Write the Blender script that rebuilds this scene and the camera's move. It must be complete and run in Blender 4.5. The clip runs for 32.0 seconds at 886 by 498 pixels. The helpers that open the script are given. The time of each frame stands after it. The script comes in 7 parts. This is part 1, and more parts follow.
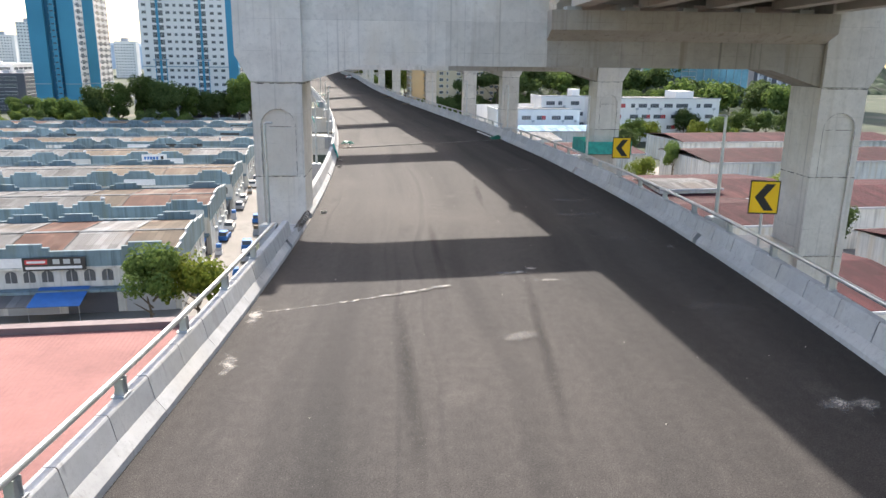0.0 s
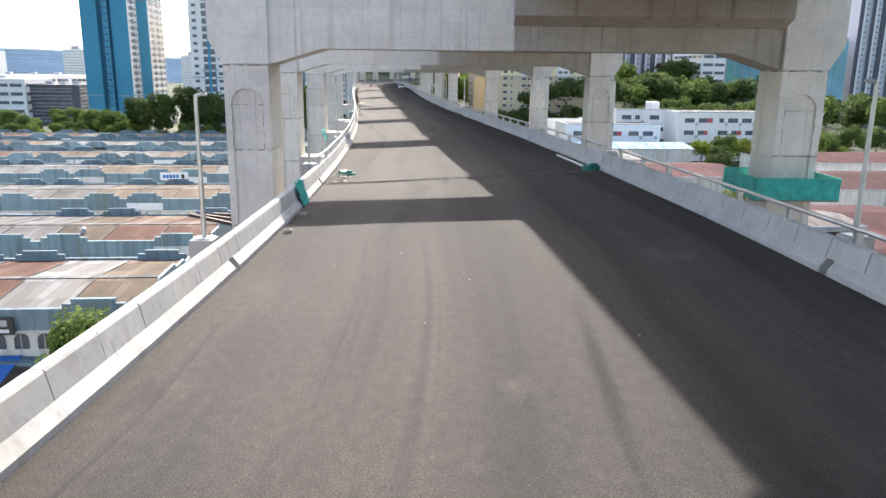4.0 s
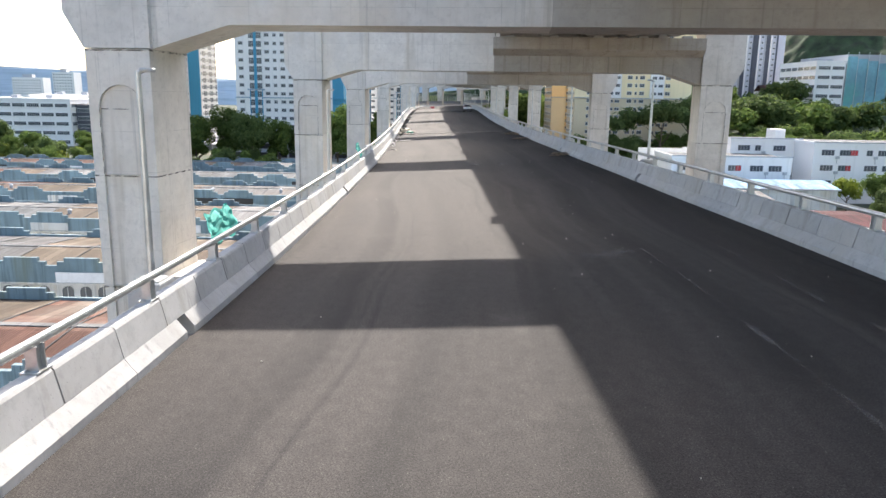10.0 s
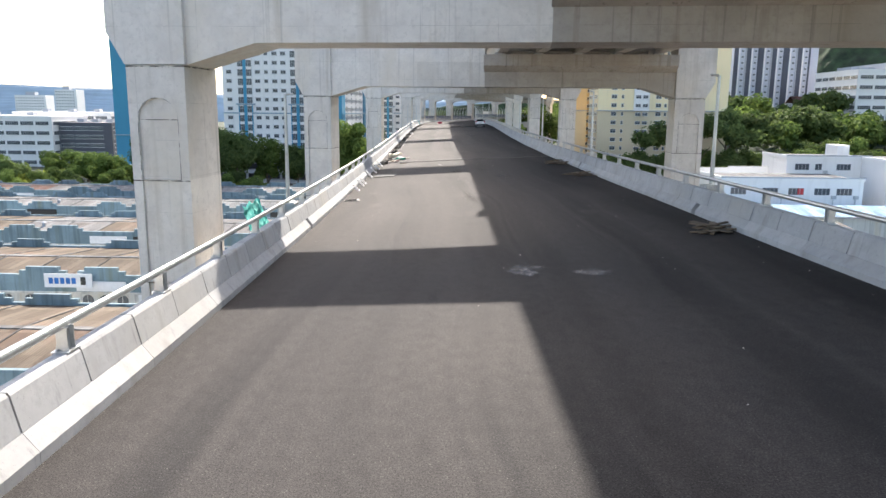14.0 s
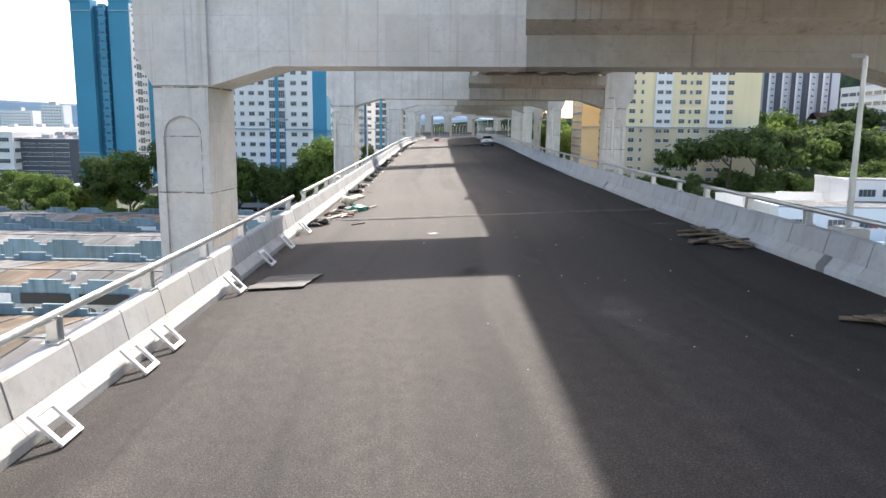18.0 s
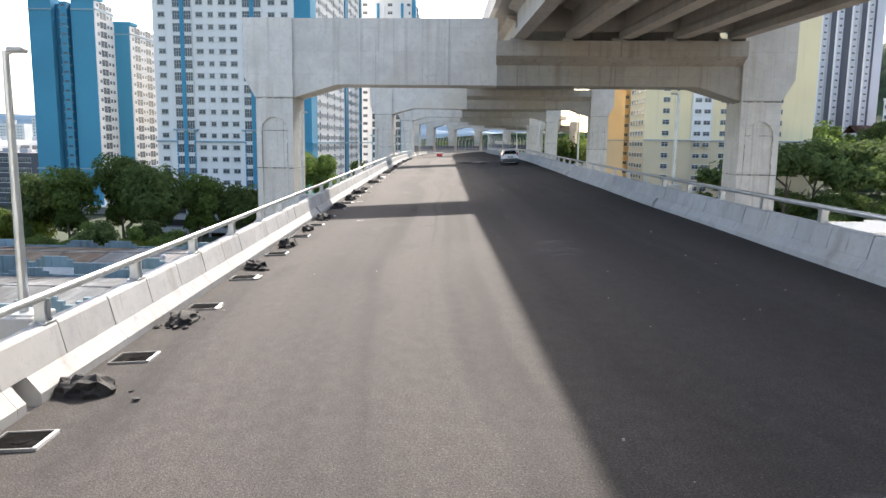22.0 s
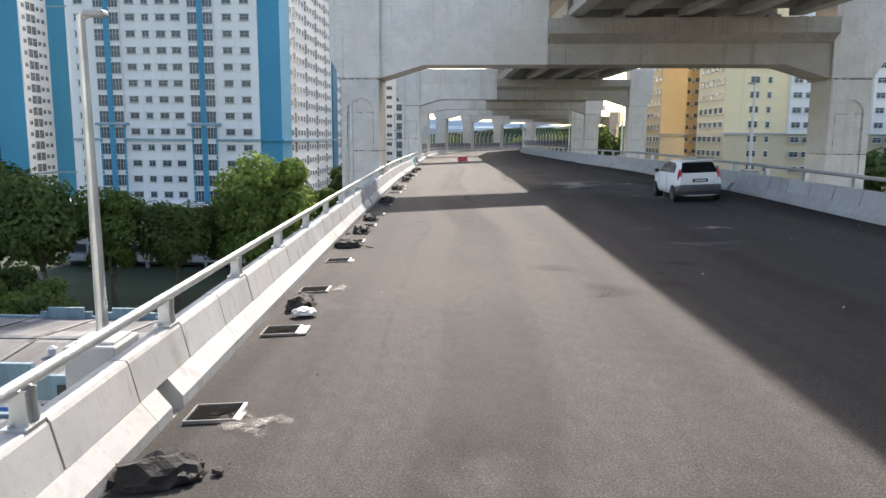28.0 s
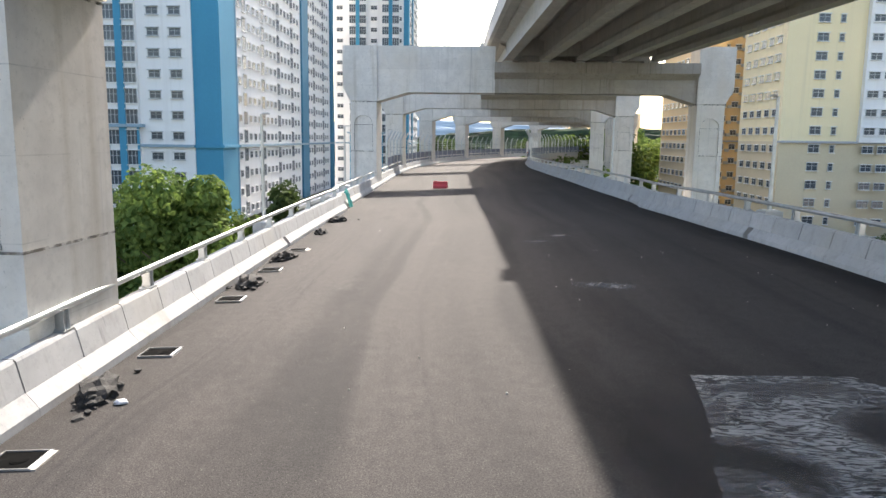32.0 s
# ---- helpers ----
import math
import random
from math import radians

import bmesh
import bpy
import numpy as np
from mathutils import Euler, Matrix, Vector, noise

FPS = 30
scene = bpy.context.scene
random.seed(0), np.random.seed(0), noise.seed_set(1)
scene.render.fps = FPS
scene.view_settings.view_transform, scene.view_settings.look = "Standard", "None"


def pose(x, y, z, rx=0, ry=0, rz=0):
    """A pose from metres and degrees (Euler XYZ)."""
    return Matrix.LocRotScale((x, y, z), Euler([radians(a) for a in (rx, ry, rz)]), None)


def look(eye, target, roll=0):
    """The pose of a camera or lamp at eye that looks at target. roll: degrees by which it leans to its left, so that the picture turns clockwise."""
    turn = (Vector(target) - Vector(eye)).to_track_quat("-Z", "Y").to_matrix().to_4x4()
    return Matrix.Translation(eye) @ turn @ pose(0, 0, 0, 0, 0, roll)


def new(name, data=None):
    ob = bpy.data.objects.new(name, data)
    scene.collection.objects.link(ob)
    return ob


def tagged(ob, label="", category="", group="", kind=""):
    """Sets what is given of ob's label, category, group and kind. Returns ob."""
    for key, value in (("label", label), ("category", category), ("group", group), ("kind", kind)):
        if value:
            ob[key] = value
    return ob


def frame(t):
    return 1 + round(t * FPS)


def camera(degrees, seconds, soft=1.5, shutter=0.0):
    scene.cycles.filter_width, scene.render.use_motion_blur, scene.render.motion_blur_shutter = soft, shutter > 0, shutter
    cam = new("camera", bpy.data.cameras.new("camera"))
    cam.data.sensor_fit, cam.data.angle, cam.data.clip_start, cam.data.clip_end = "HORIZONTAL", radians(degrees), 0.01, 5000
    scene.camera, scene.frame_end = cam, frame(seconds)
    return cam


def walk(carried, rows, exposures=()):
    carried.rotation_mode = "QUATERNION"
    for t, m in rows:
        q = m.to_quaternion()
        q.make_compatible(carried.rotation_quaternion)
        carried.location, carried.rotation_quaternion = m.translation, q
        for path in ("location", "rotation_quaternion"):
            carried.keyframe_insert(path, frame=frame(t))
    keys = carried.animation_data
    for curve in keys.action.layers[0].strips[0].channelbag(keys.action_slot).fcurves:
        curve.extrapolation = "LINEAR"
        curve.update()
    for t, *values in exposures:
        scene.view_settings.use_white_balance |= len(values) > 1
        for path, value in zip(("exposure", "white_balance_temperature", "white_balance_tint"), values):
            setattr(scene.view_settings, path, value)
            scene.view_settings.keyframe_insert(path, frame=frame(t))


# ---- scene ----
cam = camera(63.0, 32.0)
PATH = [
    (0, (0.049, 0.013, 29.057), (-1.116, 19.373, 23.922), 0.70),
    (0.5, (0.305, 3.041, 28.872), (-1.072, 22.372, 23.686), 0.37),
    (1, (0.474, 6.054, 28.665), (-1.155, 25.366, 23.494), 0.13),
    (1.5, (0.341, 9.129, 28.411), (-1.491, 28.436, 23.296), -0.01),
    (2, (0.089, 12.145, 28.152), (-1.899, 31.451, 23.103), -0.00),
    (2.5, (-0.236, 15.136, 27.877), (-2.388, 34.441, 22.902), 0.18),
    (3, (-0.588, 18.219, 27.607), (-2.933, 37.519, 22.712), 0.38),
    (3.5, (-0.892, 21.374, 27.353), (-3.480, 40.659, 22.532), 0.57),
    (5.5, (-3.131, 35.888, 26.701), (-6.814, 55.020, 22.027), 0.53),
    (6, (-3.678, 39.534, 26.607), (-7.626, 58.622, 21.974), 0.47),
    (6.5, (-4.288, 42.657, 26.407), (-8.401, 61.729, 21.865), 0.56),
    (7, (-4.807, 45.864, 26.288), (-9.035, 64.922, 21.807), 0.57),
    (7.5, (-5.190, 48.921, 26.240), (-9.553, 67.957, 21.798), 0.57),
    (8, (-5.736, 52.091, 26.167), (-10.224, 71.105, 21.764), 0.60),
    (8.5, (-6.420, 55.139, 26.067), (-11.006, 74.142, 21.733), 0.74),
    (9, (-7.166, 58.231, 25.963), (-11.827, 77.229, 21.696), 0.89),
    (9.5, (-7.933, 61.382, 25.850), (-12.627, 80.384, 21.647), 0.96),
    (10, (-8.667, 64.465, 25.752), (-13.346, 83.479, 21.593), 0.91),
    (10.5, (-9.420, 67.756, 25.625), (-14.132, 86.773, 21.525), 0.83),
    (11, (-10.218, 71.087, 25.526), (-14.967, 90.105, 21.482), 0.82),
    (11.5, (-11.037, 74.415, 25.438), (-15.819, 93.432, 21.436), 0.81),
    (12, (-11.818, 77.593, 25.399), (-16.619, 96.612, 21.442), 0.79),
    (12.5, (-12.616, 80.844, 25.383), (-17.442, 99.864, 21.467), 0.74),
    (13, (-13.370, 84.085, 25.395), (-18.215, 103.100, 21.484), 0.65),
    (13.5, (-14.075, 87.383, 25.344), (-19.029, 106.386, 21.525), 0.62),
    (14, (-14.880, 90.928, 25.293), (-19.869, 109.932, 21.533), 0.50),
    (14.5, (-15.604, 94.402, 25.215), (-20.609, 113.405, 21.479), 0.43),
    (16.5, (-19.184, 107.748, 25.102), (-24.171, 126.787, 21.566), 0.36),
    (17, (-20.152, 111.133, 24.967), (-25.122, 130.194, 21.532), 0.40),
    (17.5, (-20.985, 114.383, 24.906), (-25.950, 133.459, 21.554), 0.46),
    (18, (-21.870, 117.664, 24.910), (-26.817, 136.751, 21.603), 0.63),
    (18.5, (-22.777, 121.183, 24.863), (-27.739, 140.273, 21.605), 0.70),
    (19, (-23.648, 124.938, 24.784), (-28.655, 144.026, 21.589), 0.70),
    (20, (-25.706, 132.499, 24.648), (-30.729, 151.606, 21.616), 0.51),
    (20.5, (-26.759, 136.208, 24.586), (-31.784, 155.327, 21.638), 0.47),
    (21, (-27.806, 139.859, 24.533), (-32.832, 158.984, 21.636), 0.49),
    (21.5, (-28.743, 143.474, 24.495), (-33.782, 162.595, 21.608), 0.59),
    (22, (-29.730, 147.134, 24.583), (-34.780, 166.246, 21.658), 0.71),
    (22.5, (-30.773, 150.783, 24.717), (-35.819, 169.886, 21.738), 0.84),
    (23, (-31.843, 154.602, 24.804), (-36.887, 173.697, 21.788), 0.99),
    (23.5, (-32.893, 158.280, 24.915), (-37.941, 177.371, 21.888), 0.99),
    (24, (-33.966, 162.314, 24.934), (-39.018, 181.404, 21.920), 0.80),
    (24.5, (-35.078, 166.464, 24.938), (-40.137, 185.555, 21.950), 0.55),
    (26.5, (-40.247, 182.627, 25.192), (-45.346, 201.680, 22.085), 0.20),
    (27, (-42.017, 185.836, 25.028), (-47.124, 204.890, 21.942), 0.25),
    (27.5, (-43.458, 189.136, 24.819), (-48.586, 208.187, 21.756), 0.32),
    (28, (-44.299, 192.149, 24.660), (-49.423, 211.203, 21.619), 0.35),
    (28.5, (-44.609, 195.066, 24.793), (-49.720, 214.122, 21.750), 0.37),
    (29, (-44.925, 198.354, 25.101), (-50.027, 217.411, 22.054), 0.35),
    (29.5, (-45.528, 201.847, 25.237), (-50.631, 220.899, 22.176), 0.31),
    (30, (-46.162, 205.599, 25.388), (-51.276, 224.642, 22.300), 0.33),
    (30.5, (-46.846, 209.292, 25.553), (-51.961, 228.335, 22.477), 0.42),
    (31, (-47.668, 213.023, 25.634), (-52.763, 232.075, 22.589), 0.50),
    (31.5, (-48.596, 216.932, 25.605), (-53.694, 235.984, 22.574), 0.62),
    (32, (-49.561, 220.894, 25.602), (-54.685, 239.939, 22.580), 0.77),
]
walk(cam, [(t, look(eye, target, roll)) for t, eye, target, roll in PATH], [(0.0, 1.48, 6950.0, 12.0), (3.0, 1.65, 6950.0, 12.0), (7.0, 1.55, 6950.0, 12.0), (11.0, 1.6, 6950.0, 12.0), (13.0, 1.5, 6950.0, 12.0), (14.0, 1.6, 6950.0, 12.0), (17.0, 1.55, 6950.0, 12.0), (19.0, 1.75, 6950.0, 12.0), (20.0, 1.65, 6950.0, 12.0), (22.0, 1.6, 7000.0, 12.0), (24.0, 1.85, 7050.0, 12.0), (28.0, 1.45, 7050.0, 12.0), (31.0, 1.95, 7050.0, 12.0), (32.0, 1.65, 7050.0, 12.0)])

# ---- light ----
SUN_DIR = Vector((-0.17, 1.082, 1.0)).normalized()
world = bpy.data.worlds.new("sky")
scene.world = world
world.use_nodes = True
wn = world.node_tree.nodes
sky = wn.new("ShaderNodeTexSky")
sky.sky_type = 'NISHITA'
sky.sun_disc = False
sky.sun_elevation = math.asin(SUN_DIR.z)
sky.sun_rotation = math.atan2(SUN_DIR.x, SUN_DIR.y)
sky.dust_density = 2.5
sky.air_density = 1.0
world.node_tree.links.new(sky.outputs[0], wn["Background"].inputs[0])
wn["Background"].inputs[1].default_value = 0.15
sun_data = bpy.data.lights.new("sun", 'SUN')
sun_data.energy, sun_data.angle, sun_data.color = 3.5, radians(0.9), (1.0, 0.965, 0.92)
sun = new("sun", sun_data)
sun.matrix_world = look(SUN_DIR * 100, (0, 0, 0))


# ---- materials ----
def mat(name, col, rough=0.8, metal=0.0, vary=0.25, scale=0.6, fine=18.0, bump=0.15, stain=None, stain_scale=0.25, streak=False, runs=0.0, spec=None, per=0.0, blotch=0.0):
    """Base colour with variation at two scales, optional stains and vertical streaks, relief, and a tone per object."""
    m = bpy.data.materials.new(name)
    m.use_nodes = True
    nt = m.node_tree
    N, K = nt.nodes, nt.links
    b = N["Principled BSDF"]
    b.inputs["Roughness"].default_value, b.inputs["Metallic"].default_value = rough, metal
    if spec is not None:
        b.inputs["Specular IOR Level"].default_value = spec
    tc = N.new("ShaderNodeTexCoord")
    geo = N.new("ShaderNodeNewGeometry")
    def noise_tex(s, detail=5.0, stretch=None):
        n = N.new("ShaderNodeTexNoise")
        n.inputs["Scale"].default_value, n.inputs["Detail"].default_value = s, detail
        if stretch:
            mp = N.new("ShaderNodeMapping")
            mp.inputs["Scale"].default_value = stretch
            K.new(geo.outputs["Position"], mp.inputs["Vector"])
            K.new(mp.outputs[0], n.inputs["Vector"])
        else:
            K.new(geo.outputs["Position"], n.inputs["Vector"])
        return n.outputs["Fac"]
    def mix(fac, a, c, mode='MIX'):
        x = N.new("ShaderNodeMix")
        x.data_type, x.blend_type = 'RGBA', mode
        for sock, v in ((x.inputs[0], fac), (x.inputs[6], a), (x.inputs[7], c)):
            if isinstance(v, (tuple, float, int)):
                sock.default_value = v if isinstance(v, (float, int)) else (*v, 1.0)
            else:
                K.new(v, sock)
        return x.outputs[2]
    def ramp(v, lo, hi):
        r = N.new("ShaderNodeMapRange")
        r.inputs[1].default_value, r.inputs[2].default_value = lo, hi
        K.new(v, r.inputs[0])
        return r.outputs[0]
    dark = tuple(c * (1 - vary) for c in col)
    light = tuple(min(1.0, c * (1 + vary * 0.6)) for c in col)
    c = mix(ramp(noise_tex(scale), 0.3, 0.7), dark, light)
    f = noise_tex(fine, 3.0)
    c = mix(0.35 * vary + 0.05, c, f, 'OVERLAY')
    if streak:
        c = mix(ramp(noise_tex(1.0, 6.0, (1.4, 1.4, 0.10)), 0.50, 0.72), c, tuple(v * 0.52 for v in col))
        c = mix(ramp(noise_tex(1.0, 5.0, (5.0, 5.0, 0.10)), 0.59, 0.78), c, tuple(v * 0.45 for v in col))
        c = mix(ramp(noise_tex(1.0, 4.0, (0.9, 0.9, 0.05)), 0.55, 0.75), c, tuple(v * w for v, w in zip(col, (0.85, 0.74, 0.58))))
    if runs:
        q = N.new("ShaderNodeMath")
        q.operation = 'MULTIPLY'
        q.inputs[1].default_value = runs
        K.new(ramp(noise_tex(1.0, 6.0, (1.1, 1.1, 0.05)), 0.55, 0.8), q.inputs[0])
        c = mix(q.outputs[0], c, tuple(v * w for v, w in zip(col, (0.62, 0.61, 0.58))))
    if blotch:
        c = mix(ramp(noise_tex(2.2, 9.0), 0.54, 0.80), c, mix(blotch * 0.7, c, (0.16, 0.15, 0.135)))
        c = mix(ramp(noise_tex(0.22, 7.0), 0.42, 0.7), c, mix(blotch * 0.9, c, (0.30, 0.285, 0.26)))
    if stain:
        c = mix(ramp(noise_tex(stain_scale, 8.0), 0.55, 0.72), c, stain)
    if per:
        oi = N.new("ShaderNodeObjectInfo")
        mr = N.new("ShaderNodeMapRange")
        mr.inputs[3].default_value, mr.inputs[4].default_value = 1 - per, 1 + per * 0.5
        K.new(oi.outputs["Random"], mr.inputs[0])
        c = mix(1.0, c, mr.outputs[0], 'MULTIPLY')
    K.new(c, b.inputs["Base Color"])
    if bump:
        bp = N.new("ShaderNodeBump")
        bp.inputs["Strength"].default_value, bp.inputs["Distance"].default_value = bump, 0.02
        K.new(f, bp.inputs["Height"])
        K.new(bp.outputs[0], b.inputs["Normal"])
    return m


def foliage(name, a, c):
    m = bpy.data.materials.new(name)
    m.use_nodes = True
    N, K = m.node_tree.nodes, m.node_tree.links
    b = N["Principled BSDF"]
    b.inputs["Roughness"].default_value = 0.85
    b.inputs["Specular IOR Level"].default_value = 0.15
    geo, oi = N.new("ShaderNodeNewGeometry"), N.new("ShaderNodeObjectInfo")
    x = N.new("ShaderNodeMix")
    x.data_type = 'RGBA'
    x.inputs[6].default_value, x.inputs[7].default_value = (*a, 1), (*c, 1)
    K.new(geo.outputs["Random Per Island"], x.inputs[0])
    y = N.new("ShaderNodeMix")
    y.data_type, y.blend_type = 'RGBA', 'MULTIPLY'
    y.inputs[0].default_value = 1.0
    mr = N.new("ShaderNodeMapRange")
    mr.inputs[3].default_value, mr.inputs[4].default_value = 0.7, 1.25
    K.new(oi.outputs["Random"], mr.inputs[0])
    K.new(x.outputs[2], y.inputs[6])
    K.new(mr.outputs[0], y.inputs[7])
    K.new(y.outputs[2], b.inputs["Base Color"])
    tr = N.new("ShaderNodeBsdfTranslucent")
    K.new(y.outputs[2], tr.inputs[0])
    ms = N.new("ShaderNodeMixShader")
    ms.inputs[0].default_value = 0.42
    K.new(b.outputs[0], ms.inputs[1])
    K.new(tr.outputs[0], ms.inputs[2])
    K.new(ms.outputs[0], N["Material Output"].inputs[0])
    return m


def asphalt_material():
    """Fresh asphalt: grain, faint paving lanes and wheel tracks along the road (UV x across, y along, in metres), dusty patches."""
    m = bpy.data.materials.new("asphalt")
    m.use_nodes = True
    N, K = m.node_tree.nodes, m.node_tree.links
    b = N["Principled BSDF"]
    uv = N.new("ShaderNodeTexCoord").outputs["UV"]
    def noise_tex(s, stretch, detail=6.0):
        mp, n = N.new("ShaderNodeMapping"), N.new("ShaderNodeTexNoise")
        mp.inputs["Scale"].default_value = stretch
        n.inputs["Scale"].default_value, n.inputs["Detail"].default_value = s, detail
        K.new(uv, mp.inputs[0])
        K.new(mp.outputs[0], n.inputs["Vector"])
        return n.outputs["Fac"]
    def ramp(v, lo, hi, a=0.0, z=1.0):
        r = N.new("ShaderNodeMapRange")
        for k, q in zip((1, 2, 3, 4), (lo, hi, a, z)):
            r.inputs[k].default_value = q
        K.new(v, r.inputs[0])
        return r.outputs[0]
    def mix(fac, a, c, mode='MIX'):
        x = N.new("ShaderNodeMix")
        x.data_type, x.blend_type = 'RGBA', mode
        for sock, v in ((x.inputs[0], fac), (x.inputs[6], a), (x.inputs[7], c)):
            if isinstance(v, (tuple, float)):
                sock.default_value = v if isinstance(v, float) else (*v, 1.0)
            else:
                K.new(v, sock)
        return x.outputs[2]
    # lines along the road wander a little from side to side
    drift = N.new("ShaderNodeVectorMath")
    wob = noise_tex(1.0, (0.05, 0.045, 1), 2.0)
    off = N.new("ShaderNodeCombineXYZ")
    K.new(ramp(wob, 0.0, 1.0, -2.2, 2.2), off.inputs[0])
    K.new(uv, drift.inputs[0])
    K.new(off.outputs[0], drift.inputs[1])
    def lines(s, stretch, detail):
        mp, n = N.new("ShaderNodeMapping"), N.new("ShaderNodeTexNoise")
        mp.inputs["Scale"].default_value = stretch
        n.inputs["Scale"].default_value, n.inputs["Detail"].default_value = s, detail
        K.new(drift.outputs[0], mp.inputs[0])
        K.new(mp.outputs[0], n.inputs["Vector"])
        return n.outputs["Fac"]
    c = mix(ramp(lines(1.0, (0.7, 0.015, 1), 5.0), 0.35, 0.65), (0.0301, 0.0281, 0.0271), (0.0471, 0.0431, 0.0405))
    c = mix(ramp(lines(1.0, (0.55, 0.006, 1), 2.0), 0.53, 0.63), c, mix(0.85, c, (0.0178, 0.0169, 0.0170)))
    c = mix(ramp(lines(1.0, (2.6, 0.02, 1), 4.0), 0.58, 0.76), c, (0.0229, 0.0218, 0.0217))
    c = mix(ramp(noise_tex(0.16, (1, 0.5, 1), 8.0), 0.5, 0.75), c, (0.0536, 0.0484, 0.0446))
    c = mix(ramp(noise_tex(0.45, (1, 0.6, 1), 9.0), 0.64, 0.82), c, (0.0716, 0.0649, 0.0596))
    c = mix(ramp(noise_tex(0.6, (1, 0.35, 1), 8.0), 0.62, 0.78), c, (0.0244, 0.0230, 0.0221))
    grain = noise_tex(55.0, (1, 1, 1), 2.0)
    mid_grain = noise_tex(26.0, (1, 1, 1), 4.0)
    c = mix(0.75, c, ramp(grain, 0.25, 0.75), 'OVERLAY')
    c = mix(0.4, c, ramp(mid_grain, 0.2, 0.8), 'OVERLAY')
    c = mix(ramp(noise_tex(38.0, (1, 1, 1), 1.0), 0.70, 0.78), c, (0.12, 0.115, 0.105))
    c = mix(0.35, c, noise_tex(5.0, (1, 0.7, 1), 5.0), 'OVERLAY')
    K.new(c, b.inputs["Base Color"])
    b.inputs["Roughness"].default_value = 0.85
    b.inputs["Specular IOR Level"].default_value = 0.22
    bp = N.new("ShaderNodeBump")
    bp.inputs["Strength"].default_value, bp.inputs["Distance"].default_value = 0.5, 0.006
    K.new(grain, bp.inputs["Height"])
    K.new(bp.outputs[0], b.inputs["Normal"])
    return m


def soft_stain(name, col, density=1.0, scale=2.0, broken=1.0):
    """Dry film on the road, thinning out to nothing at the rim of a sheet two units wide."""
    m = bpy.data.materials.new(name)
    m.use_nodes = True
    N, K = m.node_tree.nodes, m.node_tree.links
    b = N["Principled BSDF"]
    b.inputs["Base Color"].default_value, b.inputs["Roughness"].default_value = (*col, 1), 0.95
    tc, geo, oi = N.new("ShaderNodeTexCoord"), N.new("ShaderNodeNewGeometry"), N.new("ShaderNodeObjectInfo")
    flat = N.new("ShaderNodeMapping")
    flat.inputs["Scale"].default_value = (1, 1, 0)
    K.new(tc.outputs["Object"], flat.inputs[0])
    ln = N.new("ShaderNodeVectorMath")
    ln.operation = 'LENGTH'
    K.new(flat.outputs[0], ln.inputs[0])
    n1, n2 = N.new("ShaderNodeTexNoise"), N.new("ShaderNodeTexNoise")
    for n, q, d in ((n1, scale, 8.0), (n2, scale * 9, 4.0)):
        n.inputs["Scale"].default_value, n.inputs["Detail"].default_value = q, d
        K.new(geo.outputs["Position"], n.inputs["Vector"])
    def calc(op, p, q):
        x = N.new("ShaderNodeMath")
        x.operation = op
        for sock, v in zip(x.inputs, (p, q)):
            if isinstance(v, float):
                sock.default_value = v
            else:
                K.new(v, sock)
        return x.outputs[0]
    rim = calc('SUBTRACT', 1.0, ln.outputs["Value"])
    body = calc('ADD', calc('MULTIPLY', calc('SUBTRACT', n1.outputs["Fac"], 0.55), 3.2 * broken), calc('MULTIPLY', calc('SUBTRACT', n2.outputs["Fac"], 0.5), 1.2 * broken))
    fac = calc('MINIMUM', calc('MAXIMUM', calc('ADD', calc('MULTIPLY', rim, 1.1), calc('SUBTRACT', body, 0.3 * broken)), 0.0), 1.0)
    fac = calc('MULTIPLY', calc('MULTIPLY', fac, calc('MINIMUM', calc('MAXIMUM', calc('MULTIPLY', rim, 4.0), 0.0), 1.0)), density)
    tr, ms = N.new("ShaderNodeBsdfTransparent"), N.new("ShaderNodeMixShader")
    K.new(fac, ms.inputs[0])
    K.new(tr.outputs[0], ms.inputs[1])
    K.new(b.outputs[0], ms.inputs[2])
    K.new(ms.outputs[0], N["Material Output"].inputs[0])
    return m


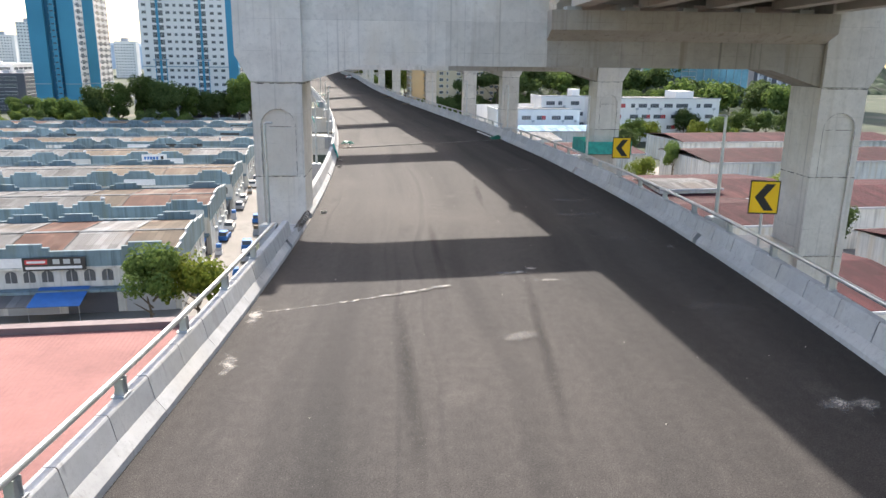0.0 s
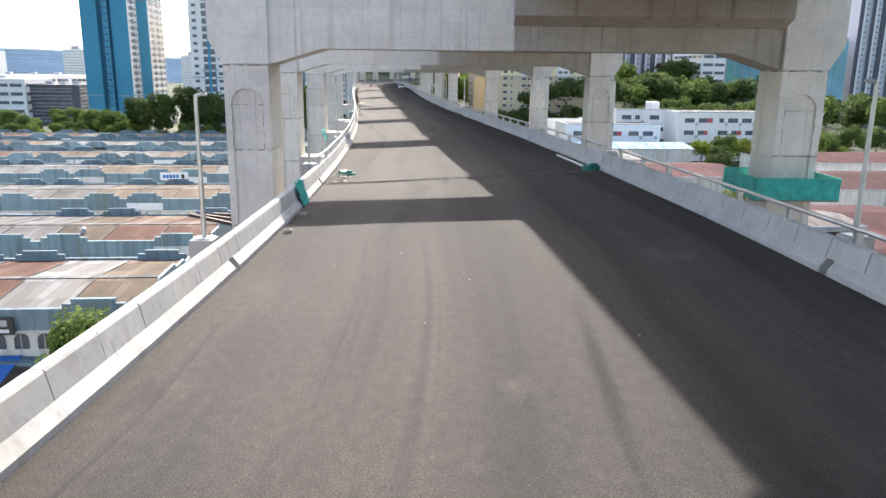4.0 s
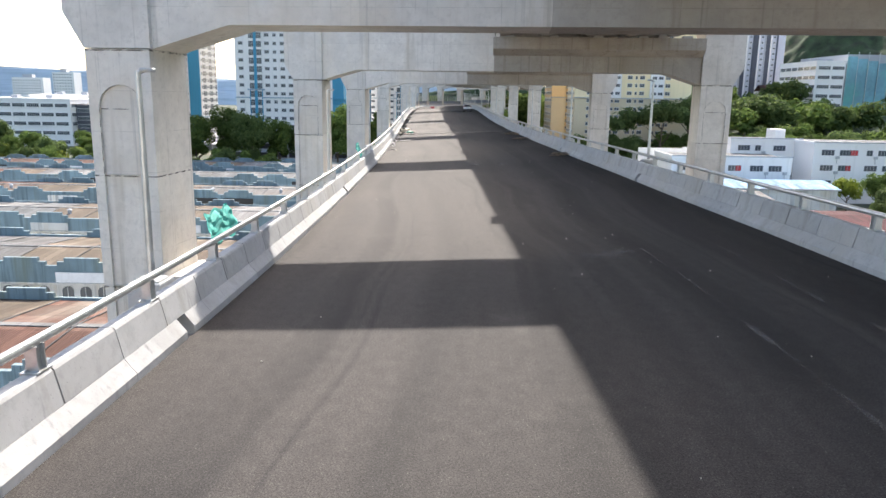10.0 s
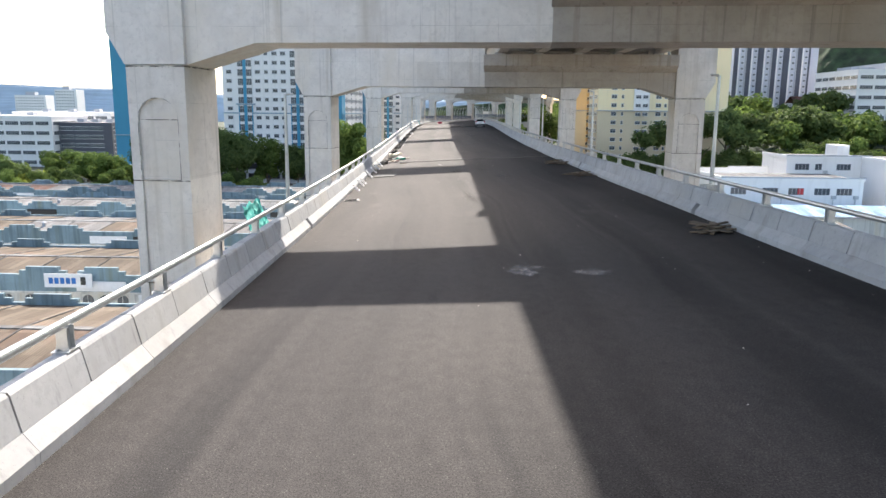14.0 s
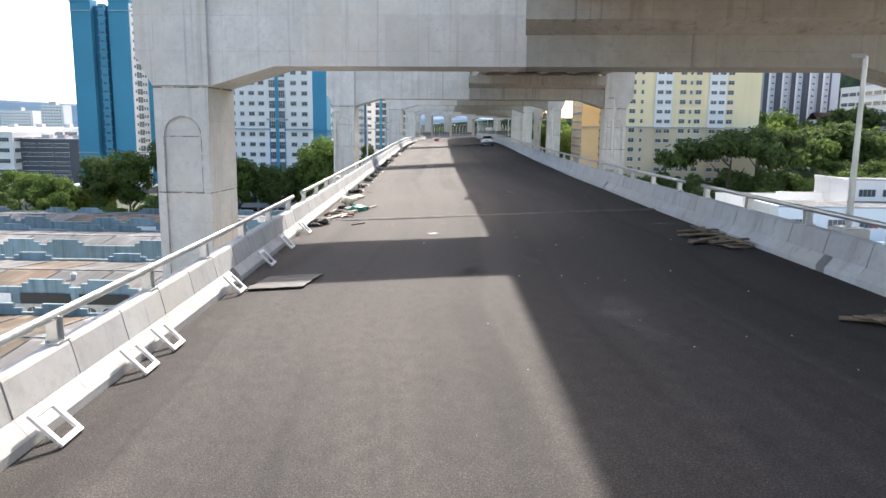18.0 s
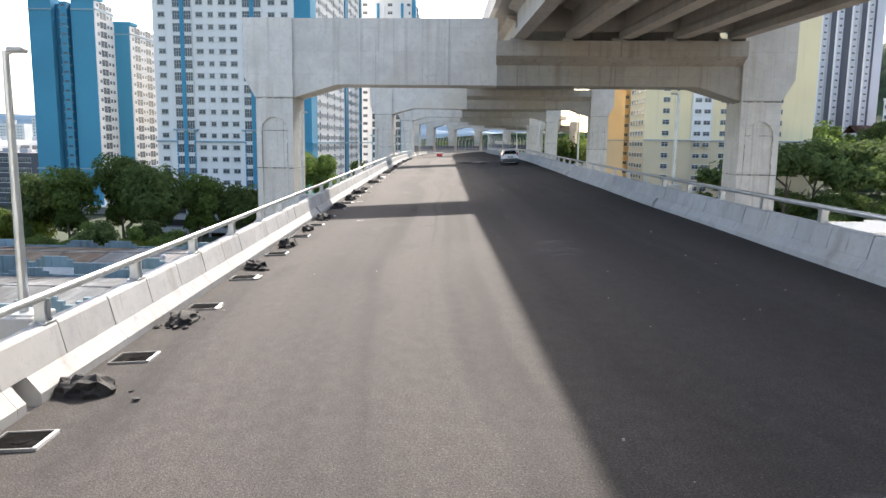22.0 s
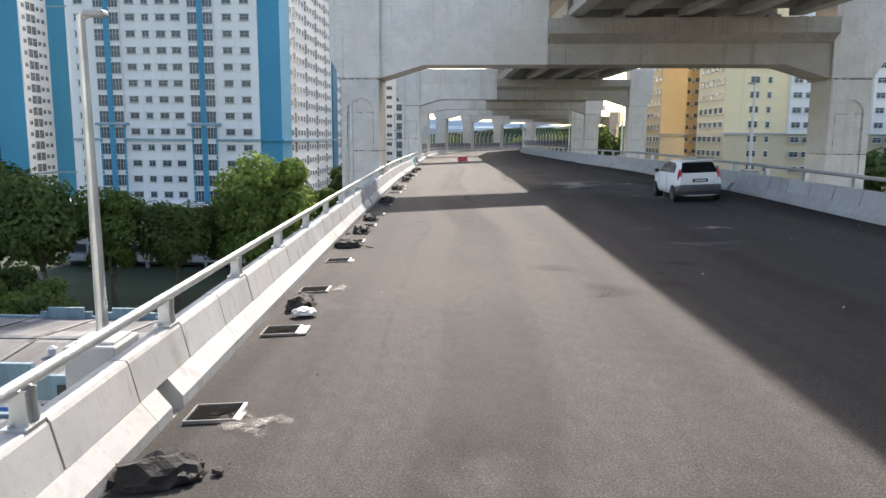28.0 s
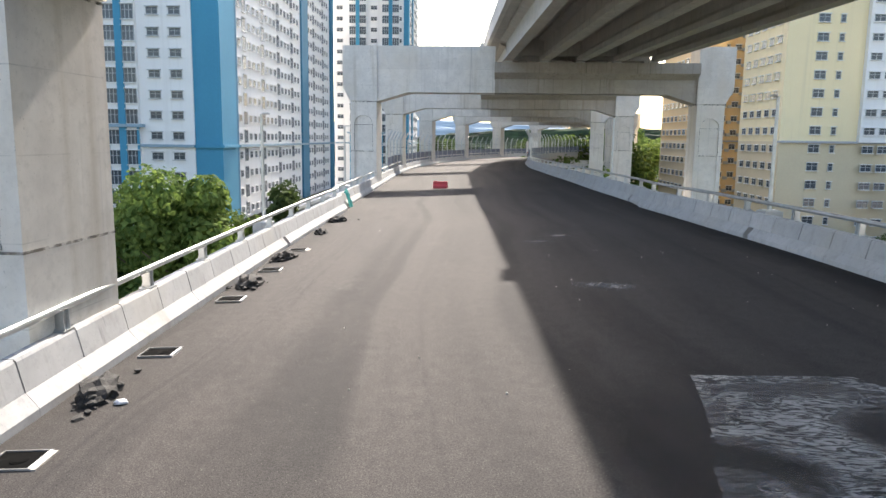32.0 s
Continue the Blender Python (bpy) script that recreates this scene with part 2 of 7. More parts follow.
def swirled_film(name, col):
    """Thin grit dragged in bent ridges, worn through to the asphalt in broad places."""
    m = bpy.data.materials.new(name)
    m.use_nodes = True
    N, K = m.node_tree.nodes, m.node_tree.links
    b = N["Principled BSDF"]
    b.inputs["Base Color"].default_value, b.inputs["Roughness"].default_value = (*col, 1), 0.9
    b.inputs["Specular IOR Level"].default_value = 0.1
    geo, mp = N.new("ShaderNodeNewGeometry"), N.new("ShaderNodeMapping")
    mp.inputs["Rotation"].default_value, mp.inputs["Scale"].default_value = (0, 0, radians(35)), (0.55, 1.6, 1.0)
    K.new(geo.outputs["Position"], mp.inputs[0])
    fac = None
    for src, scale, detail, bend, lo, hi in ((geo.outputs["Position"], 0.55, 5.0, 0.6, 0.40, 0.62), (mp.outputs[0], 5.0, 9.0, 2.6, 0.38, 0.58)):
        n, r = N.new("ShaderNodeTexNoise"), N.new("ShaderNodeMapRange")
        n.inputs["Scale"].default_value, n.inputs["Detail"].default_value, n.inputs["Distortion"].default_value = scale, detail, bend
        r.inputs[1].default_value, r.inputs[2].default_value, r.inputs[3].default_value, r.inputs[4].default_value = lo, hi, 0.04, 0.95
        K.new(src, n.inputs["Vector"])
        K.new(n.outputs["Fac"], r.inputs[0])
        if fac is None:
            fac = r.outputs[0]
        else:
            x = N.new("ShaderNodeMath")
            x.operation = 'MULTIPLY'
            K.new(fac, x.inputs[0])
            K.new(r.outputs[0], x.inputs[1])
            fac = x.outputs[0]
            bp = N.new("ShaderNodeBump")
            bp.inputs["Strength"].default_value, bp.inputs["Distance"].default_value = 0.8, 0.02
            K.new(n.outputs["Fac"], bp.inputs["Height"])
            K.new(bp.outputs[0], b.inputs["Normal"])
    tc, sp, thin, x = N.new("ShaderNodeTexCoord"), N.new("ShaderNodeSeparateXYZ"), N.new("ShaderNodeMapRange"), N.new("ShaderNodeMath")
    thin.inputs[1].default_value, thin.inputs[2].default_value, thin.inputs[3].default_value, thin.inputs[4].default_value = 0.12, 0.72, 0.0, 1.15
    x.operation = 'MULTIPLY'
    K.new(tc.outputs["Generated"], sp.inputs[0])
    K.new(sp.outputs["Y"], thin.inputs[0])
    K.new(fac, x.inputs[0])
    K.new(thin.outputs[0], x.inputs[1])
    fac = x.outputs[0]
    tr, ms = N.new("ShaderNodeBsdfTransparent"), N.new("ShaderNodeMixShader")
    K.new(fac, ms.inputs[0])
    K.new(tr.outputs[0], ms.inputs[1])
    K.new(b.outputs[0], ms.inputs[2])
    K.new(ms.outputs[0], N["Material Output"].inputs[0])
    return m


def corrugated(name, col, rust=None, pitch=0.25, sheets=True):
    """Ribbed metal roof sheet; the ribs run with object Y."""
    m = mat(name, col, rough=0.85, vary=0.25, scale=0.12, fine=2.5, bump=0.0, stain=rust, stain_scale=0.12, spec=0.15, per=0.3)
    N, K = m.node_tree.nodes, m.node_tree.links
    tc, w, bp = N.new("ShaderNodeTexCoord"), N.new("ShaderNodeTexWave"), N.new("ShaderNodeBump")
    w.inputs["Scale"].default_value = 0.32 / pitch
    K.new(tc.outputs["Object"], w.inputs["Vector"])
    bp.inputs["Strength"].default_value, bp.inputs["Distance"].default_value = 0.7, 0.04
    K.new(w.outputs["Fac"], bp.inputs["Height"])
    b = N["Principled BSDF"]
    K.new(bp.outputs[0], b.inputs["Normal"])
    if not sheets:
        return m
    # single sheets weathered apart; light and shade of the ribs painted as colour stripes
    br, rib, x1, x2 = N.new("ShaderNodeTexBrick"), N.new("ShaderNodeMapRange"), N.new("ShaderNodeMix"), N.new("ShaderNodeMix")
    br.inputs["Color1"].default_value, br.inputs["Color2"].default_value, br.inputs["Mortar"].default_value = (0.62, 0.60, 0.58, 1), (1.3, 1.3, 1.28, 1), (0.45, 0.42, 0.40, 1)
    br.inputs["Scale"].default_value, br.inputs["Brick Width"].default_value, br.inputs["Row Height"].default_value, br.inputs["Mortar Size"].default_value = 1.0, 0.95, 4.2, 0.02
    br.offset = 0.0
    rib.inputs[3].default_value, rib.inputs[4].default_value = 0.78, 1.1
    K.new(tc.outputs["Object"], br.inputs["Vector"])
    K.new(w.outputs["Fac"], rib.inputs[0])
    for x in (x1, x2):
        x.data_type, x.blend_type = 'RGBA', 'MULTIPLY'
        x.inputs[0].default_value = 1.0
    K.new(b.inputs["Base Color"].links[0].from_socket, x1.inputs[6])
    K.new(br.outputs["Color"], x1.inputs[7])
    K.new(x1.outputs[2], x2.inputs[6])
    K.new(rib.outputs[0], x2.inputs[7])
    K.new(x2.outputs[2], b.inputs["Base Color"])
    return m


def cast_concrete(name, col, wear, boards=True):
    """Cast concrete: mottled cement tone, pores, faint lines of the form boards, narrow water runs, and a tone per lift."""
    m = bpy.data.materials.new(name)
    m.use_nodes = True
    N, K = m.node_tree.nodes, m.node_tree.links
    b = N["Principled BSDF"]
    b.inputs["Roughness"].default_value = 0.9
    b.inputs["Specular IOR Level"].default_value = 0.25
    tc, geo, oi = N.new("ShaderNodeTexCoord"), N.new("ShaderNodeNewGeometry"), N.new("ShaderNodeObjectInfo")
    def tex(s, stretch, detail=5.0, rough=0.55):
        mp, n = N.new("ShaderNodeMapping"), N.new("ShaderNodeTexNoise")
        mp.inputs["Scale"].default_value = stretch
        n.inputs["Scale"].default_value, n.inputs["Detail"].default_value, n.inputs["Roughness"].default_value = s, detail, rough
        K.new(geo.outputs["Position"], mp.inputs[0])
        K.new(mp.outputs[0], n.inputs["Vector"])
        return n.outputs["Fac"]
    def ramp(v, lo, hi, a=0.0, z=1.0):
        r = N.new("ShaderNodeMapRange")
        for k, q in zip((1, 2, 3, 4), (lo, hi, a, z)):
            r.inputs[k].default_value = q
        K.new(v, r.inputs[0])
        return r.outputs[0]
    def calc(op, p, q=0.0):
        x = N.new("ShaderNodeMath")
        x.operation = op
        for sock, v in zip(x.inputs, (p, q)):
            if isinstance(v, float):
                sock.default_value = v
            else:
                K.new(v, sock)
        return x.outputs[0]
    def mix(fac, a, c, mode='MIX'):
        x = N.new("ShaderNodeMix")
        x.data_type, x.blend_type = 'RGBA', mode
        for sock, v in ((x.inputs[0], fac), (x.inputs[6], a), (x.inputs[7], c)):
            if isinstance(v, (tuple, float)):
                sock.default_value = v if isinstance(v, float) else (*v, 1.0)
            else:
                K.new(v, sock)
        return x.outputs[2]
    tone = lambda k, w=(1, 1, 1): tuple(min(1.0, v * k * q) for v, q in zip(col, w))
    c = mix(ramp(tex(0.9, (1, 1, 1), 9.0, 0.65), 0.32, 0.68), tone(0.86), tone(1.08))
    c = mix(ramp(tex(5.0, (1, 1, 1), 6.0, 0.7), 0.50, 0.74), c, tone(0.80))
    c = mix(ramp(tex(0.35, (1, 1, 0.6), 6.0), 0.50, 0.72, 0.0, 0.7), c, tone(0.94, (1.02, 0.97, 0.88)))
    # narrow dark runs of water, and broader rusty ones
    c = mix(ramp(tex(1.0, (5.5, 5.5, 0.09), 5.0), 0.60, 0.78, 0.0, 0.75 * wear), c, tone(0.45))
    c = mix(ramp(tex(1.0, (1.7, 1.7, 0.10), 6.0), 0.58, 0.76, 0.0, 0.6 * wear), c, tone(0.60, (1.0, 0.93, 0.80)))
    # pores and dirt flecks
    c = mix(ramp(tex(9.0, (1, 1, 1), 8.0, 0.8), 0.62, 0.76, 0.0, 0.8), c, tone(0.52))
    c = mix(ramp(tex(28.0, (1, 1, 1), 3.0), 0.66, 0.76, 0.0, 0.8), c, tone(0.5))
    # lines left between the form boards
    sep = N.new("ShaderNodeSeparateXYZ")
    K.new(tc.outputs["Object"], sep.inputs[0])
    edge = None
    for axis, pitch in ((0, 2.44), (2, 1.22)):
        f = calc('FRACT', calc('ADD', calc('DIVIDE', sep.outputs[axis], pitch), 0.37))
        d = calc('ABSOLUTE', calc('SUBTRACT', f, 0.5))
        ln = ramp(d, 0.0, 0.012 if axis else 0.007, 1.0, 0.0)
        edge = ln if edge is None else calc('MAXIMUM', edge, ln)
    broken = ramp(tex(1.3, (1, 1, 1), 4.0), 0.40, 0.62)
    if boards:
        c = mix(calc('MULTIPLY', calc('MULTIPLY', edge, broken), 0.6), c, tone(0.48))
    mr = ramp(oi.outputs["Random"], 0.0, 1.0, 0.90, 1.05)
    c = mix(1.0, c, mr, 'MULTIPLY')
    K.new(c, b.inputs["Base Color"])
    bp = N.new("ShaderNodeBump")
    bp.inputs["Strength"].default_value, bp.inputs["Distance"].default_value = 0.35, 0.015
    K.new(tex(9.0, (1, 1, 1), 8.0, 0.8), bp.inputs["Height"])
    K.new(bp.outputs[0], b.inputs["Normal"])
    return m


def grime_material(name, col):
    """Broken dirt along a joint, bare concrete showing between."""
    m = bpy.data.materials.new(name)
    m.use_nodes = True
    N, K = m.node_tree.nodes, m.node_tree.links
    b = N["Principled BSDF"]
    b.inputs["Base Color"].default_value, b.inputs["Roughness"].default_value = (*col, 1), 0.95
    geo, n, r = N.new("ShaderNodeNewGeometry"), N.new("ShaderNodeTexNoise"), N.new("ShaderNodeMapRange")
    n.inputs["Scale"].default_value, n.inputs["Detail"].default_value = 4.0, 8.0
    K.new(geo.outputs["Position"], n.inputs["Vector"])
    r.inputs[1].default_value, r.inputs[2].default_value, r.inputs[3].default_value, r.inputs[4].default_value = 0.40, 0.72, 0.0, 0.8
    K.new(n.outputs["Fac"], r.inputs[0])
    tr, ms = N.new("ShaderNodeBsdfTransparent"), N.new("ShaderNodeMixShader")
    K.new(r.outputs[0], ms.inputs[0])
    K.new(tr.outputs[0], ms.inputs[1])
    K.new(b.outputs[0], ms.inputs[2])
    K.new(ms.outputs[0], N["Material Output"].inputs[0])
    return m


def glass_mat(name, col, rough=0.08):
    m = bpy.data.materials.new(name)
    m.use_nodes = True
    b = m.node_tree.nodes["Principled BSDF"]
    b.inputs["Base Color"].default_value = (*col, 1)
    b.inputs["Roughness"].default_value = rough
    b.inputs["Specular IOR Level"].default_value = 0.4
    return m


ASPHALT = asphalt_material()
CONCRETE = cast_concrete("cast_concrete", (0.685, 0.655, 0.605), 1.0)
# darker copy of the cast concrete: overhead shade put into the colour of undersides
CONCRETE_DARK = cast_concrete("soffit_shade_concrete", (0.47, 0.44, 0.395), 0.9)
# stained and weathered, with the shade below the viaduct added to the base tone
CONCRETE_STAIN_SHADE = cast_concrete("stained_shaded_concrete", (0.40, 0.37, 0.33), 1.5)
GRIME_SHADE = grime_material("joint_grime_and_edge_shade", (0.22, 0.20, 0.175))
PRECAST = cast_concrete("precast_concrete", (0.425, 0.43, 0.43), 1.0, boards=False)
# brownish joint filler, coloured dark so the gap reads as shadowed
JOINT = mat("shadow_dark_joint_filler", (0.07, 0.06, 0.05), 0.9, vary=0.3, scale=3)
GALV = mat("galvanised_steel", (0.52, 0.54, 0.55), 0.38, metal=0.85, vary=0.15, scale=3, fine=30, bump=0.03)
STEEL_DARK = mat("weathered_steel", (0.12, 0.10, 0.085), 0.7, metal=0.4, vary=0.4, scale=4)
WHITE_PAINT = mat("white_wall_paint", (0.80, 0.785, 0.76), 0.8, vary=0.05, scale=0.08, fine=3, bump=0.05, runs=0.35)
TEAL_PAINT = mat("teal_wall_paint", (0.045, 0.26, 0.40), 0.75, vary=0.1, scale=0.06, fine=3, bump=0.05)
TEAL_GREY = mat("grey_teal_ledge_paint", (0.26, 0.36, 0.42), 0.75, vary=0.12, scale=0.1, fine=3, bump=0.05)
TEAL_DEEP = mat("deep_teal_wall_paint", (0.03, 0.17, 0.27), 0.75, vary=0.1, scale=0.06, fine=3, bump=0.05)
YELLOW_PAINT = mat("pale_yellow_wall_paint", (0.86, 0.72, 0.45), 0.8, vary=0.06, scale=0.08, fine=3, bump=0.05, runs=0.35)
TAN_PAINT = mat("tan_wall_paint", (0.66, 0.55, 0.37), 0.8, vary=0.1, scale=0.08, fine=3, bump=0.05)
ORANGE_PAINT = mat("apricot_wall_paint", (0.74, 0.53, 0.28), 0.8, vary=0.1, scale=0.1, fine=3, bump=0.05)
TAN_GREY = mat("dusky_roof_flashing", (0.16, 0.12, 0.12), 0.8, vary=0.2, scale=0.5)
GREY_PAINT = mat("grey_wall_paint", (0.40, 0.41, 0.43), 0.8, vary=0.1, scale=0.08, fine=3, bump=0.05)
DARK_PAINT = mat("charcoal_wall_paint", (0.085, 0.09, 0.11), 0.7, vary=0.15, scale=0.08, fine=3, bump=0.05)
SHOP_BLUE = mat("blue_grey_parapet_paint", (0.185, 0.265, 0.30), 0.85, vary=0.25, scale=0.3, fine=6, bump=0.1, streak=True, per=0.2)
SHOP_WHITE = mat("shop_white_paint", (0.62, 0.62, 0.59), 0.8, vary=0.12, scale=0.3, fine=6, bump=0.1, streak=True, per=0.12)
NET_BLUE = mat("blue_green_scaffold_net", (0.17, 0.36, 0.42), 0.7, vary=0.45, scale=0.05, fine=0.8, bump=0.0, stain=(0.10, 0.36, 0.30), stain_scale=0.06, runs=0.6)
PANE = glass_mat("window_pane", (0.075, 0.088, 0.10))
PANE_BLUE = glass_mat("blue_window_pane", (0.06, 0.14, 0.24))
FRAME_GREY = mat("window_frame_grey", (0.42, 0.43, 0.43), 0.5, vary=0.1, scale=2)
ROOF_WHITE = corrugated("pale_roof_sheet", (0.20, 0.20, 0.20), (0.15, 0.125, 0.105))
ROOF_RUST = corrugated("rusty_roof_sheet", (0.110, 0.056, 0.042), (0.17, 0.145, 0.12))
ROOF_TAN = corrugated("tan_roof_sheet", (0.155, 0.125, 0.095), (0.15, 0.10, 0.075))
ROOF_GREY = corrugated("grey_roof_sheet", (0.17, 0.18, 0.185), (0.24, 0.235, 0.225))
ROOF_SALMON = corrugated("salmon_roof_sheet", (0.33, 0.165, 0.15), (0.29, 0.14, 0.125), 0.35, False)
ROOF_RED = corrugated("maroon_roof_sheet", (0.056, 0.016, 0.019), (0.075, 0.026, 0.026))
ROOF_BLUE = corrugated("light_blue_roof_sheet", (0.30, 0.48, 0.66))
NET = mat("teal_safety_net", (0.02, 0.36, 0.31), 0.7, vary=0.3, scale=3, fine=40, bump=0.3)
GREEN_BAG = mat("green_plastic_sheet", (0.010, 0.20, 0.145), 0.5, vary=0.3, scale=6, fine=20)
BLACK_SIGN = mat("black_sign_paint", (0.015, 0.015, 0.015), 0.5, vary=0.1)
AMBER_SIGN = mat("amber_sign_sheet", (0.98, 0.60, 0.01), 0.45, vary=0.05)
RED_PLASTIC = mat("red_plastic", (0.50, 0.03, 0.035), 0.45, vary=0.15, scale=3)
CAR_WHITE = mat("white_car_paint", (0.82, 0.82, 0.81), 0.25, vary=0.03, scale=2, bump=0.0)
CAR_GREY = mat("grey_bumper_plastic", (0.075, 0.077, 0.082), 0.55, vary=0.1, scale=4)
RUBBER = mat("tyre_rubber", (0.018, 0.018, 0.018), 0.8, vary=0.2, scale=8)
TAIL_RED = mat("red_lamp_lens", (0.42, 0.015, 0.02), 0.15, vary=0.05, bump=0)
LOOSE_ASPHALT = mat("broken_asphalt", (0.028, 0.027, 0.026), 0.85, vary=0.4, scale=6, fine=30, bump=0.6)
WHITE_PLASTIC = mat("white_plastic", (0.70, 0.70, 0.70), 0.5, vary=0.08, scale=3)
PALE_TIMBER = mat("pale_board", (0.58, 0.54, 0.47), 0.85, vary=0.25, scale=2, fine=30, per=0.3)
RUST_BAR = mat("rust_brown_paint", (0.20, 0.055, 0.035), 0.75, vary=0.3, scale=3)
CREAM_PLASTIC = mat("dirty_cream_plastic", (0.66, 0.60, 0.47), 0.55, vary=0.2, scale=4, stain=(0.34, 0.29, 0.22), stain_scale=3)
TIMBER = mat("raw_timber", (0.19, 0.145, 0.10), 0.85, vary=0.3, scale=2, fine=30, per=0.35)
LEAF_A = foliage("leaf_mid_green", (0.065, 0.112, 0.028), (0.165, 0.225, 0.060))
LEAF_B = foliage("leaf_yellow_green", (0.110, 0.155, 0.025), (0.24, 0.27, 0.045))
LEAF_C = foliage("leaf_dark_green", (0.056, 0.092, 0.030), (0.130, 0.175, 0.058))
BARK = mat("bark", (0.11, 0.085, 0.06), 0.9, vary=0.3, scale=2, fine=20, bump=0.5)
GRASS = mat("rough_grass_ground", (0.030, 0.045, 0.018), 0.95, vary=0.4, scale=0.05, fine=1.5, bump=0.4, stain=(0.12, 0.11, 0.075), stain_scale=0.03)
STREET = mat("street_paving", (0.22, 0.205, 0.185), 0.9, vary=0.2, scale=0.1, fine=3, stain=(0.13, 0.12, 0.11), stain_scale=0.2)
HILL = mat("wooded_hill", (0.024, 0.046, 0.017), 0.95, vary=0.7, scale=0.12, fine=0.6, bump=1.0)
# aerial haze is put into this hill's pale blue base colour
HAZE_HILL = mat("haze_painted_hill", (0.38, 0.46, 0.52), 1.0, vary=0.15, scale=0.01, fine=0.05, bump=0.0)
CEMENT_FILM = soft_stain("dried_cement_film", (0.42, 0.40, 0.37), 0.75, 3.0)
DUST_FILM = soft_stain("pale_dust_film", (0.22, 0.212, 0.20), 0.42, 1.8)
TYRE_FILM = soft_stain("dark_tyre_film", (0.014, 0.014, 0.014), 0.38, 0.8, 0.2)
GRIT_FILM = soft_stain("scraped_pale_grit_film", (0.27, 0.27, 0.265), 0.8, 7.0, 0.7)
SLURRY_FILM = soft_stain("dark_slurry_film", (0.018, 0.018, 0.018), 0.5, 1.0, 0.15)
SPILL_FILM = swirled_film("swirled_grit_film", (0.33, 0.33, 0.32))
PIT_FILM = soft_stain("shallow_dark_pit", (0.010, 0.010, 0.010), 0.9, 9.0, 1.5)
GLAND = mat("black_joint_rubber", (0.022, 0.021, 0.020), 0.8, vary=0.4, scale=3, fine=14, stain=(0.06, 0.055, 0.05), stain_scale=2.0)
SEALANT = mat("weathered_joint_line", (0.14, 0.136, 0.128), 0.9, vary=0.4, scale=2, fine=12)
DUST = mat("pale_dust", (0.44, 0.41, 0.37), 0.95, vary=0.3, scale=3, fine=12)
BLUE_AWNING = mat("blue_awning_cloth", (0.02, 0.14, 0.42), 0.7, vary=0.15, scale=1)


# ---- mesh helpers ----
def box(bm, x0, x1, y0, y1, z0, z1, bevel=0.0):
    v = [bm.verts.new((x, y, z)) for z in (z0, z1) for y in (y0, y1) for x in (x0, x1)]
    fs = [bm.faces.new([v[i] for i in q]) for q in ((0, 2, 3, 1), (4, 5, 7, 6), (0, 1, 5, 4), (2, 6, 7, 3), (0, 4, 6, 2), (1, 3, 7, 5))]
    if bevel:
        bmesh.ops.bevel(bm, geom=list({e for f in fs for e in f.edges}), offset=bevel, segments=1, affect='EDGES')
    return v


def prism(bm, outline, a0, a1, axis='y'):
    """An outline of (p, q) points drawn out along an axis: 'y': (x, z), 'x': (y, z), 'z': (x, y)."""
    put = {'y': lambda p, q, a: (p, a, q), 'x': lambda p, q, a: (a, p, q), 'z': lambda p, q, a: (p, q, a)}[axis]
    A = [bm.verts.new(put(p, q, a0)) for p, q in outline]
    B = [bm.verts.new(put(p, q, a1)) for p, q in outline]
    bm.faces.new(A)
    bm.faces.new(B[::-1])
    for i in range(len(A)):
        j = (i + 1) % len(A)
        bm.faces.new((A[j], A[i], B[i], B[j]))


def cyl(bm, p, q, r0, r1=None, n=10, caps=True):
    p, q = Vector(p), Vector(q)
    r1 = r0 if r1 is None else r1
    d = (q - p).normalized()
    s = d.orthogonal().normalized()
    t = d.cross(s)
    rings = []
    for c, r in ((p, r0), (q, r1)):
        rings.append([bm.verts.new(c + r * (math.cos(6.28319 * k / n) * s + math.sin(6.28319 * k / n) * t)) for k in range(n)])
    for k in range(n):
        bm.faces.new((rings[0][k], rings[0][(k + 1) % n], rings[1][(k + 1) % n], rings[1][k]))
    if caps:
        bm.faces.new(rings[0][::-1])
        bm.faces.new(rings[1])


def mesh_of(name, bm, material):
    bmesh.ops.recalc_face_normals(bm, faces=bm.faces)
    me = bpy.data.meshes.new(name)
    bm.to_mesh(me)
    bm.free()
    me.materials.append(material)
    return me


def part(name, bm, material, parent=None, label="", m=None, smooth=False):
    me = bm if isinstance(bm, bpy.types.Mesh) else mesh_of(name, bm, material)
    if smooth:
        for p in me.polygons:
            p.use_smooth = True
    ob = new(name, me)
    if parent is not None:
        ob.parent = parent
    if m is not None:
        ob.matrix_basis = m
    if label:
        ob["label"] = label
    return ob


def thing(name, m, label, category, group="", kind=""):
    return tagged(_at(new(name), m), label, category, group, kind)


def _at(ob, m):
    ob.matrix_basis = m
    return ob


TH = radians(13.0)
def XY(u, v):
    """From the town's own grid (u across the road to the right, v along it) to the world."""
    return math.cos(TH) * u - math.sin(TH) * v, math.sin(TH) * u + math.cos(TH) * v
def UVP(u, v, z=0.0, turn=0.0):
    return pose(*XY(u, v), z, 0, 0, 13.0 + turn)


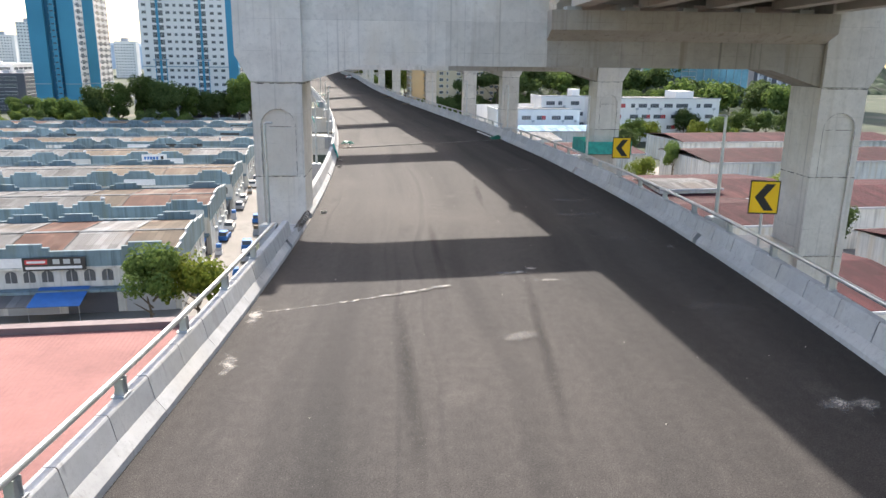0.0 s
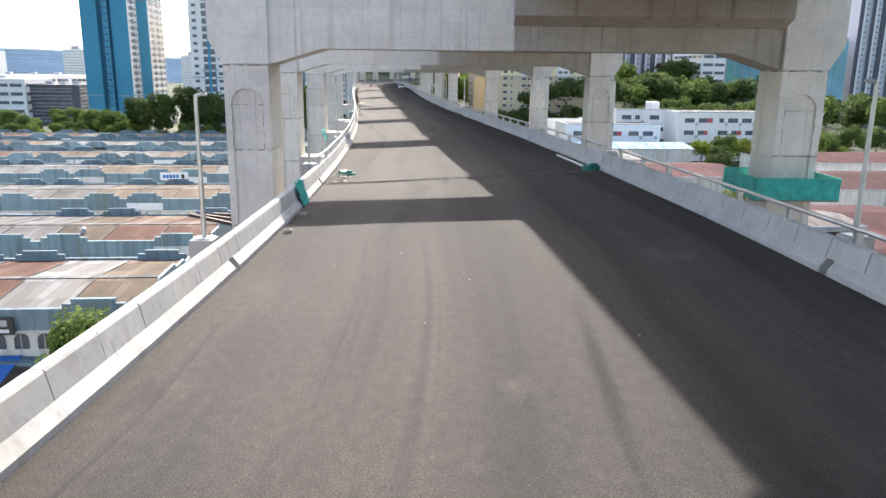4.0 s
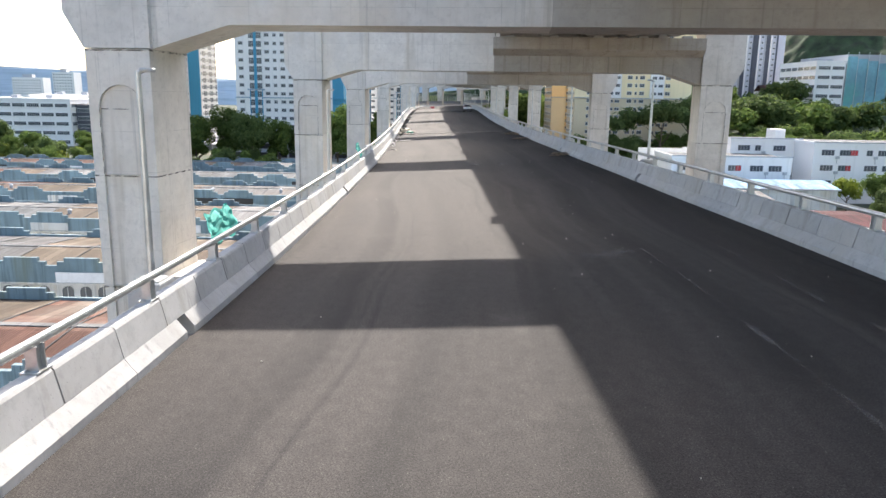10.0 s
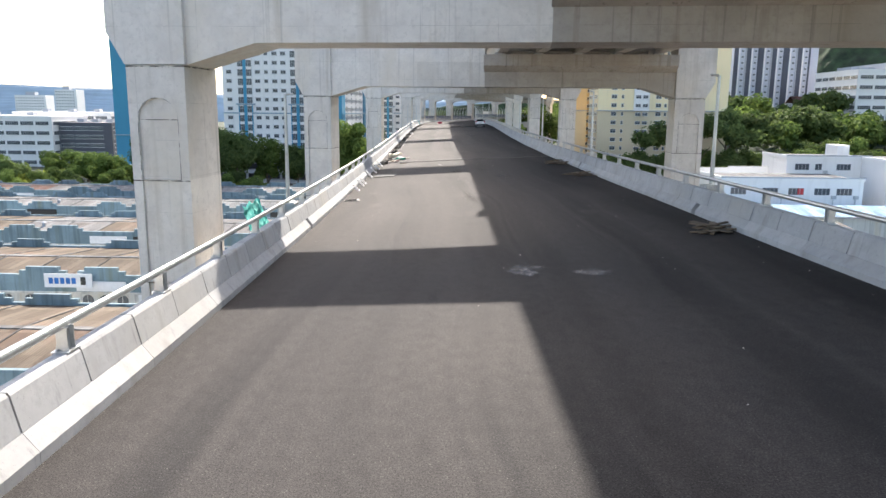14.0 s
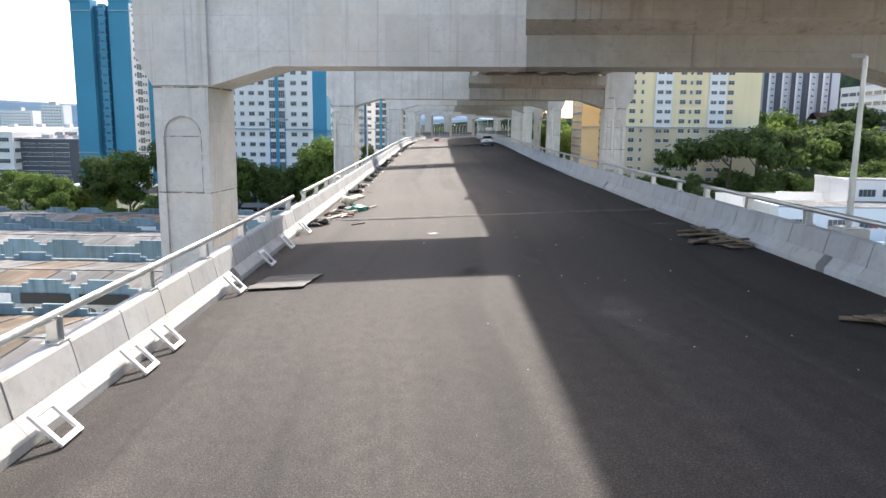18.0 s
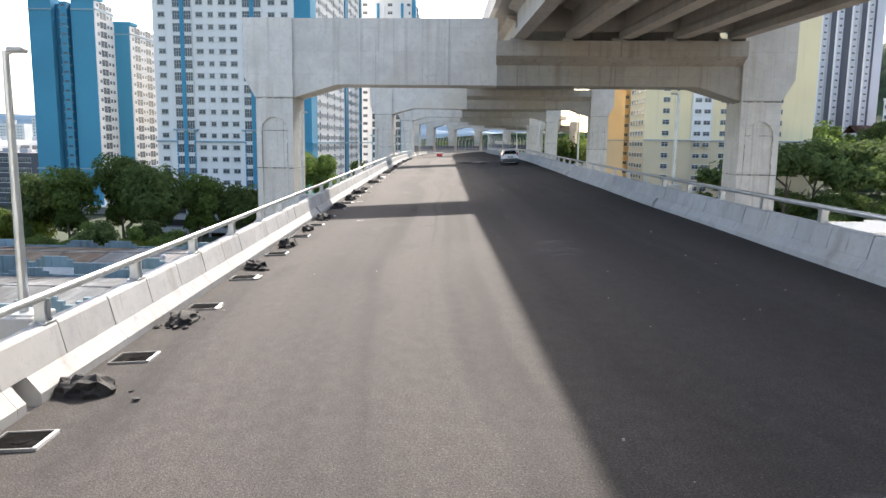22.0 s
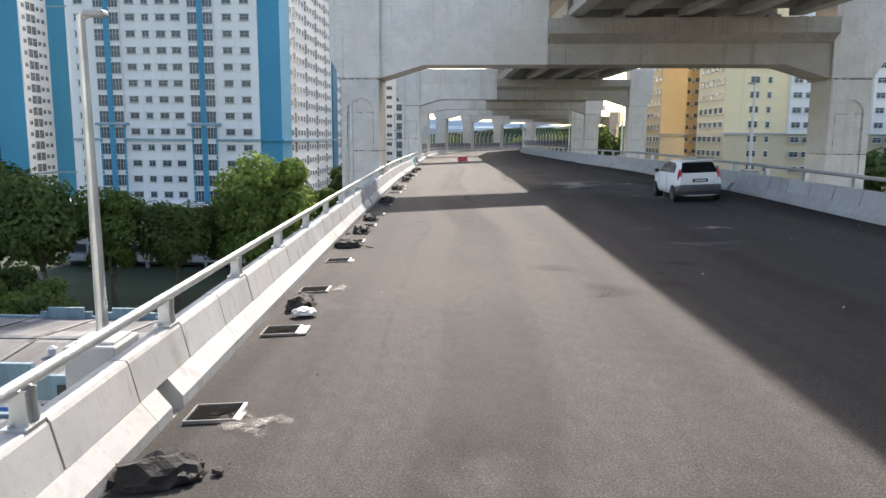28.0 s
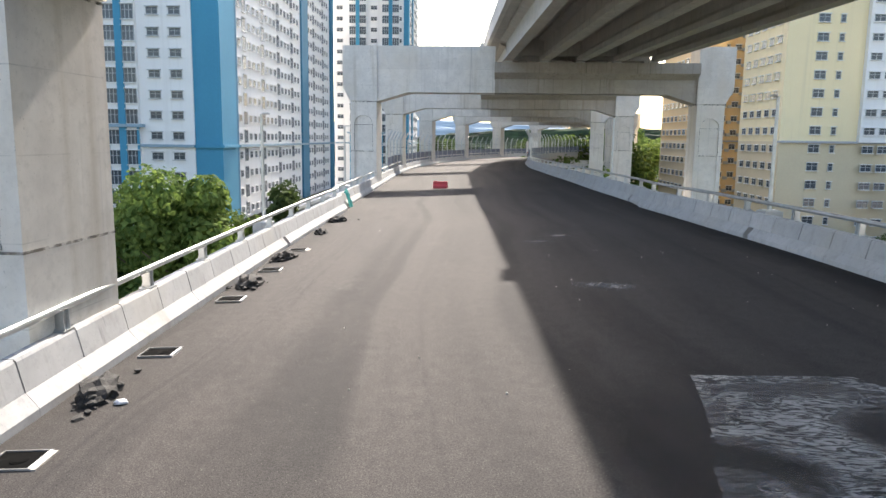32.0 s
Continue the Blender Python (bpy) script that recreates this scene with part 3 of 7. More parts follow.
# ---- the road's two edges ----
def poly(c, y):
    r = 0.0
    for k in c:
        r = r * (y / 100) + k
    return r
CL = (-0.7033, 6.5504, -20.3093, -2.1701, -5.1177)
CR = (-3.0406, 18.4541, -38.7411, 6.8012, 7.7752)
def sag(y):
    """The road dips gently between its two ends."""
    return 0.6485 * ((y / 100 - 1) ** 2 - 1) - 0.0004 * max(y - 225, 0) ** 2
def z_left(y):
    return 22.9537 - 0.0097475 * y + 1.33619e-5 * y * y + sag(y)
def z_right(y):
    return 23.2996 - 0.0049968 * y + sag(y)
LEFT, RIGHT = [], []
for y in range(-40, 256):
    yl, yr = max(y, 0), max(y, 8)
    xl = poly(CL, yl) + 0.02 * min(y, 0)
    xr = poly(CR, yr)
    LEFT.append(Vector((xl, y, z_left(y))))
    RIGHT.append(Vector((xr, y, z_right(y))))
mid, half = (LEFT[-1] + RIGHT[-1]) / 2, (RIGHT[-1] - LEFT[-1]).length / 2
heading, bank = radians(14.6), (RIGHT[-1].z - LEFT[-1].z) / 2
for k in range(1, 190):
    if k > 40:
        heading -= 1 / 260
    mid = mid + Vector((-math.sin(heading), math.cos(heading), -0.004))
    side = Vector((math.cos(heading), math.sin(heading), 0))
    LEFT.append(mid - half * side - Vector((0, 0, bank)))
    RIGHT.append(mid + half * side + Vector((0, 0, bank)))


class Line:
    """A line of points with places by length along it."""
    def __init__(self, pts):
        self.p = pts
        self.s = [0.0]
        for a, b in zip(pts, pts[1:]):
            self.s.append(self.s[-1] + (b - a).length)
    def at(self, s):
        i = min(max(int(np.searchsorted(self.s, s)) - 1, 0), len(self.p) - 2)
        f = (s - self.s[i]) / (self.s[i + 1] - self.s[i])
        return self.p[i].lerp(self.p[i + 1], f), (self.p[i + 1] - self.p[i]).normalized()
    def by_y(self, y):
        """The length at which the line passes y (for the part before the far bend)."""
        ys = [q.y for q in self.p[:296]]
        i = min(max(int(np.searchsorted(ys, y)) - 1, 0), len(ys) - 2)
        return self.s[i] + (y - ys[i]) / (ys[i + 1] - ys[i]) * (self.s[i + 1] - self.s[i])
    def spot(self, s, off=0.0, flip=False):
        """A pose on the line: local y along it, local x away from the road, z up."""
        p, d = self.at(s)
        turn = math.degrees(math.atan2(-d.x, d.y))
        x = Vector((d.y, -d.x, 0)).normalized() * (1 if flip else -1)
        q = p + x * off
        return Matrix.Translation(q) @ pose(0, 0, 0, 0, 0, turn) @ pose(0, 0, 0, math.degrees(math.asin(d.z)), 0, 0)
LL, RL = Line(LEFT), Line(RIGHT)
def road_at(y, f):
    """A point of the road's surface at y, f from 0 at the left edge to 1 at the right."""
    a, b = LL.at(LL.by_y(y))[0], RL.at(RL.by_y(y))[0]
    return a.lerp(b, f)
LEFT_NOTCHES = (24.25, 41.5, 57.0, 74.8, 93.5, 112.8, 132.3, 154.0, 176.0, 199.0, 221.1, 242.7)
RIGHT_NOTCHES = (25.0, 42.3, 78.8, 97.5, 115.3, 133.8, 153.5, 176.8, 199.8, 224.5, 245.0)


# ---- road ----
def build_road():
    bm = bmesh.new()
    uvl = bm.loops.layers.uv.new("UVMap")
    n = 9
    rows, s = [], 0.0
    for i, (a, b) in enumerate(zip(LEFT, RIGHT)):
        if i:
            s += ((a + b) / 2 - (LEFT[i - 1] + RIGHT[i - 1]) / 2).length
        rows.append([(bm.verts.new(a.lerp(b, k / (n - 1)) + Vector((0, 0, 0.012 * math.sin(s * 0.35 + k)))), ((b - a).length * k / (n - 1), s)) for k in range(n)])
    for r0, r1 in zip(rows, rows[1:]):
        for k in range(n - 1):
            q = (r0[k], r0[k + 1], r1[k + 1], r1[k])
            f = bm.faces.new([v for v, _ in q])
            for lp, (_, w) in zip(f.loops, q):
                lp[uvl].uv = w
    ob = new("road", mesh_of("road", bm, ASPHALT))
    tagged(ob, "dark new asphalt surface of an unopened elevated road", "road", kind="structure")
    bm = bmesh.new()
    prev = None
    for a, b in list(zip(LEFT, RIGHT))[::2]:
        x = (b - a).normalized()
        ring = [bm.verts.new(p) for p in (a - x * 0.55 + Vector((0, 0, -0.03)), b + x * 0.55 + Vector((0, 0, -0.03)), b + x * 0.55 + Vector((0, 0, -0.5)), b - x * 1.2 + Vector((0, 0, -2.0)), a + x * 1.2 + Vector((0, 0, -2.0)), a - x * 0.55 + Vector((0, 0, -0.5)))]
        if prev:
            for k in range(6):
                bm.faces.new((prev[k], prev[(k + 1) % 6], ring[(k + 1) % 6], ring[k]))
        prev = ring
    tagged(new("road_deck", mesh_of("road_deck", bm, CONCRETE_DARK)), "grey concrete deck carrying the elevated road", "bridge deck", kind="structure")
build_road()

JOINTS = ((57.26, 61.26), (143.0, 144.9))
def expansion_joint(yl, yr, edges):
    """A rubber gland between two steel edges, set in pale mortar bands."""
    def band(name, d0, d1, material, lift):
        bm = bmesh.new()
        n, prev = 12, None
        for k in range(n + 1):
            pts = []
            for d in (d0, d1):
                a, b = road_at(yl + d, 0.0), road_at(yr + d, 1.0)
                pts.append(a.lerp(b, k / n) + Vector((0, 0, lift)))
            ring = [bm.verts.new(p) for p in pts] + [bm.verts.new(p - Vector((0, 0, 0.04))) for p in pts[::-1]]
            if prev:
                for q in range(4):
                    bm.faces.new((prev[q], prev[(q + 1) % 4], ring[(q + 1) % 4], ring[q]))
            prev = ring
        return mesh_of(name, bm, material)
    th = tagged(new("expansion_joint"), "bridge expansion joint with a dark rubber gland between pale mortar lines", "joint", kind="structure")
    for name, d0, d1, material, lift in [q for q in (("mortar_line", -0.03, 0.015, SEALANT, 0.020), ("rubber_gland", 0.015, 0.10, GLAND, 0.017), ("steel_edge", 0.10, 0.125, SEALANT, 0.023), ("rubber_gland", 0.125, 0.20, GLAND, 0.017),
                                         ("steel_edge", 0.20, 0.225, SEALANT, 0.023), ("rubber_gland", 0.225, 0.31, GLAND, 0.017), ("mortar_line", 0.31, 0.355, SEALANT, 0.020)) if edges or q[0] == "mortar_line"]:
        part(name, band(name, d0, d1, material, lift), None, th)
for k, (yl, yr) in enumerate(JOINTS):
    expansion_joint(yl, yr, k > 0)

# ---- barriers and rails ----
PANEL, TOE = 1.55, 3.1
PROFILE = ((0.172, 0.34), (0.27, 0.76), (0.30, 0.80), (0.48, 0.80), (0.50, 0.77), (0.50, 0.34))
FOOT = ((0.0, -0.02), (0.0, 0.13), (0.168, 0.338), (0.50, 0.338), (0.50, -0.35), (0.02, -0.35))
CUT = ((0.34, -0.02), (0.34, 0.338), (0.50, 0.338), (0.50, -0.35), (0.02, -0.35))
def panel_mesh():
    """One upper panel with the joint at its far end, its shadow given by a dark filler."""
    bm = bmesh.new()
    prism(bm, PROFILE, -PANEL / 2 + 0.016, PANEL / 2 - 0.016, 'y')
    n = len(bm.faces)
    prism(bm, [(x + (0.03 if x < 0.29 else -0.012), z - (0.014 if z > 0.5 else 0.0)) for x, z in PROFILE], PANEL / 2 - 0.018, PANEL / 2 + 0.018, 'y')
    bm.faces.ensure_lookup_table()
    for f in bm.faces[n:]:
        f.material_index = 1
    me = mesh_of("barrier_panel", bm, PRECAST)
    me.materials.append(JOINT)
    return me
def toe_mesh(notch=None):
    """A length of the sloped toe below the panels, with a drain notch if given."""
    bm = bmesh.new()
    if notch is None:
        prism(bm, FOOT, -TOE / 2 + 0.004, TOE / 2 - 0.004, 'y')
    else:
        prism(bm, FOOT, -TOE / 2 + 0.004, notch - 0.17, 'y')
        prism(bm, CUT, notch - 0.17, notch + 0.17, 'y')
        prism(bm, FOOT, notch + 0.17, TOE / 2 - 0.004, 'y')
    return mesh_of("barrier_toe", bm, PRECAST)
def mirrored(me):
    q = me.copy()
    q.transform(Matrix.Diagonal((-1, 1, 1, 1)))
    q.flip_normals()
    return q
PANEL_R, TOE_R = panel_mesh(), toe_mesh()
PANEL_L, TOE_L = mirrored(PANEL_R), mirrored(TOE_R)

def post_mesh():
    bm = bmesh.new()
    box(bm, -0.11, 0.11, -0.15, 0.15, 0.0, 0.025)
    out = ((-0.09, 0.02), (0.09, 0.02), (0.06, 0.12), (0.065, 0.22), (0.10, 0.32), (-0.08, 0.32), (-0.075, 0.18))
    prism(bm, out, -0.09, -0.065, 'y')
    prism(bm, out, 0.065, 0.09, 'y')
    prism(bm, ((-0.04, 0.02), (0.03, 0.02), (0.02, 0.12), (0.03, 0.28), (-0.03, 0.28)), -0.065, 0.065, 'y')
    for y in (-0.12, 0.12):
        cyl(bm, (0.05, y, 0.02), (0.05, y, 0.05), 0.015, n=6)
    return mesh_of("rail_post", bm, GALV)
POST_R = post_mesh()
POST_L = mirrored(POST_R)

def pipe(name, line, s0, s1, flip, parent):
    bm = bmesh.new()
    pts = []
    s = s0
    while s < s1 - 0.01:
        pts.append(s)
        s += 1.55
    pts.append(s1)
    rings = []
    for s in pts:
        m = line.spot(s, 0.40, flip)
        rings.append([bm.verts.new(m @ Vector((0.055 * math.cos(a), 0, 1.155 + 0.06 * math.sin(a)))) for a in np.linspace(0, 2 * math.pi, 12, endpoint=False)])
    for a, b in zip(rings, rings[1:]):
        for k in range(12):
            bm.faces.new((a[k], a[(k + 1) % 12], b[(k + 1) % 12], b[k]))
    bm.faces.new(rings[0])
    bm.faces.new(rings[-1][::-1])
    part(name, bm, GALV, parent, smooth=True)

def barrier(name, line, flip, gaps, rail_runs, notches, label):
    th = tagged(new(name), label, "barrier", kind="structure")
    total = line.s[-1] - 4
    ns = [line.by_y(y) for y in notches]
    gs = [(line.by_y(a), line.by_y(b)) for a, b in gaps]
    rest = bmesh.new()
    rnd = random.Random(5 + flip)
    for name_, step, plain in (("barrier_panel", PANEL, PANEL_R if flip else PANEL_L), ("barrier_toe", TOE, TOE_R if flip else TOE_L)):
        s = 2.0 + step / 2
        while s < total:
            if not any(a < s < b for a, b in gs):
                cuts = [q - s for q in ns if abs(s - q) <= TOE / 2] if step == TOE else []
                j = 0.004 if step == PANEL else 0.0
                m = line.spot(s, 0.0, flip) @ pose(rnd.uniform(-j, j), 0, rnd.uniform(0, j), 0, 0, rnd.uniform(-10, 10) * j)
                if line.by_y(-6) < s < line.by_y(254):
                    me = plain
                    if cuts:
                        me = toe_mesh(min(max(cuts[0], -1.3), 1.3))
                        me = me if flip else mirrored(me)
                    part(name_, me, None, th, m=m)
                else:
                    n0 = len(rest.verts)
                    rest.from_mesh(plain)
                    rest.verts.ensure_lookup_table()
                    bmesh.ops.transform(rest, matrix=m, verts=rest.verts[n0:])
            s += step
    tagged(part("far_panels", rest, PRECAST, th), kind="stuff")
    rail = tagged(new(name.replace("barrier", "guard_rail")), "galvanised steel pipe rail on short curved posts, on top of the concrete barrier", "guard rail", kind="structure")
    for y0, y1 in rail_runs:
        s0, s1 = line.by_y(y0), (line.by_y(y1) if y1 < 254 else line.s[-1] - 10)
        pipe("pipe_rail", line, s0, s1, flip, rail)
        q = s0 + 0.5
        while q < s1:
            part("rail_post", POST_R if flip else POST_L, None, rail, m=line.spot(q, 0.40, flip) @ pose(0, 0, 0.80))
            q += 3.1
barrier("barrier_left", LL, False, ((26.0, 29.8), (50.9, 52.3)), ((-30, 23.0), (58.5, 141.0), (142.6, 400)), LEFT_NOTCHES, "pale precast concrete road barrier with a sloped toe, along the inner road edge")
barrier("barrier_right", RL, True, (), ((-30, 60.2), (62.8, 141.6), (143.2, 400)), RIGHT_NOTCHES, "pale precast concrete road barrier with a sloped toe, along the outer road edge")


# ---- portal frames ----
# x, y, z, turn, the viaduct's left edge on it, the left pier's outer face, the right pier's inner face
PORTALS = [(3.55, 30.7, 25.42, 7, -1.1, -13.13, 10.48), (-2.58, 58.0, 24.77, 8.2, -0.6, -13.53, 11.32), (-10.12, 85.58, 24.36, 8, -0.4, -14.5, 11.76), (-17.06, 114.0, 24.08, 8.2, -0.9, -14.35, 13.2),
           (-24.31, 142.87, 23.67, 9, -1.1, -14.45, 12.09), (-36.09, 185.64, 24.26, 10.9, -0.93, -13.95, 11.65), (-45.95, 231.24, 25.13, 11, -2.97, -14.05, 11.04), (-57.53, 276.3, 25.73, 11, -3.12, -14.0, 12.05)]
PIER_W, PIER_D = 2.02, 2.44

def arch_panel_face(bm, w, z0, z1, arch_z, y, depth, half):
    """A pier front of width w (x from 0) with a recessed panel, closed by a half-round arch at arch_z if that lies below z1."""
    c = w / 2
    if arch_z < z1:
        n = 14
        arc = [(c - half * math.cos(math.pi * k / n), arch_z + half * math.sin(math.pi * k / n)) for k in range(n + 1)]
        top = [(p[0], z1) for p in arc]
        inner = [(c - half, z0)] + arc + [(c + half, z0)]
        for (a, b), (d, e) in zip(zip(arc, arc[1:]), zip(top, top[1:])):
            bm.faces.new([bm.verts.new((p, y, q)) for p, q in (a, b, e, d)])
    else:
        inner = [(c - half, z0), (c - half, z1), (c + half, z1), (c + half, z0)]
    for x0, x1 in ((0, c - half), (c + half, w)):
        bm.faces.new([bm.verts.new(p) for p in ((x0, y, z0), (x1, y, z0), (x1, y, z1), (x0, y, z1))])
    back = [bm.verts.new((p, y + depth, q)) for p, q in inner]
    front = [bm.verts.new((p, y, q)) for p, q in inner]
    bm.faces.new(back)
    for k in range(len(inner) - 1):
        bm.faces.new((front[k], front[k + 1], back[k + 1], back[k]))

def pier_lift(z0, z1, arch_z):
    bm = bmesh.new()
    w, d = PIER_W, PIER_D
    arch_panel_face(bm, w, z0, z1, arch_z, 0.0, 0.09, 0.70)
    for q in (((0, 0, z0), (0, d, z0), (0, d, z1), (0, 0, z1)), ((w, 0, z0), (w, d, z0), (w, d, z1), (w, 0, z1)), ((0, d, z0), (w, d, z0), (w, d, z1), (0, d, z1)),
              ((0, 0, z1), (w, 0, z1), (w, d, z1), (0, d, z1)), ((0, 0, z0), (w, 0, z0), (w, d, z0), (0, d, z0))):
        bm.faces.new([bm.verts.new(p) for p in q])
    bmesh.ops.remove_doubles(bm, verts=bm.verts, dist=0.001)
    return mesh_of("pier_lift", bm, CONCRETE)

LIFTS = [2.6, -1.15, -4.7, -8.2, -12.0, -16.0, -20.5, -25.5]
LIFT_MESHES = [pier_lift(LIFTS[k + 1], LIFTS[k], 0.85 if k == 0 else 99.0) for k in range(len(LIFTS) - 1)]

def spread(xl, xr):
    """Moves the two ends of a crossbeam out to its piers and stretches what lies between."""
    dl, dr = xl + 14.27, xr - 12.26
    return lambda x: x + dl + (dr - dl) * min(max((x + 9.84) / 19.84, 0), 1)
def beam_bodies(e, top, xl, xr):
    """The crossbeam's parts; e: where the raised left half ends and the girder seat begins."""
    out, sx = [], spread(xl, xr)
    def add(n, outline, y0, y1, m, axis='y'):
        bm = bmesh.new()
        prism(bm, outline, y0, y1, axis)
        for v in bm.verts:
            v.co.x = sx(v.co.x)
        out.append((n, mesh_of(n, bm, m)))
    c = -12.25
    add("crossbeam", ((c, 2.6), (-9.84, 3.31), (-5.9, 3.31), (-5.9, 5.02), (c, 5.02)), 0.12, 2.32, CONCRETE)
    add("crossbeam", ((-5.9, 3.31), (e + 0.05, 3.31), (e + 0.05, 5.02), (-5.9, 5.02)), 0.128, 2.312, CONCRETE)
    add("upper_crossbeam", ((c, 5.02), (-7.4, 5.02), (-7.4, top), (c, top)), 0.135, 2.305, CONCRETE)
    add("upper_crossbeam", ((-7.4, 5.02), (e + 0.05, 5.02), (e + 0.05, top), (-7.4, top)), 0.127, 2.313, CONCRETE)
    add("seat_beam", ((e + 0.05, 3.31), (6.1, 3.31), (6.1, 5.35), (e + 0.05, 5.35)), 0.123, 2.317, CONCRETE_STAIN_SHADE)
    add("seat_beam", ((6.1, 3.31), (10.0, 3.31), (12.26, 2.6), (12.26, 5.35), (6.1, 5.35)), 0.131, 2.309, CONCRETE_STAIN_SHADE)
    add("corbel", ((-0.75, 5.5), (-0.75, 4.75), (0.12, 4.35), (0.12, 5.5)), e, 12.2, CONCRETE_STAIN_SHADE, 'x')
    add("corbel", ((3.2, 5.5), (3.2, 4.75), (2.32, 4.35), (2.32, 5.5)), e, 12.2, CONCRETE_STAIN_SHADE, 'x')
    add("girder_seat", ((0.12, 5.35), (2.32, 5.35), (2.32, 5.497), (0.12, 5.497)), e, 12.2, CONCRETE_STAIN_SHADE, 'x')
    add("pier_head", ((-14.27, 2.62), (-12.2, 2.62), (-12.2, 6.75), (-14.85, 6.75), (-14.85, 3.65)), -0.06, PIER_D + 0.06, CONCRETE)
    add("pier_head", ((12.24, 2.62), (14.28, 2.62), (14.86, 3.65), (14.86, 6.75), (12.24, 6.75)), -0.06, PIER_D + 0.06, CONCRETE)
    add("lower_crossbeam", ((-12.25, -6.6), (12.26, -6.6), (12.26, -4.4), (-12.25, -4.4)), 0.3, 2.7, CONCRETE)
    return out
def bearing_mesh():
    bm = bmesh.new()
    box(bm, -0.3, 0.3, -0.3, 0.3, 0.0, 0.14)
    return mesh_of("bearing_plinth", bm, PRECAST)
BEARING = bearing_mesh()
GIRDERS = [1.05 + 2.72 * k for k in range(5)]

def grime_meshes():
    """Thin dirty lines round each pier at a lift joint; along the recess arch, dirt and painted edge shade."""
    bm = bmesh.new()
    w, d, q = PIER_W, PIER_D, 0.003
    for x0, x1, y0, y1 in ((-q, w + q, -q, -0.0005), (-q, w + q, d + 0.0005, d + q), (-q, -0.0005, 0, d), (w + 0.0005, w + q, 0, d)):
        box(bm, x0, x1, y0, y1, -0.022, 0.022)
    ring = mesh_of("joint_stain", bm, GRIME_SHADE)
    # arch outline: dirt together with the recess edge's shade, drawn as dark lines
    bm = bmesh.new()
    c, n = w / 2, 20
    for side in (-1, 1):
        box(bm, c + side * 0.70 - 0.012, c + side * 0.70 + 0.012, -0.002, 0.0, -1.15, 0.85)
    for k in range(n):
        a, b = math.pi * k / n, math.pi * (k + 1) / n
        vs = [bm.verts.new((c - r * math.cos(t), -0.002, 0.85 + r * math.sin(t))) for t, r in ((a, 0.69), (b, 0.69), (b, 0.715), (a, 0.715))]
        bm.faces.new(vs)
    box(bm, c - 0.69, c + 0.69, 0.087, 0.0895, 0.82, 0.85)
    return ring, mesh_of("arch_stain", bm, GRIME_SHADE)
JOINT_STAIN, ARCH_DIRT_SHADE = grime_meshes()

def portal(m, k, e, xl, xr):
    th = thing("portal_frame", m, "raw grey concrete portal frame with arched pier panels and stained crossbeam", "portal frame", "portal frames over the road")
    rnd = random.Random(40 + k)
    for n, me in beam_bodies(e, (5.95, 5.95, 6.1, 6.25)[k] if k < 4 else 6.75, xl, xr):
        part(n, me, None, th)
    for x0 in (xl, xr):
        for me in LIFT_MESHES:
            part("pier_lift", me, None, th, m=pose(x0 + rnd.uniform(-0.015, 0.015), rnd.uniform(-0.012, 0.012), 0))
        for z in LIFTS[:4]:
            part("joint_stain", JOINT_STAIN, None, th, m=pose(x0, -0.018, z - 0.04) @ Matrix.Diagonal((1, 1.015, 1, 1)))
        part("arch_stain", ARCH_DIRT_SHADE, None, th, m=pose(x0, -0.014, 0))
    sx = spread(xl, xr)
    for x in GIRDERS:
        if x + e < 12:
            for y in (-0.35, 2.8):
                part("bearing_plinth", BEARING, None, th, m=pose(sx(x + e), y, 5.5))
    return th
# beyond the last of these the portals keep their place over the bending road
FAR_PORTALS = []
def road_frame(i):
    a, b = LEFT[i], RIGHT[i]
    d = (b - a).normalized()
    return (a + b) / 2, d, math.degrees(math.atan2(d.y, d.x))
x, y, z, h, e, xl, xr = PORTALS[-1]
i0 = min(range(280, 360), key=lambda i: ((LEFT[i] + RIGHT[i]) / 2 - Vector((x, y, 22))).length)
c, d, a0 = road_frame(i0)
off = (Vector((x, y, 0)) - Vector((c.x, c.y, 0)))
du, dv = off.dot(Vector((d.x, d.y, 0))), off.dot(Vector((-d.y, d.x, 0)))
for i in range(i0 + 28, len(LEFT) - 2, 28):
    c, d, a = road_frame(i)
    FAR_PORTALS.append((c.x + du * d.x - dv * d.y, c.y + du * d.y + dv * d.x, z - 0.05 * (1 + len(FAR_PORTALS)), h + a - a0, e, xl, xr))
ALL_PORTALS = [(9.5, -6.0, 26.08, 5.0, -1.1, -13.1, 10.5)] + PORTALS + FAR_PORTALS
for k, (x, y, z, a, e, xl, xr) in enumerate(ALL_PORTALS):
    portal(pose(x, y, z, 0, 0, a), k, e, xl, xr)

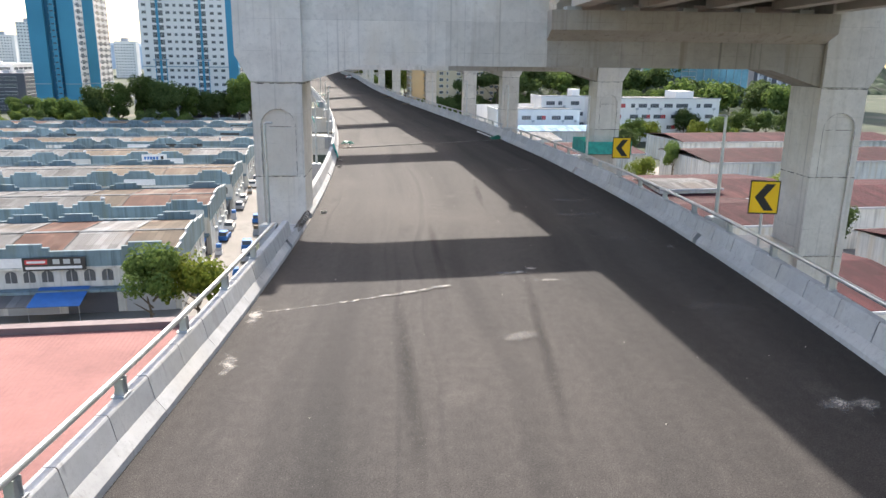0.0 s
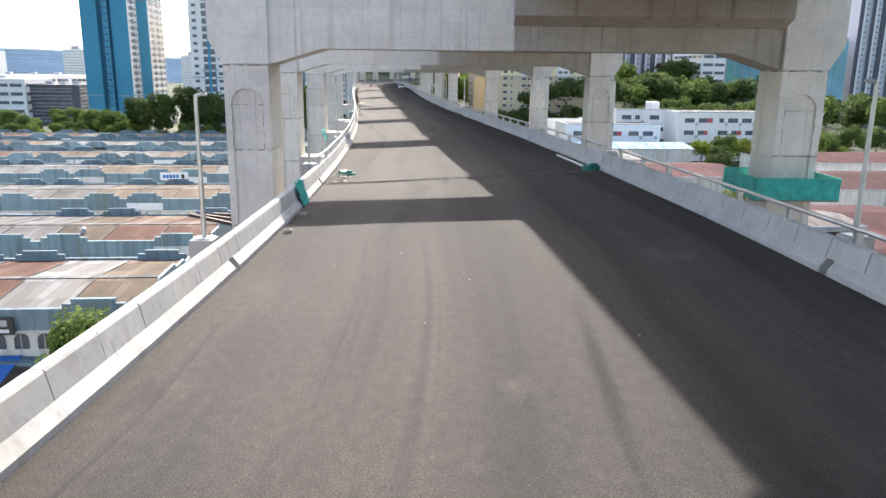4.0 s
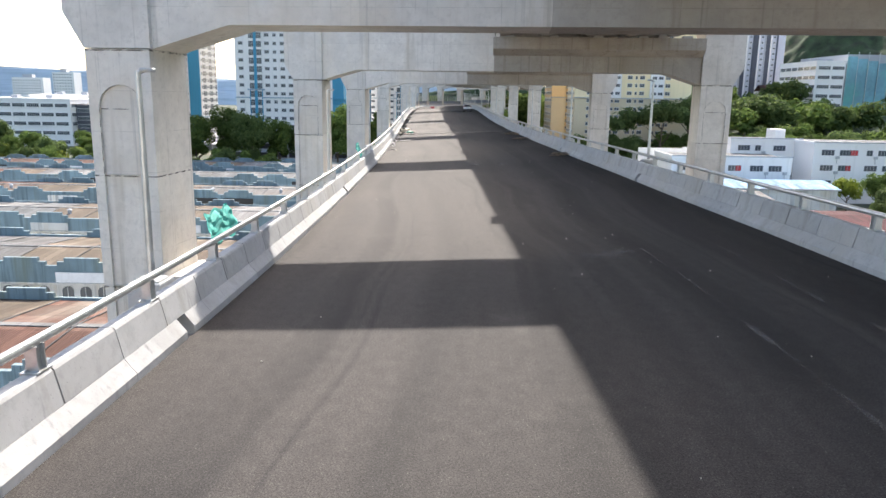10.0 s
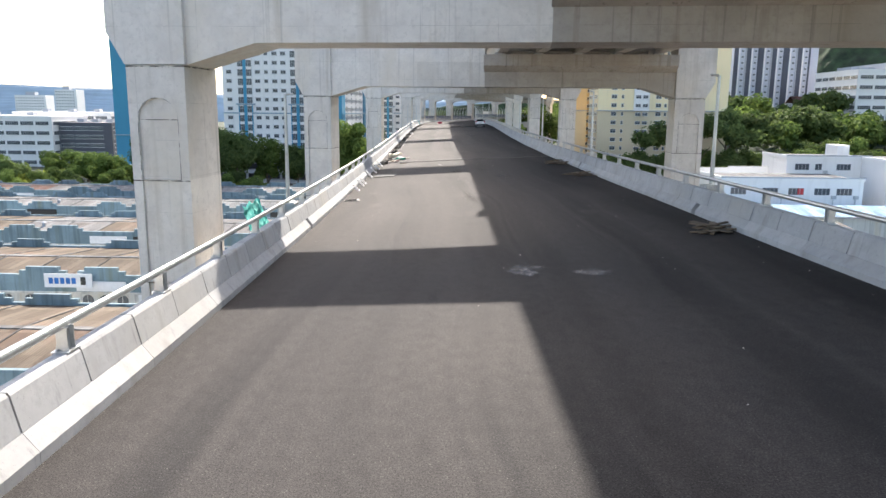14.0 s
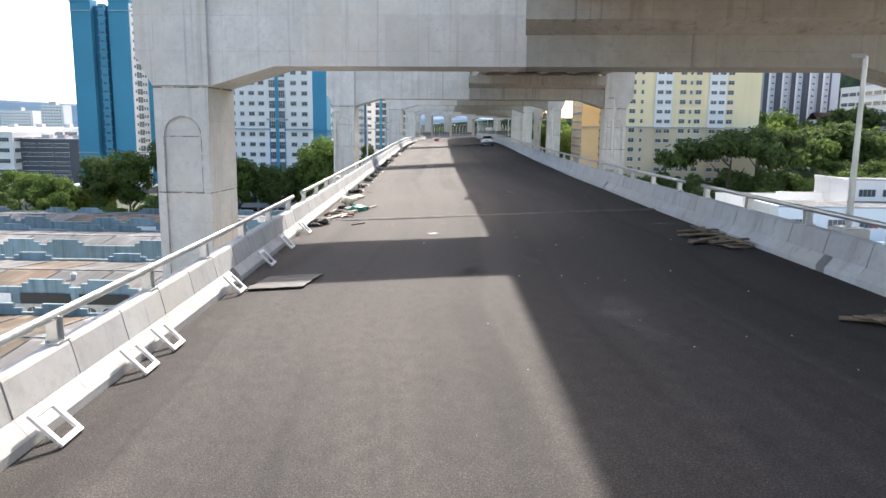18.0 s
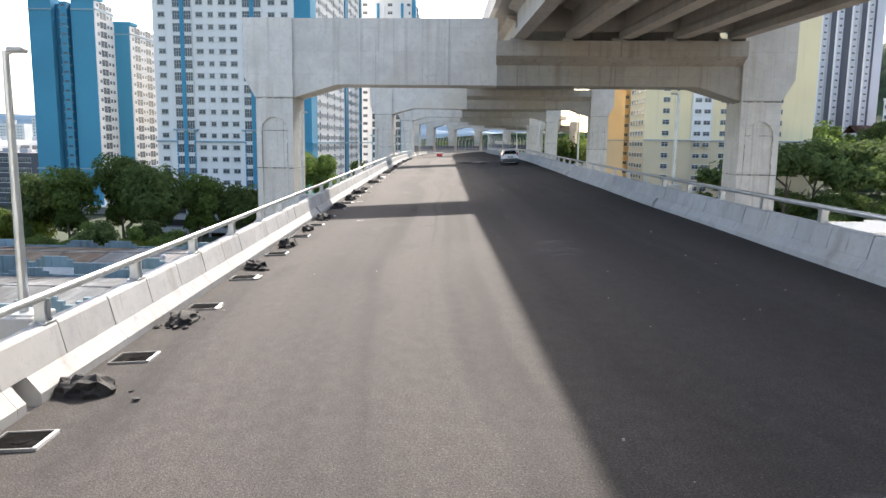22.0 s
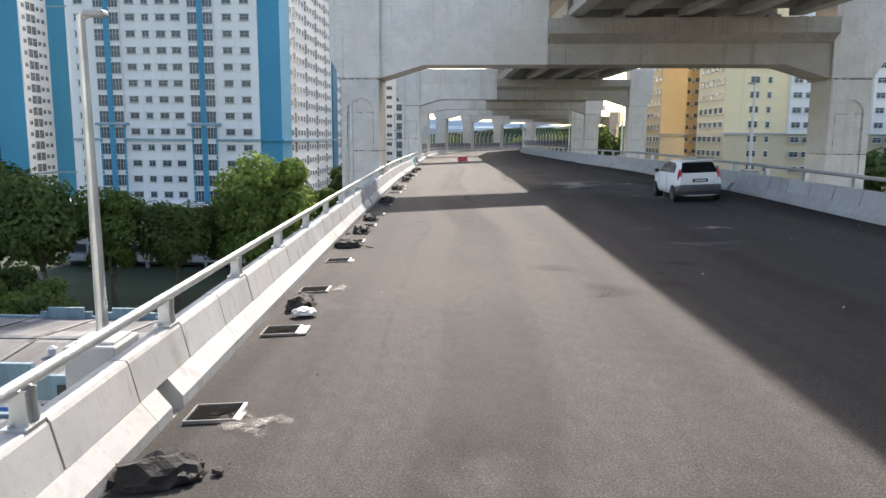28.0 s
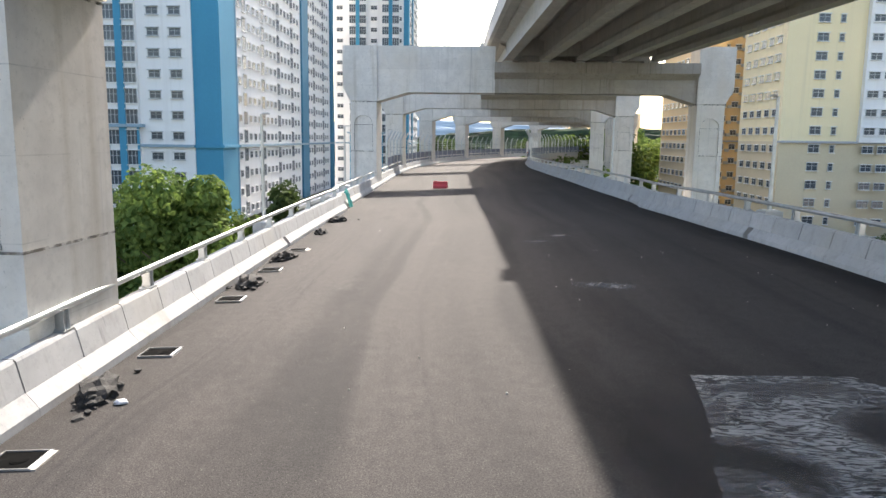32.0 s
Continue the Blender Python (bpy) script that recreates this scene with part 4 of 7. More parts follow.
# ---- upper viaduct on the portals ----
def viaduct_span(a, b, k):
    A, B = pose(*a[:3], 0, 0, a[3]), pose(*b[:3], 0, 0, b[3])
    ea, eb = a[4], b[4]
    th = tagged(new("viaduct_span"), "concrete viaduct span of deep precast girders under a deck slab", "viaduct span", "spans of the upper viaduct")
    def strip(outline, name, material, y0, y1):
        bm = bmesh.new()
        n = 6
        rings = []
        for i in range(n + 1):
            rings.append([bm.verts.new((A @ Vector((x + ea, y0, z))).lerp(B @ Vector((x + eb, y1, z)), i / n)) for x, z in outline])
        for r, q in zip(rings, rings[1:]):
            for i in range(len(outline)):
                j = (i + 1) % len(outline)
                bm.faces.new((r[i], r[j], q[j], q[i]))
        bm.faces.new(rings[0])
        bm.faces.new(rings[-1][::-1])
        part(name, bm, material, th)
    for x in GIRDERS:
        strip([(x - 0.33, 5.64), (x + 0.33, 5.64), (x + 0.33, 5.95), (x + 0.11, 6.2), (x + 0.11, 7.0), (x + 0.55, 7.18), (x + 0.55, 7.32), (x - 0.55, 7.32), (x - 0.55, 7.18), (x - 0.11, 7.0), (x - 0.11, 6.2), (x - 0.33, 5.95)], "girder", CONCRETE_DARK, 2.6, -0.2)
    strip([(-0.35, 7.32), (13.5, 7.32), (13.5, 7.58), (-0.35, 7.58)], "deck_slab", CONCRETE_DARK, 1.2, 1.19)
    strip([(-0.4, 7.28), (-0.12, 7.28), (-0.12, 7.58), (-0.18, 8.55), (-0.38, 8.55)], "parapet", CONCRETE, 1.2, 1.19)
    strip([(13.32, 7.28), (13.6, 7.28), (13.6, 8.55), (13.4, 8.55), (13.32, 7.58)], "parapet", CONCRETE, 1.2, 1.19)
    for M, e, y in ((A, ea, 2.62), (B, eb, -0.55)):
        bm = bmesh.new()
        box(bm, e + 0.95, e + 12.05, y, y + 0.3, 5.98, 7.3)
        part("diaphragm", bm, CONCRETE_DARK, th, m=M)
    q = (A @ Vector((ea - 0.45, 2, 8.0))).lerp(B @ Vector((eb - 0.45, 0, 8.0)), 0.42)
    bm = bmesh.new()
    box(bm, -0.22, 0.25, -0.28, 0.28, -0.45, 0.6, 0.03)
    part("lamp_plinth", bm, CONCRETE, th, m=pose(*q, 0, 0, a[3]))
for k, (a, b) in enumerate(zip(ALL_PORTALS, ALL_PORTALS[1:])):
    viaduct_span(a, b, k)


# ---- street lamps ----
def lamp_meshes():
    pole = bmesh.new()
    cyl(pole, (0, 0, 0.9), (0, 0, 4.38), 0.07, 0.045, 10)
    base = bmesh.new()
    box(base, -0.22, 0.22, -0.22, 0.22, 0.86, 0.89)
    arm = bmesh.new()
    cyl(arm, (0, 0, 4.35), (0.12, 0, 4.4), 0.04, 0.035, 8)
    head = bmesh.new()
    box(head, 0.04, 0.27, -0.08, 0.08, 4.36, 4.43, 0.02)
    ledge = bmesh.new()
    box(ledge, -0.3, 0.27, -0.32, 0.32, -0.1, 0.86, 0.02)
    return [(n, mesh_of(n, b, m)) for n, b, m in (("pole", pole, GALV), ("base_plate", base, GALV), ("arm", arm, GALV), ("lamp_head", head, FRAME_GREY), ("plinth", ledge, PRECAST))]
LAMP = lamp_meshes()
def street_lamp(line, y, flip):
    s = line.by_y(y) if y < 254 else line.by_y(253.9) + (y - 253.9) * 1.03
    m = line.spot(s, 0.80, flip)
    if flip:
        m = m @ pose(0, 0, 0, 0, 0, 180)
    th = thing("street_lamp", m, "slim galvanised steel street lamp on a concrete plinth", "street lamp", "street lamps along the road")
    for n, me in LAMP:
        part(n, me, None, th)
for y in (24.5, 41.5, 58.5, 75.2, 93.6, 113.0, 155.3, 176.2, 199.0, 220.8, 242.6, 263.0, 284.0):
    street_lamp(LL, y, False)
for y in (25.3, 42.4, 62.7, 79.0, 98.5, 116.0, 134.3, 155.3, 177.0, 200.0, 224.5, 245.2, 266.0):
    street_lamp(RL, y, True)

# ---- ground ----
def ground():
    bm = bmesh.new()
    bmesh.ops.create_grid(bm, x_segments=40, y_segments=40, size=2500)
    tagged(new("ground", mesh_of("ground", bm, GRASS)), "green and earthy ground of the town below the viaduct", "ground", kind="structure")
    bm = bmesh.new()
    for u0, u1, v0, v1 in ((-17.5, -11.0, -40, 320), (-150, -17, 60, 262), (18, 120, -30, 190)):
        vs = [bm.verts.new((*XY(u, v), 0.05 + 0.004 * u0 / 50)) for u, v in ((u0, v0), (u1, v0), (u1, v1), (u0, v1))]
        bm.faces.new(vs)
    tagged(new("street", mesh_of("street", bm, STREET)), "dusty grey paved streets and yards between the buildings", "street", kind="structure")
ground()

# ---- trees ----
def crown_mesh(name, seed, rx, rz, material, n=900, leaf=0.42, lobes=9):
    rnd = random.Random(seed)
    bm = bmesh.new()
    centres = []
    for k in range(lobes):
        a, h = rnd.uniform(0, 6.283), rnd.uniform(-0.55, 0.7)
        d = rnd.uniform(0.2, 0.78) * (1 - 0.45 * abs(h))
        centres.append((Vector((d * rx * math.cos(a), d * rx * math.sin(a), h * rz)), rnd.uniform(0.26, 0.46) * rx))
    for k in range(n):
        c, r = rnd.choice(centres)
        d = Vector((rnd.gauss(0, 1), rnd.gauss(0, 1), rnd.gauss(0, 1) * 0.8)).normalized()
        p = c + d * r * rnd.uniform(0.72, 1.08)
        nrm = (d + Vector((rnd.uniform(-.7, .7), rnd.uniform(-.7, .7), rnd.uniform(-.3, .9)))).normalized()
        t = nrm.orthogonal().normalized()
        t = Matrix.Rotation(rnd.uniform(0, 6.28), 3, nrm) @ t
        w = nrm.cross(t)
        q = leaf * rnd.uniform(0.6, 1.5)
        bm.faces.new([bm.verts.new(p + t * a * q + w * b * q + nrm * e * q) for a, b, e in ((-1, -0.2, -0.15), (0.1, -0.75, 0.12), (1.0, 0.15, -0.12), (-0.1, 0.7, 0.05))])
    me = bpy.data.meshes.new(name)
    bm.to_mesh(me)
    bm.free()
    me.materials.append(material)
    return me
def trunk_mesh(seed, h, r):
    rnd = random.Random(seed)
    bm = bmesh.new()
    p = Vector((0, 0, -0.3))
    for k in range(3):
        q = p + Vector((rnd.uniform(-.25, .25), rnd.uniform(-.25, .25), h / 3))
        cyl(bm, p, q, r * (1 - 0.25 * k), r * (0.75 - 0.25 * k), 8)
        p = q
    for k in range(5):
        a = rnd.uniform(0, 6.28)
        z = h * rnd.uniform(0.45, 0.95)
        cyl(bm, (0, 0, z), (math.cos(a) * h * 0.4, math.sin(a) * h * 0.4, z + h * 0.35), r * 0.4, r * 0.12, 6)
    return mesh_of("trunk", bm, BARK)
KINDS = []
for k, (rx, rz, h, leafm, n, lf) in enumerate(((4.2, 3.6, 5.0, LEAF_A, 1500, 0.42), (5.2, 3.4, 5.5, LEAF_C, 1700, 0.48), (3.2, 4.6, 5.0, LEAF_A, 1300, 0.38), (4.6, 2.6, 4.0, LEAF_B, 1300, 0.4), (2.2, 5.4, 4.5, LEAF_C, 1100, 0.36), (5.8, 3.0, 7.0, LEAF_A, 1700, 0.45))):
    KINDS.append((crown_mesh("crown", 11 + k, rx, rz, leafm, int(n * 2.3), lf * 0.52, 14 + k % 3 * 3), trunk_mesh(31 + k, h, 0.28), h + rz * 0.55))
KINDS.append((crown_mesh("crown", 52, 3.4, 4.8, LEAF_A, 9000, 0.17, 22), trunk_mesh(53, 6.0, 0.28), 7.4))
KINDS.append((crown_mesh("crown", 54, 4.6, 3.8, LEAF_C, 9000, 0.19, 22), trunk_mesh(55, 6.0, 0.3), 7.4))
NAMES = ("leafy mid-green tree with a rounded uneven crown", "broad dark green tree with a dense crown", "tall upright green tree with a narrow crown", "low yellow-green tree with a spreading crown", "slim dark conical tree", "large spreading green tree", "leafy bright green tree with an airy uneven crown", "dense dark green tree beside the towers")
def tree(u, v, k, s, z=0.0, world=False, turn=0.0):
    x, y = (u, v) if world else XY(u, v)
    m = Matrix.Translation((x, y, z)) @ pose(0, 0, 0, 0, 0, turn) @ Matrix.Scale(s, 4)
    crown, trunk, h = KINDS[k]
    th = tagged(new("tree"), NAMES[k], "tree", "trees of the town")
    th.matrix_basis = m
    part("trunk", trunk, None, th)
    part("crown", crown, None, th, m=pose(0, 0, h))
TREE_RND = random.Random(77)
def grove(u0, u1, v0, v1, n, kinds, s0, s1, z=0.0):
    for _ in range(n):
        tree(TREE_RND.uniform(u0, u1), TREE_RND.uniform(v0, v1), TREE_RND.choice(kinds), TREE_RND.uniform(s0, s1), z, turn=TREE_RND.uniform(0, 360))

# ---- windows of the large buildings ----
def window_meshes(w, h, panes=2, sill=True, pane=PANE):
    f = bmesh.new()
    t = 0.05
    box(f, -w / 2, -w / 2 + t, -0.06, 0.05, 0, h)
    box(f, w / 2 - t, w / 2, -0.06, 0.05, 0, h)
    for k in range(1, panes):
        box(f, -w / 2 + w * k / panes - 0.03, -w / 2 + w * k / panes + 0.03, -0.05, 0.04, t, h - t)
    box(f, -w / 2 + t, w / 2 - t, -0.06, 0.05, 0, t)
    box(f, -w / 2 + t, w / 2 - t, -0.06, 0.05, h - t, h)
    box(f, -w / 2 + t, w / 2 - t, -0.05, 0.04, h * 0.62, h * 0.62 + 0.05)
    if sill:
        box(f, -w / 2 - 0.12, w / 2 + 0.12, -0.28, 0.0, -0.14, -0.02)
        box(f, -w / 2 - 0.12, w / 2 + 0.12, -0.34, 0.0, h + 0.03, h + 0.14)
    p = bmesh.new()
    box(p, -w / 2 + t, w / 2 - t, -0.02, 0.03, t, h - t)
    fm, pm = mesh_of("window_frame", f, FRAME_GREY), mesh_of("pane", p, pane)
    return fm, pm
WIN = {"s": window_meshes(1.2, 0.98), "m": window_meshes(1.65, 1.0), "l": window_meshes(2.2, 1.9, 4), "b": window_meshes(1.7, 1.2, 2, True, PANE_BLUE), "strip": window_meshes(5.6, 1.5, 6), "n": window_meshes(0.7, 1.1, 1)}

def facade(parent, origin, turn, width, z0, floors, fh, cols, name="window"):
    """Windows on a facade: origin is its left foot seen from outside, local x to the right, facing local -y. cols: (x, kind)."""
    base = Matrix.Translation(origin) @ pose(0, 0, 0, 0, 0, turn)
    for f in range(floors):
        for x, k in cols:
            w = part(name, WIN[k][0], None, parent, m=base @ pose(x, -0.03, z0 + f * fh + (0.95 if k != "l" else 0.55)))
            part("pane", WIN[k][1], None, w)

def fast_windows(parent, m, width, z0, floors, fh, cols, name="window_grid"):
    """Joined windows of a facade, by vertices: frame, pane and sill boxes."""
    V, Fc, I = [], [], []
    def add(x0, x1, y0, y1, a, b, mi):
        k = len(V)
        V.extend((x, y, z) for z in (a, b) for y in (y0, y1) for x in (x0, x1))
        for q in ((0, 2, 3, 1), (4, 5, 7, 6), (0, 1, 5, 4), (2, 6, 7, 3), (0, 4, 6, 2), (1, 3, 7, 5)):
            Fc.append(tuple(k + i for i in q))
            I.append(mi)
    size = {"s": (1.2, 0.98), "m": (1.65, 1.0), "l": (2.3, 1.9), "n": (0.7, 1.1), "strip": (5.6, 1.5), "b": (1.7, 1.2), "t": (1.7, 2.0)}
    for f in range(floors):
        for x, k in cols:
            w, h = size[k]
            z = z0 + f * fh + {"l": 0.55, "t": 0.5}.get(k, 0.95)
            add(x - w / 2, x + w / 2, -0.03, 0.05, z, z + h, 1)
            add(x - w / 2 - 0.1, x + w / 2 + 0.1, -0.3, 0.0, z - 0.14, z - 0.02, 2)
            add(x - w / 2 - 0.1, x + w / 2 + 0.1, -0.3, 0.0, z + h + 0.02, z + h + 0.14, 2)
            n = {"l": 4, "strip": 6, "n": 1, "t": 3}.get(k, 2)
            for j in range(n + 1):
                c = x - w / 2 + w * j / n
                add(c - 0.045, c + 0.045, -0.07, 0.05, z, z + h, 0)
            add(x - w / 2, x + w / 2, -0.06, 0.05, z + h * 0.6, z + h * 0.6 + 0.07, 0)
    me = bpy.data.meshes.new(name)
    me.from_pydata(V, [], Fc)
    for mm in (FRAME_GREY, PANE, WHITE_PAINT):
        me.materials.append(mm)
    me.polygons.foreach_set("material_index", I)
    tagged(part(name, me, None, parent, m=m), kind="stuff")

def slab(parent, name, material, x0, x1, y0, y1, z0, z1, label=""):
    bm = bmesh.new()
    box(bm, x0, x1, y0, y1, z0, z1)
    return part(name, bm, material, parent, label)

# ---- white and teal condominium towers ----
FH = 2.92
def bay_column(th, x, y, z0, ledge, top):
    """A pair of tall window columns beside a teal pilaster, under a canopy above the ledge."""
    slab(th, "bay_wall", WHITE_PAINT, x - 2.35, x + 2.35, y - 0.55, y + 0.1, z0, top - 2)
    slab(th, "bay_pilaster", TEAL_PAINT, x - 0.5, x + 0.5, y - 0.85, y - 0.5, z0, top - 1)
    for q in (-2.35, 2.05):
        slab(th, "bay_pilaster", TEAL_PAINT, x + q, x + q + 0.3, y - 0.75, y - 0.5, z0, ledge + 2.6)
    slab(th, "bay_canopy", TEAL_GREY, x - 3.0, x + 3.0, y - 1.2, y + 0.1, ledge + 2.6, ledge + 3.05)
    for q in (-1.4, 1.4):
        fast_windows(th, pose(x + q - 0.85, y - 0.58, 0), 1.7, z0 - 0.3, int((top - 3 - z0) / FH), FH, [(0.85, "t")], "bay_window_column")
def condo(u, v, w, corner, depth, floors, base_z, bays, cols, strips, label, each=0):
    """Front to local -y from x = -w to 0; its last part is a blank teal corner; the right side faces the road."""
    th = thing("condominium_tower", UVP(u, v), label, "tower", "white and teal condominium towers")
    top, ledge = base_z + floors * FH, base_z + 4 * FH
    slab(th, "wall", WHITE_PAINT, -w, -corner, 0, 20, base_z, top)
    slab(th, "corner_wall", TEAL_PAINT, -corner, 0.0, 0.3, corner * 1.75, base_z, top + 1.5)
    slab(th, "corner_wall", TEAL_DEEP, -0.8, -0.35, corner * 1.75, corner * 1.75 + 2.0, base_z, top - 0.6)
    slab(th, "side_wing", WHITE_PAINT, -16, -0.5, corner * 1.75 + 2.0, depth, base_z, top - 0.3)
    for y0, y1 in strips:
        slab(th, "teal_strip", TEAL_DEEP, -0.9, -0.1, y0, y1, base_z, top + 0.4)
    slab(th, "ledge", TEAL_GREY, -w - 0.3, -corner, -0.5, 0.1, ledge - 0.2, ledge + 0.2)
    slab(th, "ledge", TEAL_PAINT, -corner, 0.4, -0.1, corner * 1.75, ledge - 0.2, ledge + 0.2)
    slab(th, "side_ledge", TEAL_GREY, -0.5, 0.0, corner * 1.75 + 2.0, depth, ledge - 0.2, ledge + 0.2)
    slab(th, "roof_parapet", WHITE_PAINT, -w, -corner, -0.15, 18, top, top + 1.4)
    slab(th, "water_tank_house", WHITE_PAINT, -w * 0.6, -w * 0.4, 2, 12, top, top + 5)
    for x in bays:
        bay_column(th, x, 0.0, base_z, ledge, top)
    done = min(floors, 300 // len(cols)) if each else 0
    if done:
        facade(th, (-w, 0, 0), 0, w, base_z, done, FH, cols)
    fast_windows(th, pose(-w, 0, 0), w, base_z + done * FH, floors - done, FH, cols)
    side, y, n = [], corner * 1.75 + 3.4, 0
    while y < depth - 1.5:
        if not any(a - 1.2 < y < c + 1.2 for a, c in strips):
            side.append((y, "t" if n % 4 == 1 else "s"))
        y += 2.6
        n += 1
    fast_windows(th, pose(-0.46, 0, 0, 0, 0, 90), depth, base_z, floors, FH, side)
    slab(th, "podium", GREY_PAINT, -w - 4, 2, 2.5, depth + 3, -0.2, base_z)
    slab(th, "podium_roof", WHITE_PAINT, -w - 5, 3.5, -3, depth + 4, base_z - 0.6, base_z)
    for k in range(3):
        slab(th, "parking_deck", PRECAST, -w - 4.2, 2.3, -1.5, 2.2, 1.2 + k * 3.2, 2.4 + k * 3.2)
    for k in range(9):
        x = -w - 4 + (w + 6) * k / 8
        slab(th, "parking_column", PRECAST, x - 0.3, x + 0.3, -1.2, -0.6, 0, base_z - 0.6)
    # charcoal sheet added to paint the shade inside the open parking floors
    slab(th, "parking_void", DARK_PAINT, -w - 3.9, 1.9, 2.25, 2.45, 0, base_z - 0.7)
def teal_tower(u, v, w, depth, floors, base_z, label):
    """A blank teal front with a recessed stair slot; the right side is white with windows."""
    th = thing("condominium_tower", UVP(u, v), label, "tower", "white and teal condominium towers")
    top, ledge = base_z + floors * FH, base_z + 4 * FH
    a, b, c, d = (-w * q for q in (0.66, 0.55, 0.44, 0.36))
    slab(th, "front_wall", TEAL_PAINT, -w, a, 0, 5, base_z, top)
    slab(th, "front_wall", TEAL_PAINT, d, -0.4, 0, 5, base_z, top)
    slab(th, "slot_back", TEAL_DEEP, a, d, 2.6, 5, base_z, top - 1)
    slab(th, "stair_strip", TEAL_PAINT, b, c, 0.6, 2.6, base_z, top - 0.5)
    for k in range(floors):
        slab(th, "stair_window", PANE, b + 0.5, c - 0.5, 0.55, 0.62, base_z + k * FH + 1.0, base_z + k * FH + 1.6)
        for x in (b - 0.25, c + 0.02):
            slab(th, "slot_ledge", TEAL_GREY, x, x + 0.22, 0.5, 1.6, base_z + k * FH + 0.2, base_z + k * FH + 0.75)
    slab(th, "side_wall", WHITE_PAINT, -w + 0.2, 0.0, 5, depth, base_z, top - 0.4)
    slab(th, "side_wall", WHITE_PAINT, -0.4, 0.0, 0.05, 5, base_z, top - 0.4)
    for x0, x1, y0 in ((-w - 0.3, a, -0.35), (d, 0.3, -0.35)):
        slab(th, "ledge", TEAL_GREY, x0, x1, y0, 0.0, ledge - 0.2, ledge + 0.2)
        slab(th, "cornice", TEAL_GREY, x0, x1, y0, 0.0, top - 3.2, top - 2.8)
        slab(th, "roof_parapet", TEAL_PAINT, x0, x1, y0, 5, top, top + 1.0)
    slab(th, "side_ledge", TEAL_GREY, 0.0, 0.35, 0, depth, ledge - 0.2, ledge + 0.2)
    slab(th, "side_cornice", TEAL_GREY, 0.0, 0.35, 0, depth, top - 3.2, top - 2.8)
    side, y, n = [], 1.6, 0
    while y < depth - 1.0:
        side.append((y, "t" if n % 4 in (1, 2) else "s"))
        y += 2.1
        n += 1
    fast_windows(th, pose(0.02, 0, 0, 0, 0, 90), depth, base_z, floors, FH, side)
    slab(th, "podium", GREY_PAINT, -w - 3, 3, 1.0, depth + 3, -0.2, base_z)
    slab(th, "podium_roof", WHITE_PAINT, -w - 4, 5, -3, depth + 4, base_z - 0.5, base_z)
condo(-34.6, 331.0, 38.9, 4.0, 88.0, 27, 12.3, (-31.4, -14.2), [(2.2, "m"), (11.6, "m"), (14.4, "s"), (17.2, "m"), (20.0, "m"), (29.4, "m"), (32.6, "m")], ((52.0, 58.0), (84.0, 88.0)), "white condominium tower with teal pilasters and blank teal corner above parking", each=1)
condo(-16.0, 430.0, 20.6, 1.5, 40.0, 22, 12.3, (-14.0, -5.0), [(1.6, "m"), (11.0, "m"), (18.0, "s")], ((14.0, 18.0),), "distant white condominium tower with teal pilasters behind its neighbour")
teal_tower(-112.8, 380.5, 21.3, 12.0, 22, 3.0, "tall condominium tower with a blank teal front and white window side")
teal_tower(-107.4, 392.5, 17.0, 22.0, 20, 3.0, "second teal condominium tower close behind its taller neighbour")

CREAM_PAINT = mat("cream_wall_paint", (0.78, 0.69, 0.52), 0.8, vary=0.08, scale=0.08, fine=3, bump=0.05)
# ---- yellow apartment blocks and far towers ----
def apartment(u, v, w, d, floors, label, body, lower, cols, fh=2.9, turn=0.0, z=0.0, bays=(0.28, 0.72), low_floors=9):
    th = thing("apartment_block", UVP(u, v, z, turn), label, "apartment block", "apartment blocks")
    top = floors * fh
    low = low_floors * fh - 0.3
    slab(th, "lower_wall", lower, 0, w, 0, d, -6, low)
    slab(th, "wall", body, 0, w, 0.02, d, low, top)
    slab(th, "cornice", GREY_PAINT, -0.3, w + 0.3, -0.5, 0.1, low - 0.2, low + 0.15)
    slab(th, "roof_parapet", body, -0.2, w + 0.2, -0.2, d, top, top + 1.3)
    for x in bays:
        slab(th, "bay", WHITE_PAINT, w * x - 2.6, w * x + 2.6, -0.9, 0.1, low, top - 1)
        fast_windows(th, pose(w * x - 2.6, -0.9, 0), 5.2, 0, floors, fh, [(1.4, "m"), (3.8, "m")])
    fast_windows(th, pose(0, 0, 0), w, 0, floors, fh, [(c, k) for c, k in cols if all(abs(c - w * x) > 3.6 for x in bays)])
    fast_windows(th, pose(0, d, 0, 0, 0, -90), d, 0, floors, fh, [(c, "m") for c in np.arange(2.5, d - 1, 3.2)])
    return th
apartment(51.0, 346.0, 44.0, 18.0, 24, "pale yellow apartment block with white bays and tan lower floors", YELLOW_PAINT, TAN_PAINT, [(5.5, "b"), (8.4, "n"), (20.6, "b"), (23.0, "n"), (25.2, "b"), (34.9, "b")], bays=(0.335, 0.70))
apartment(46.5, 378.0, 6.0, 24.0, 24, "apricot apartment wing with windows along its side", ORANGE_PAINT, TAN_PAINT, [], bays=())
th = apartment(52.6, 382.0, 7.0, 20.0, 24, "apricot service wing of the apartment block with air conditioners", ORANGE_PAINT, ORANGE_PAINT, [(c, "s") for c in (1.2, 3.6, 5.8)], bays=())
for k in range(23):
    for x in (0.4, 2.5, 4.7, 6.5):
        slab(th, "air_conditioner", FRAME_GREY, x - 0.4, x + 0.4, -0.5, 0.0, k * 2.9 + 0.4 + 0.3 * (k % 2), k * 2.9 + 1.0 + 0.3 * (k % 2))
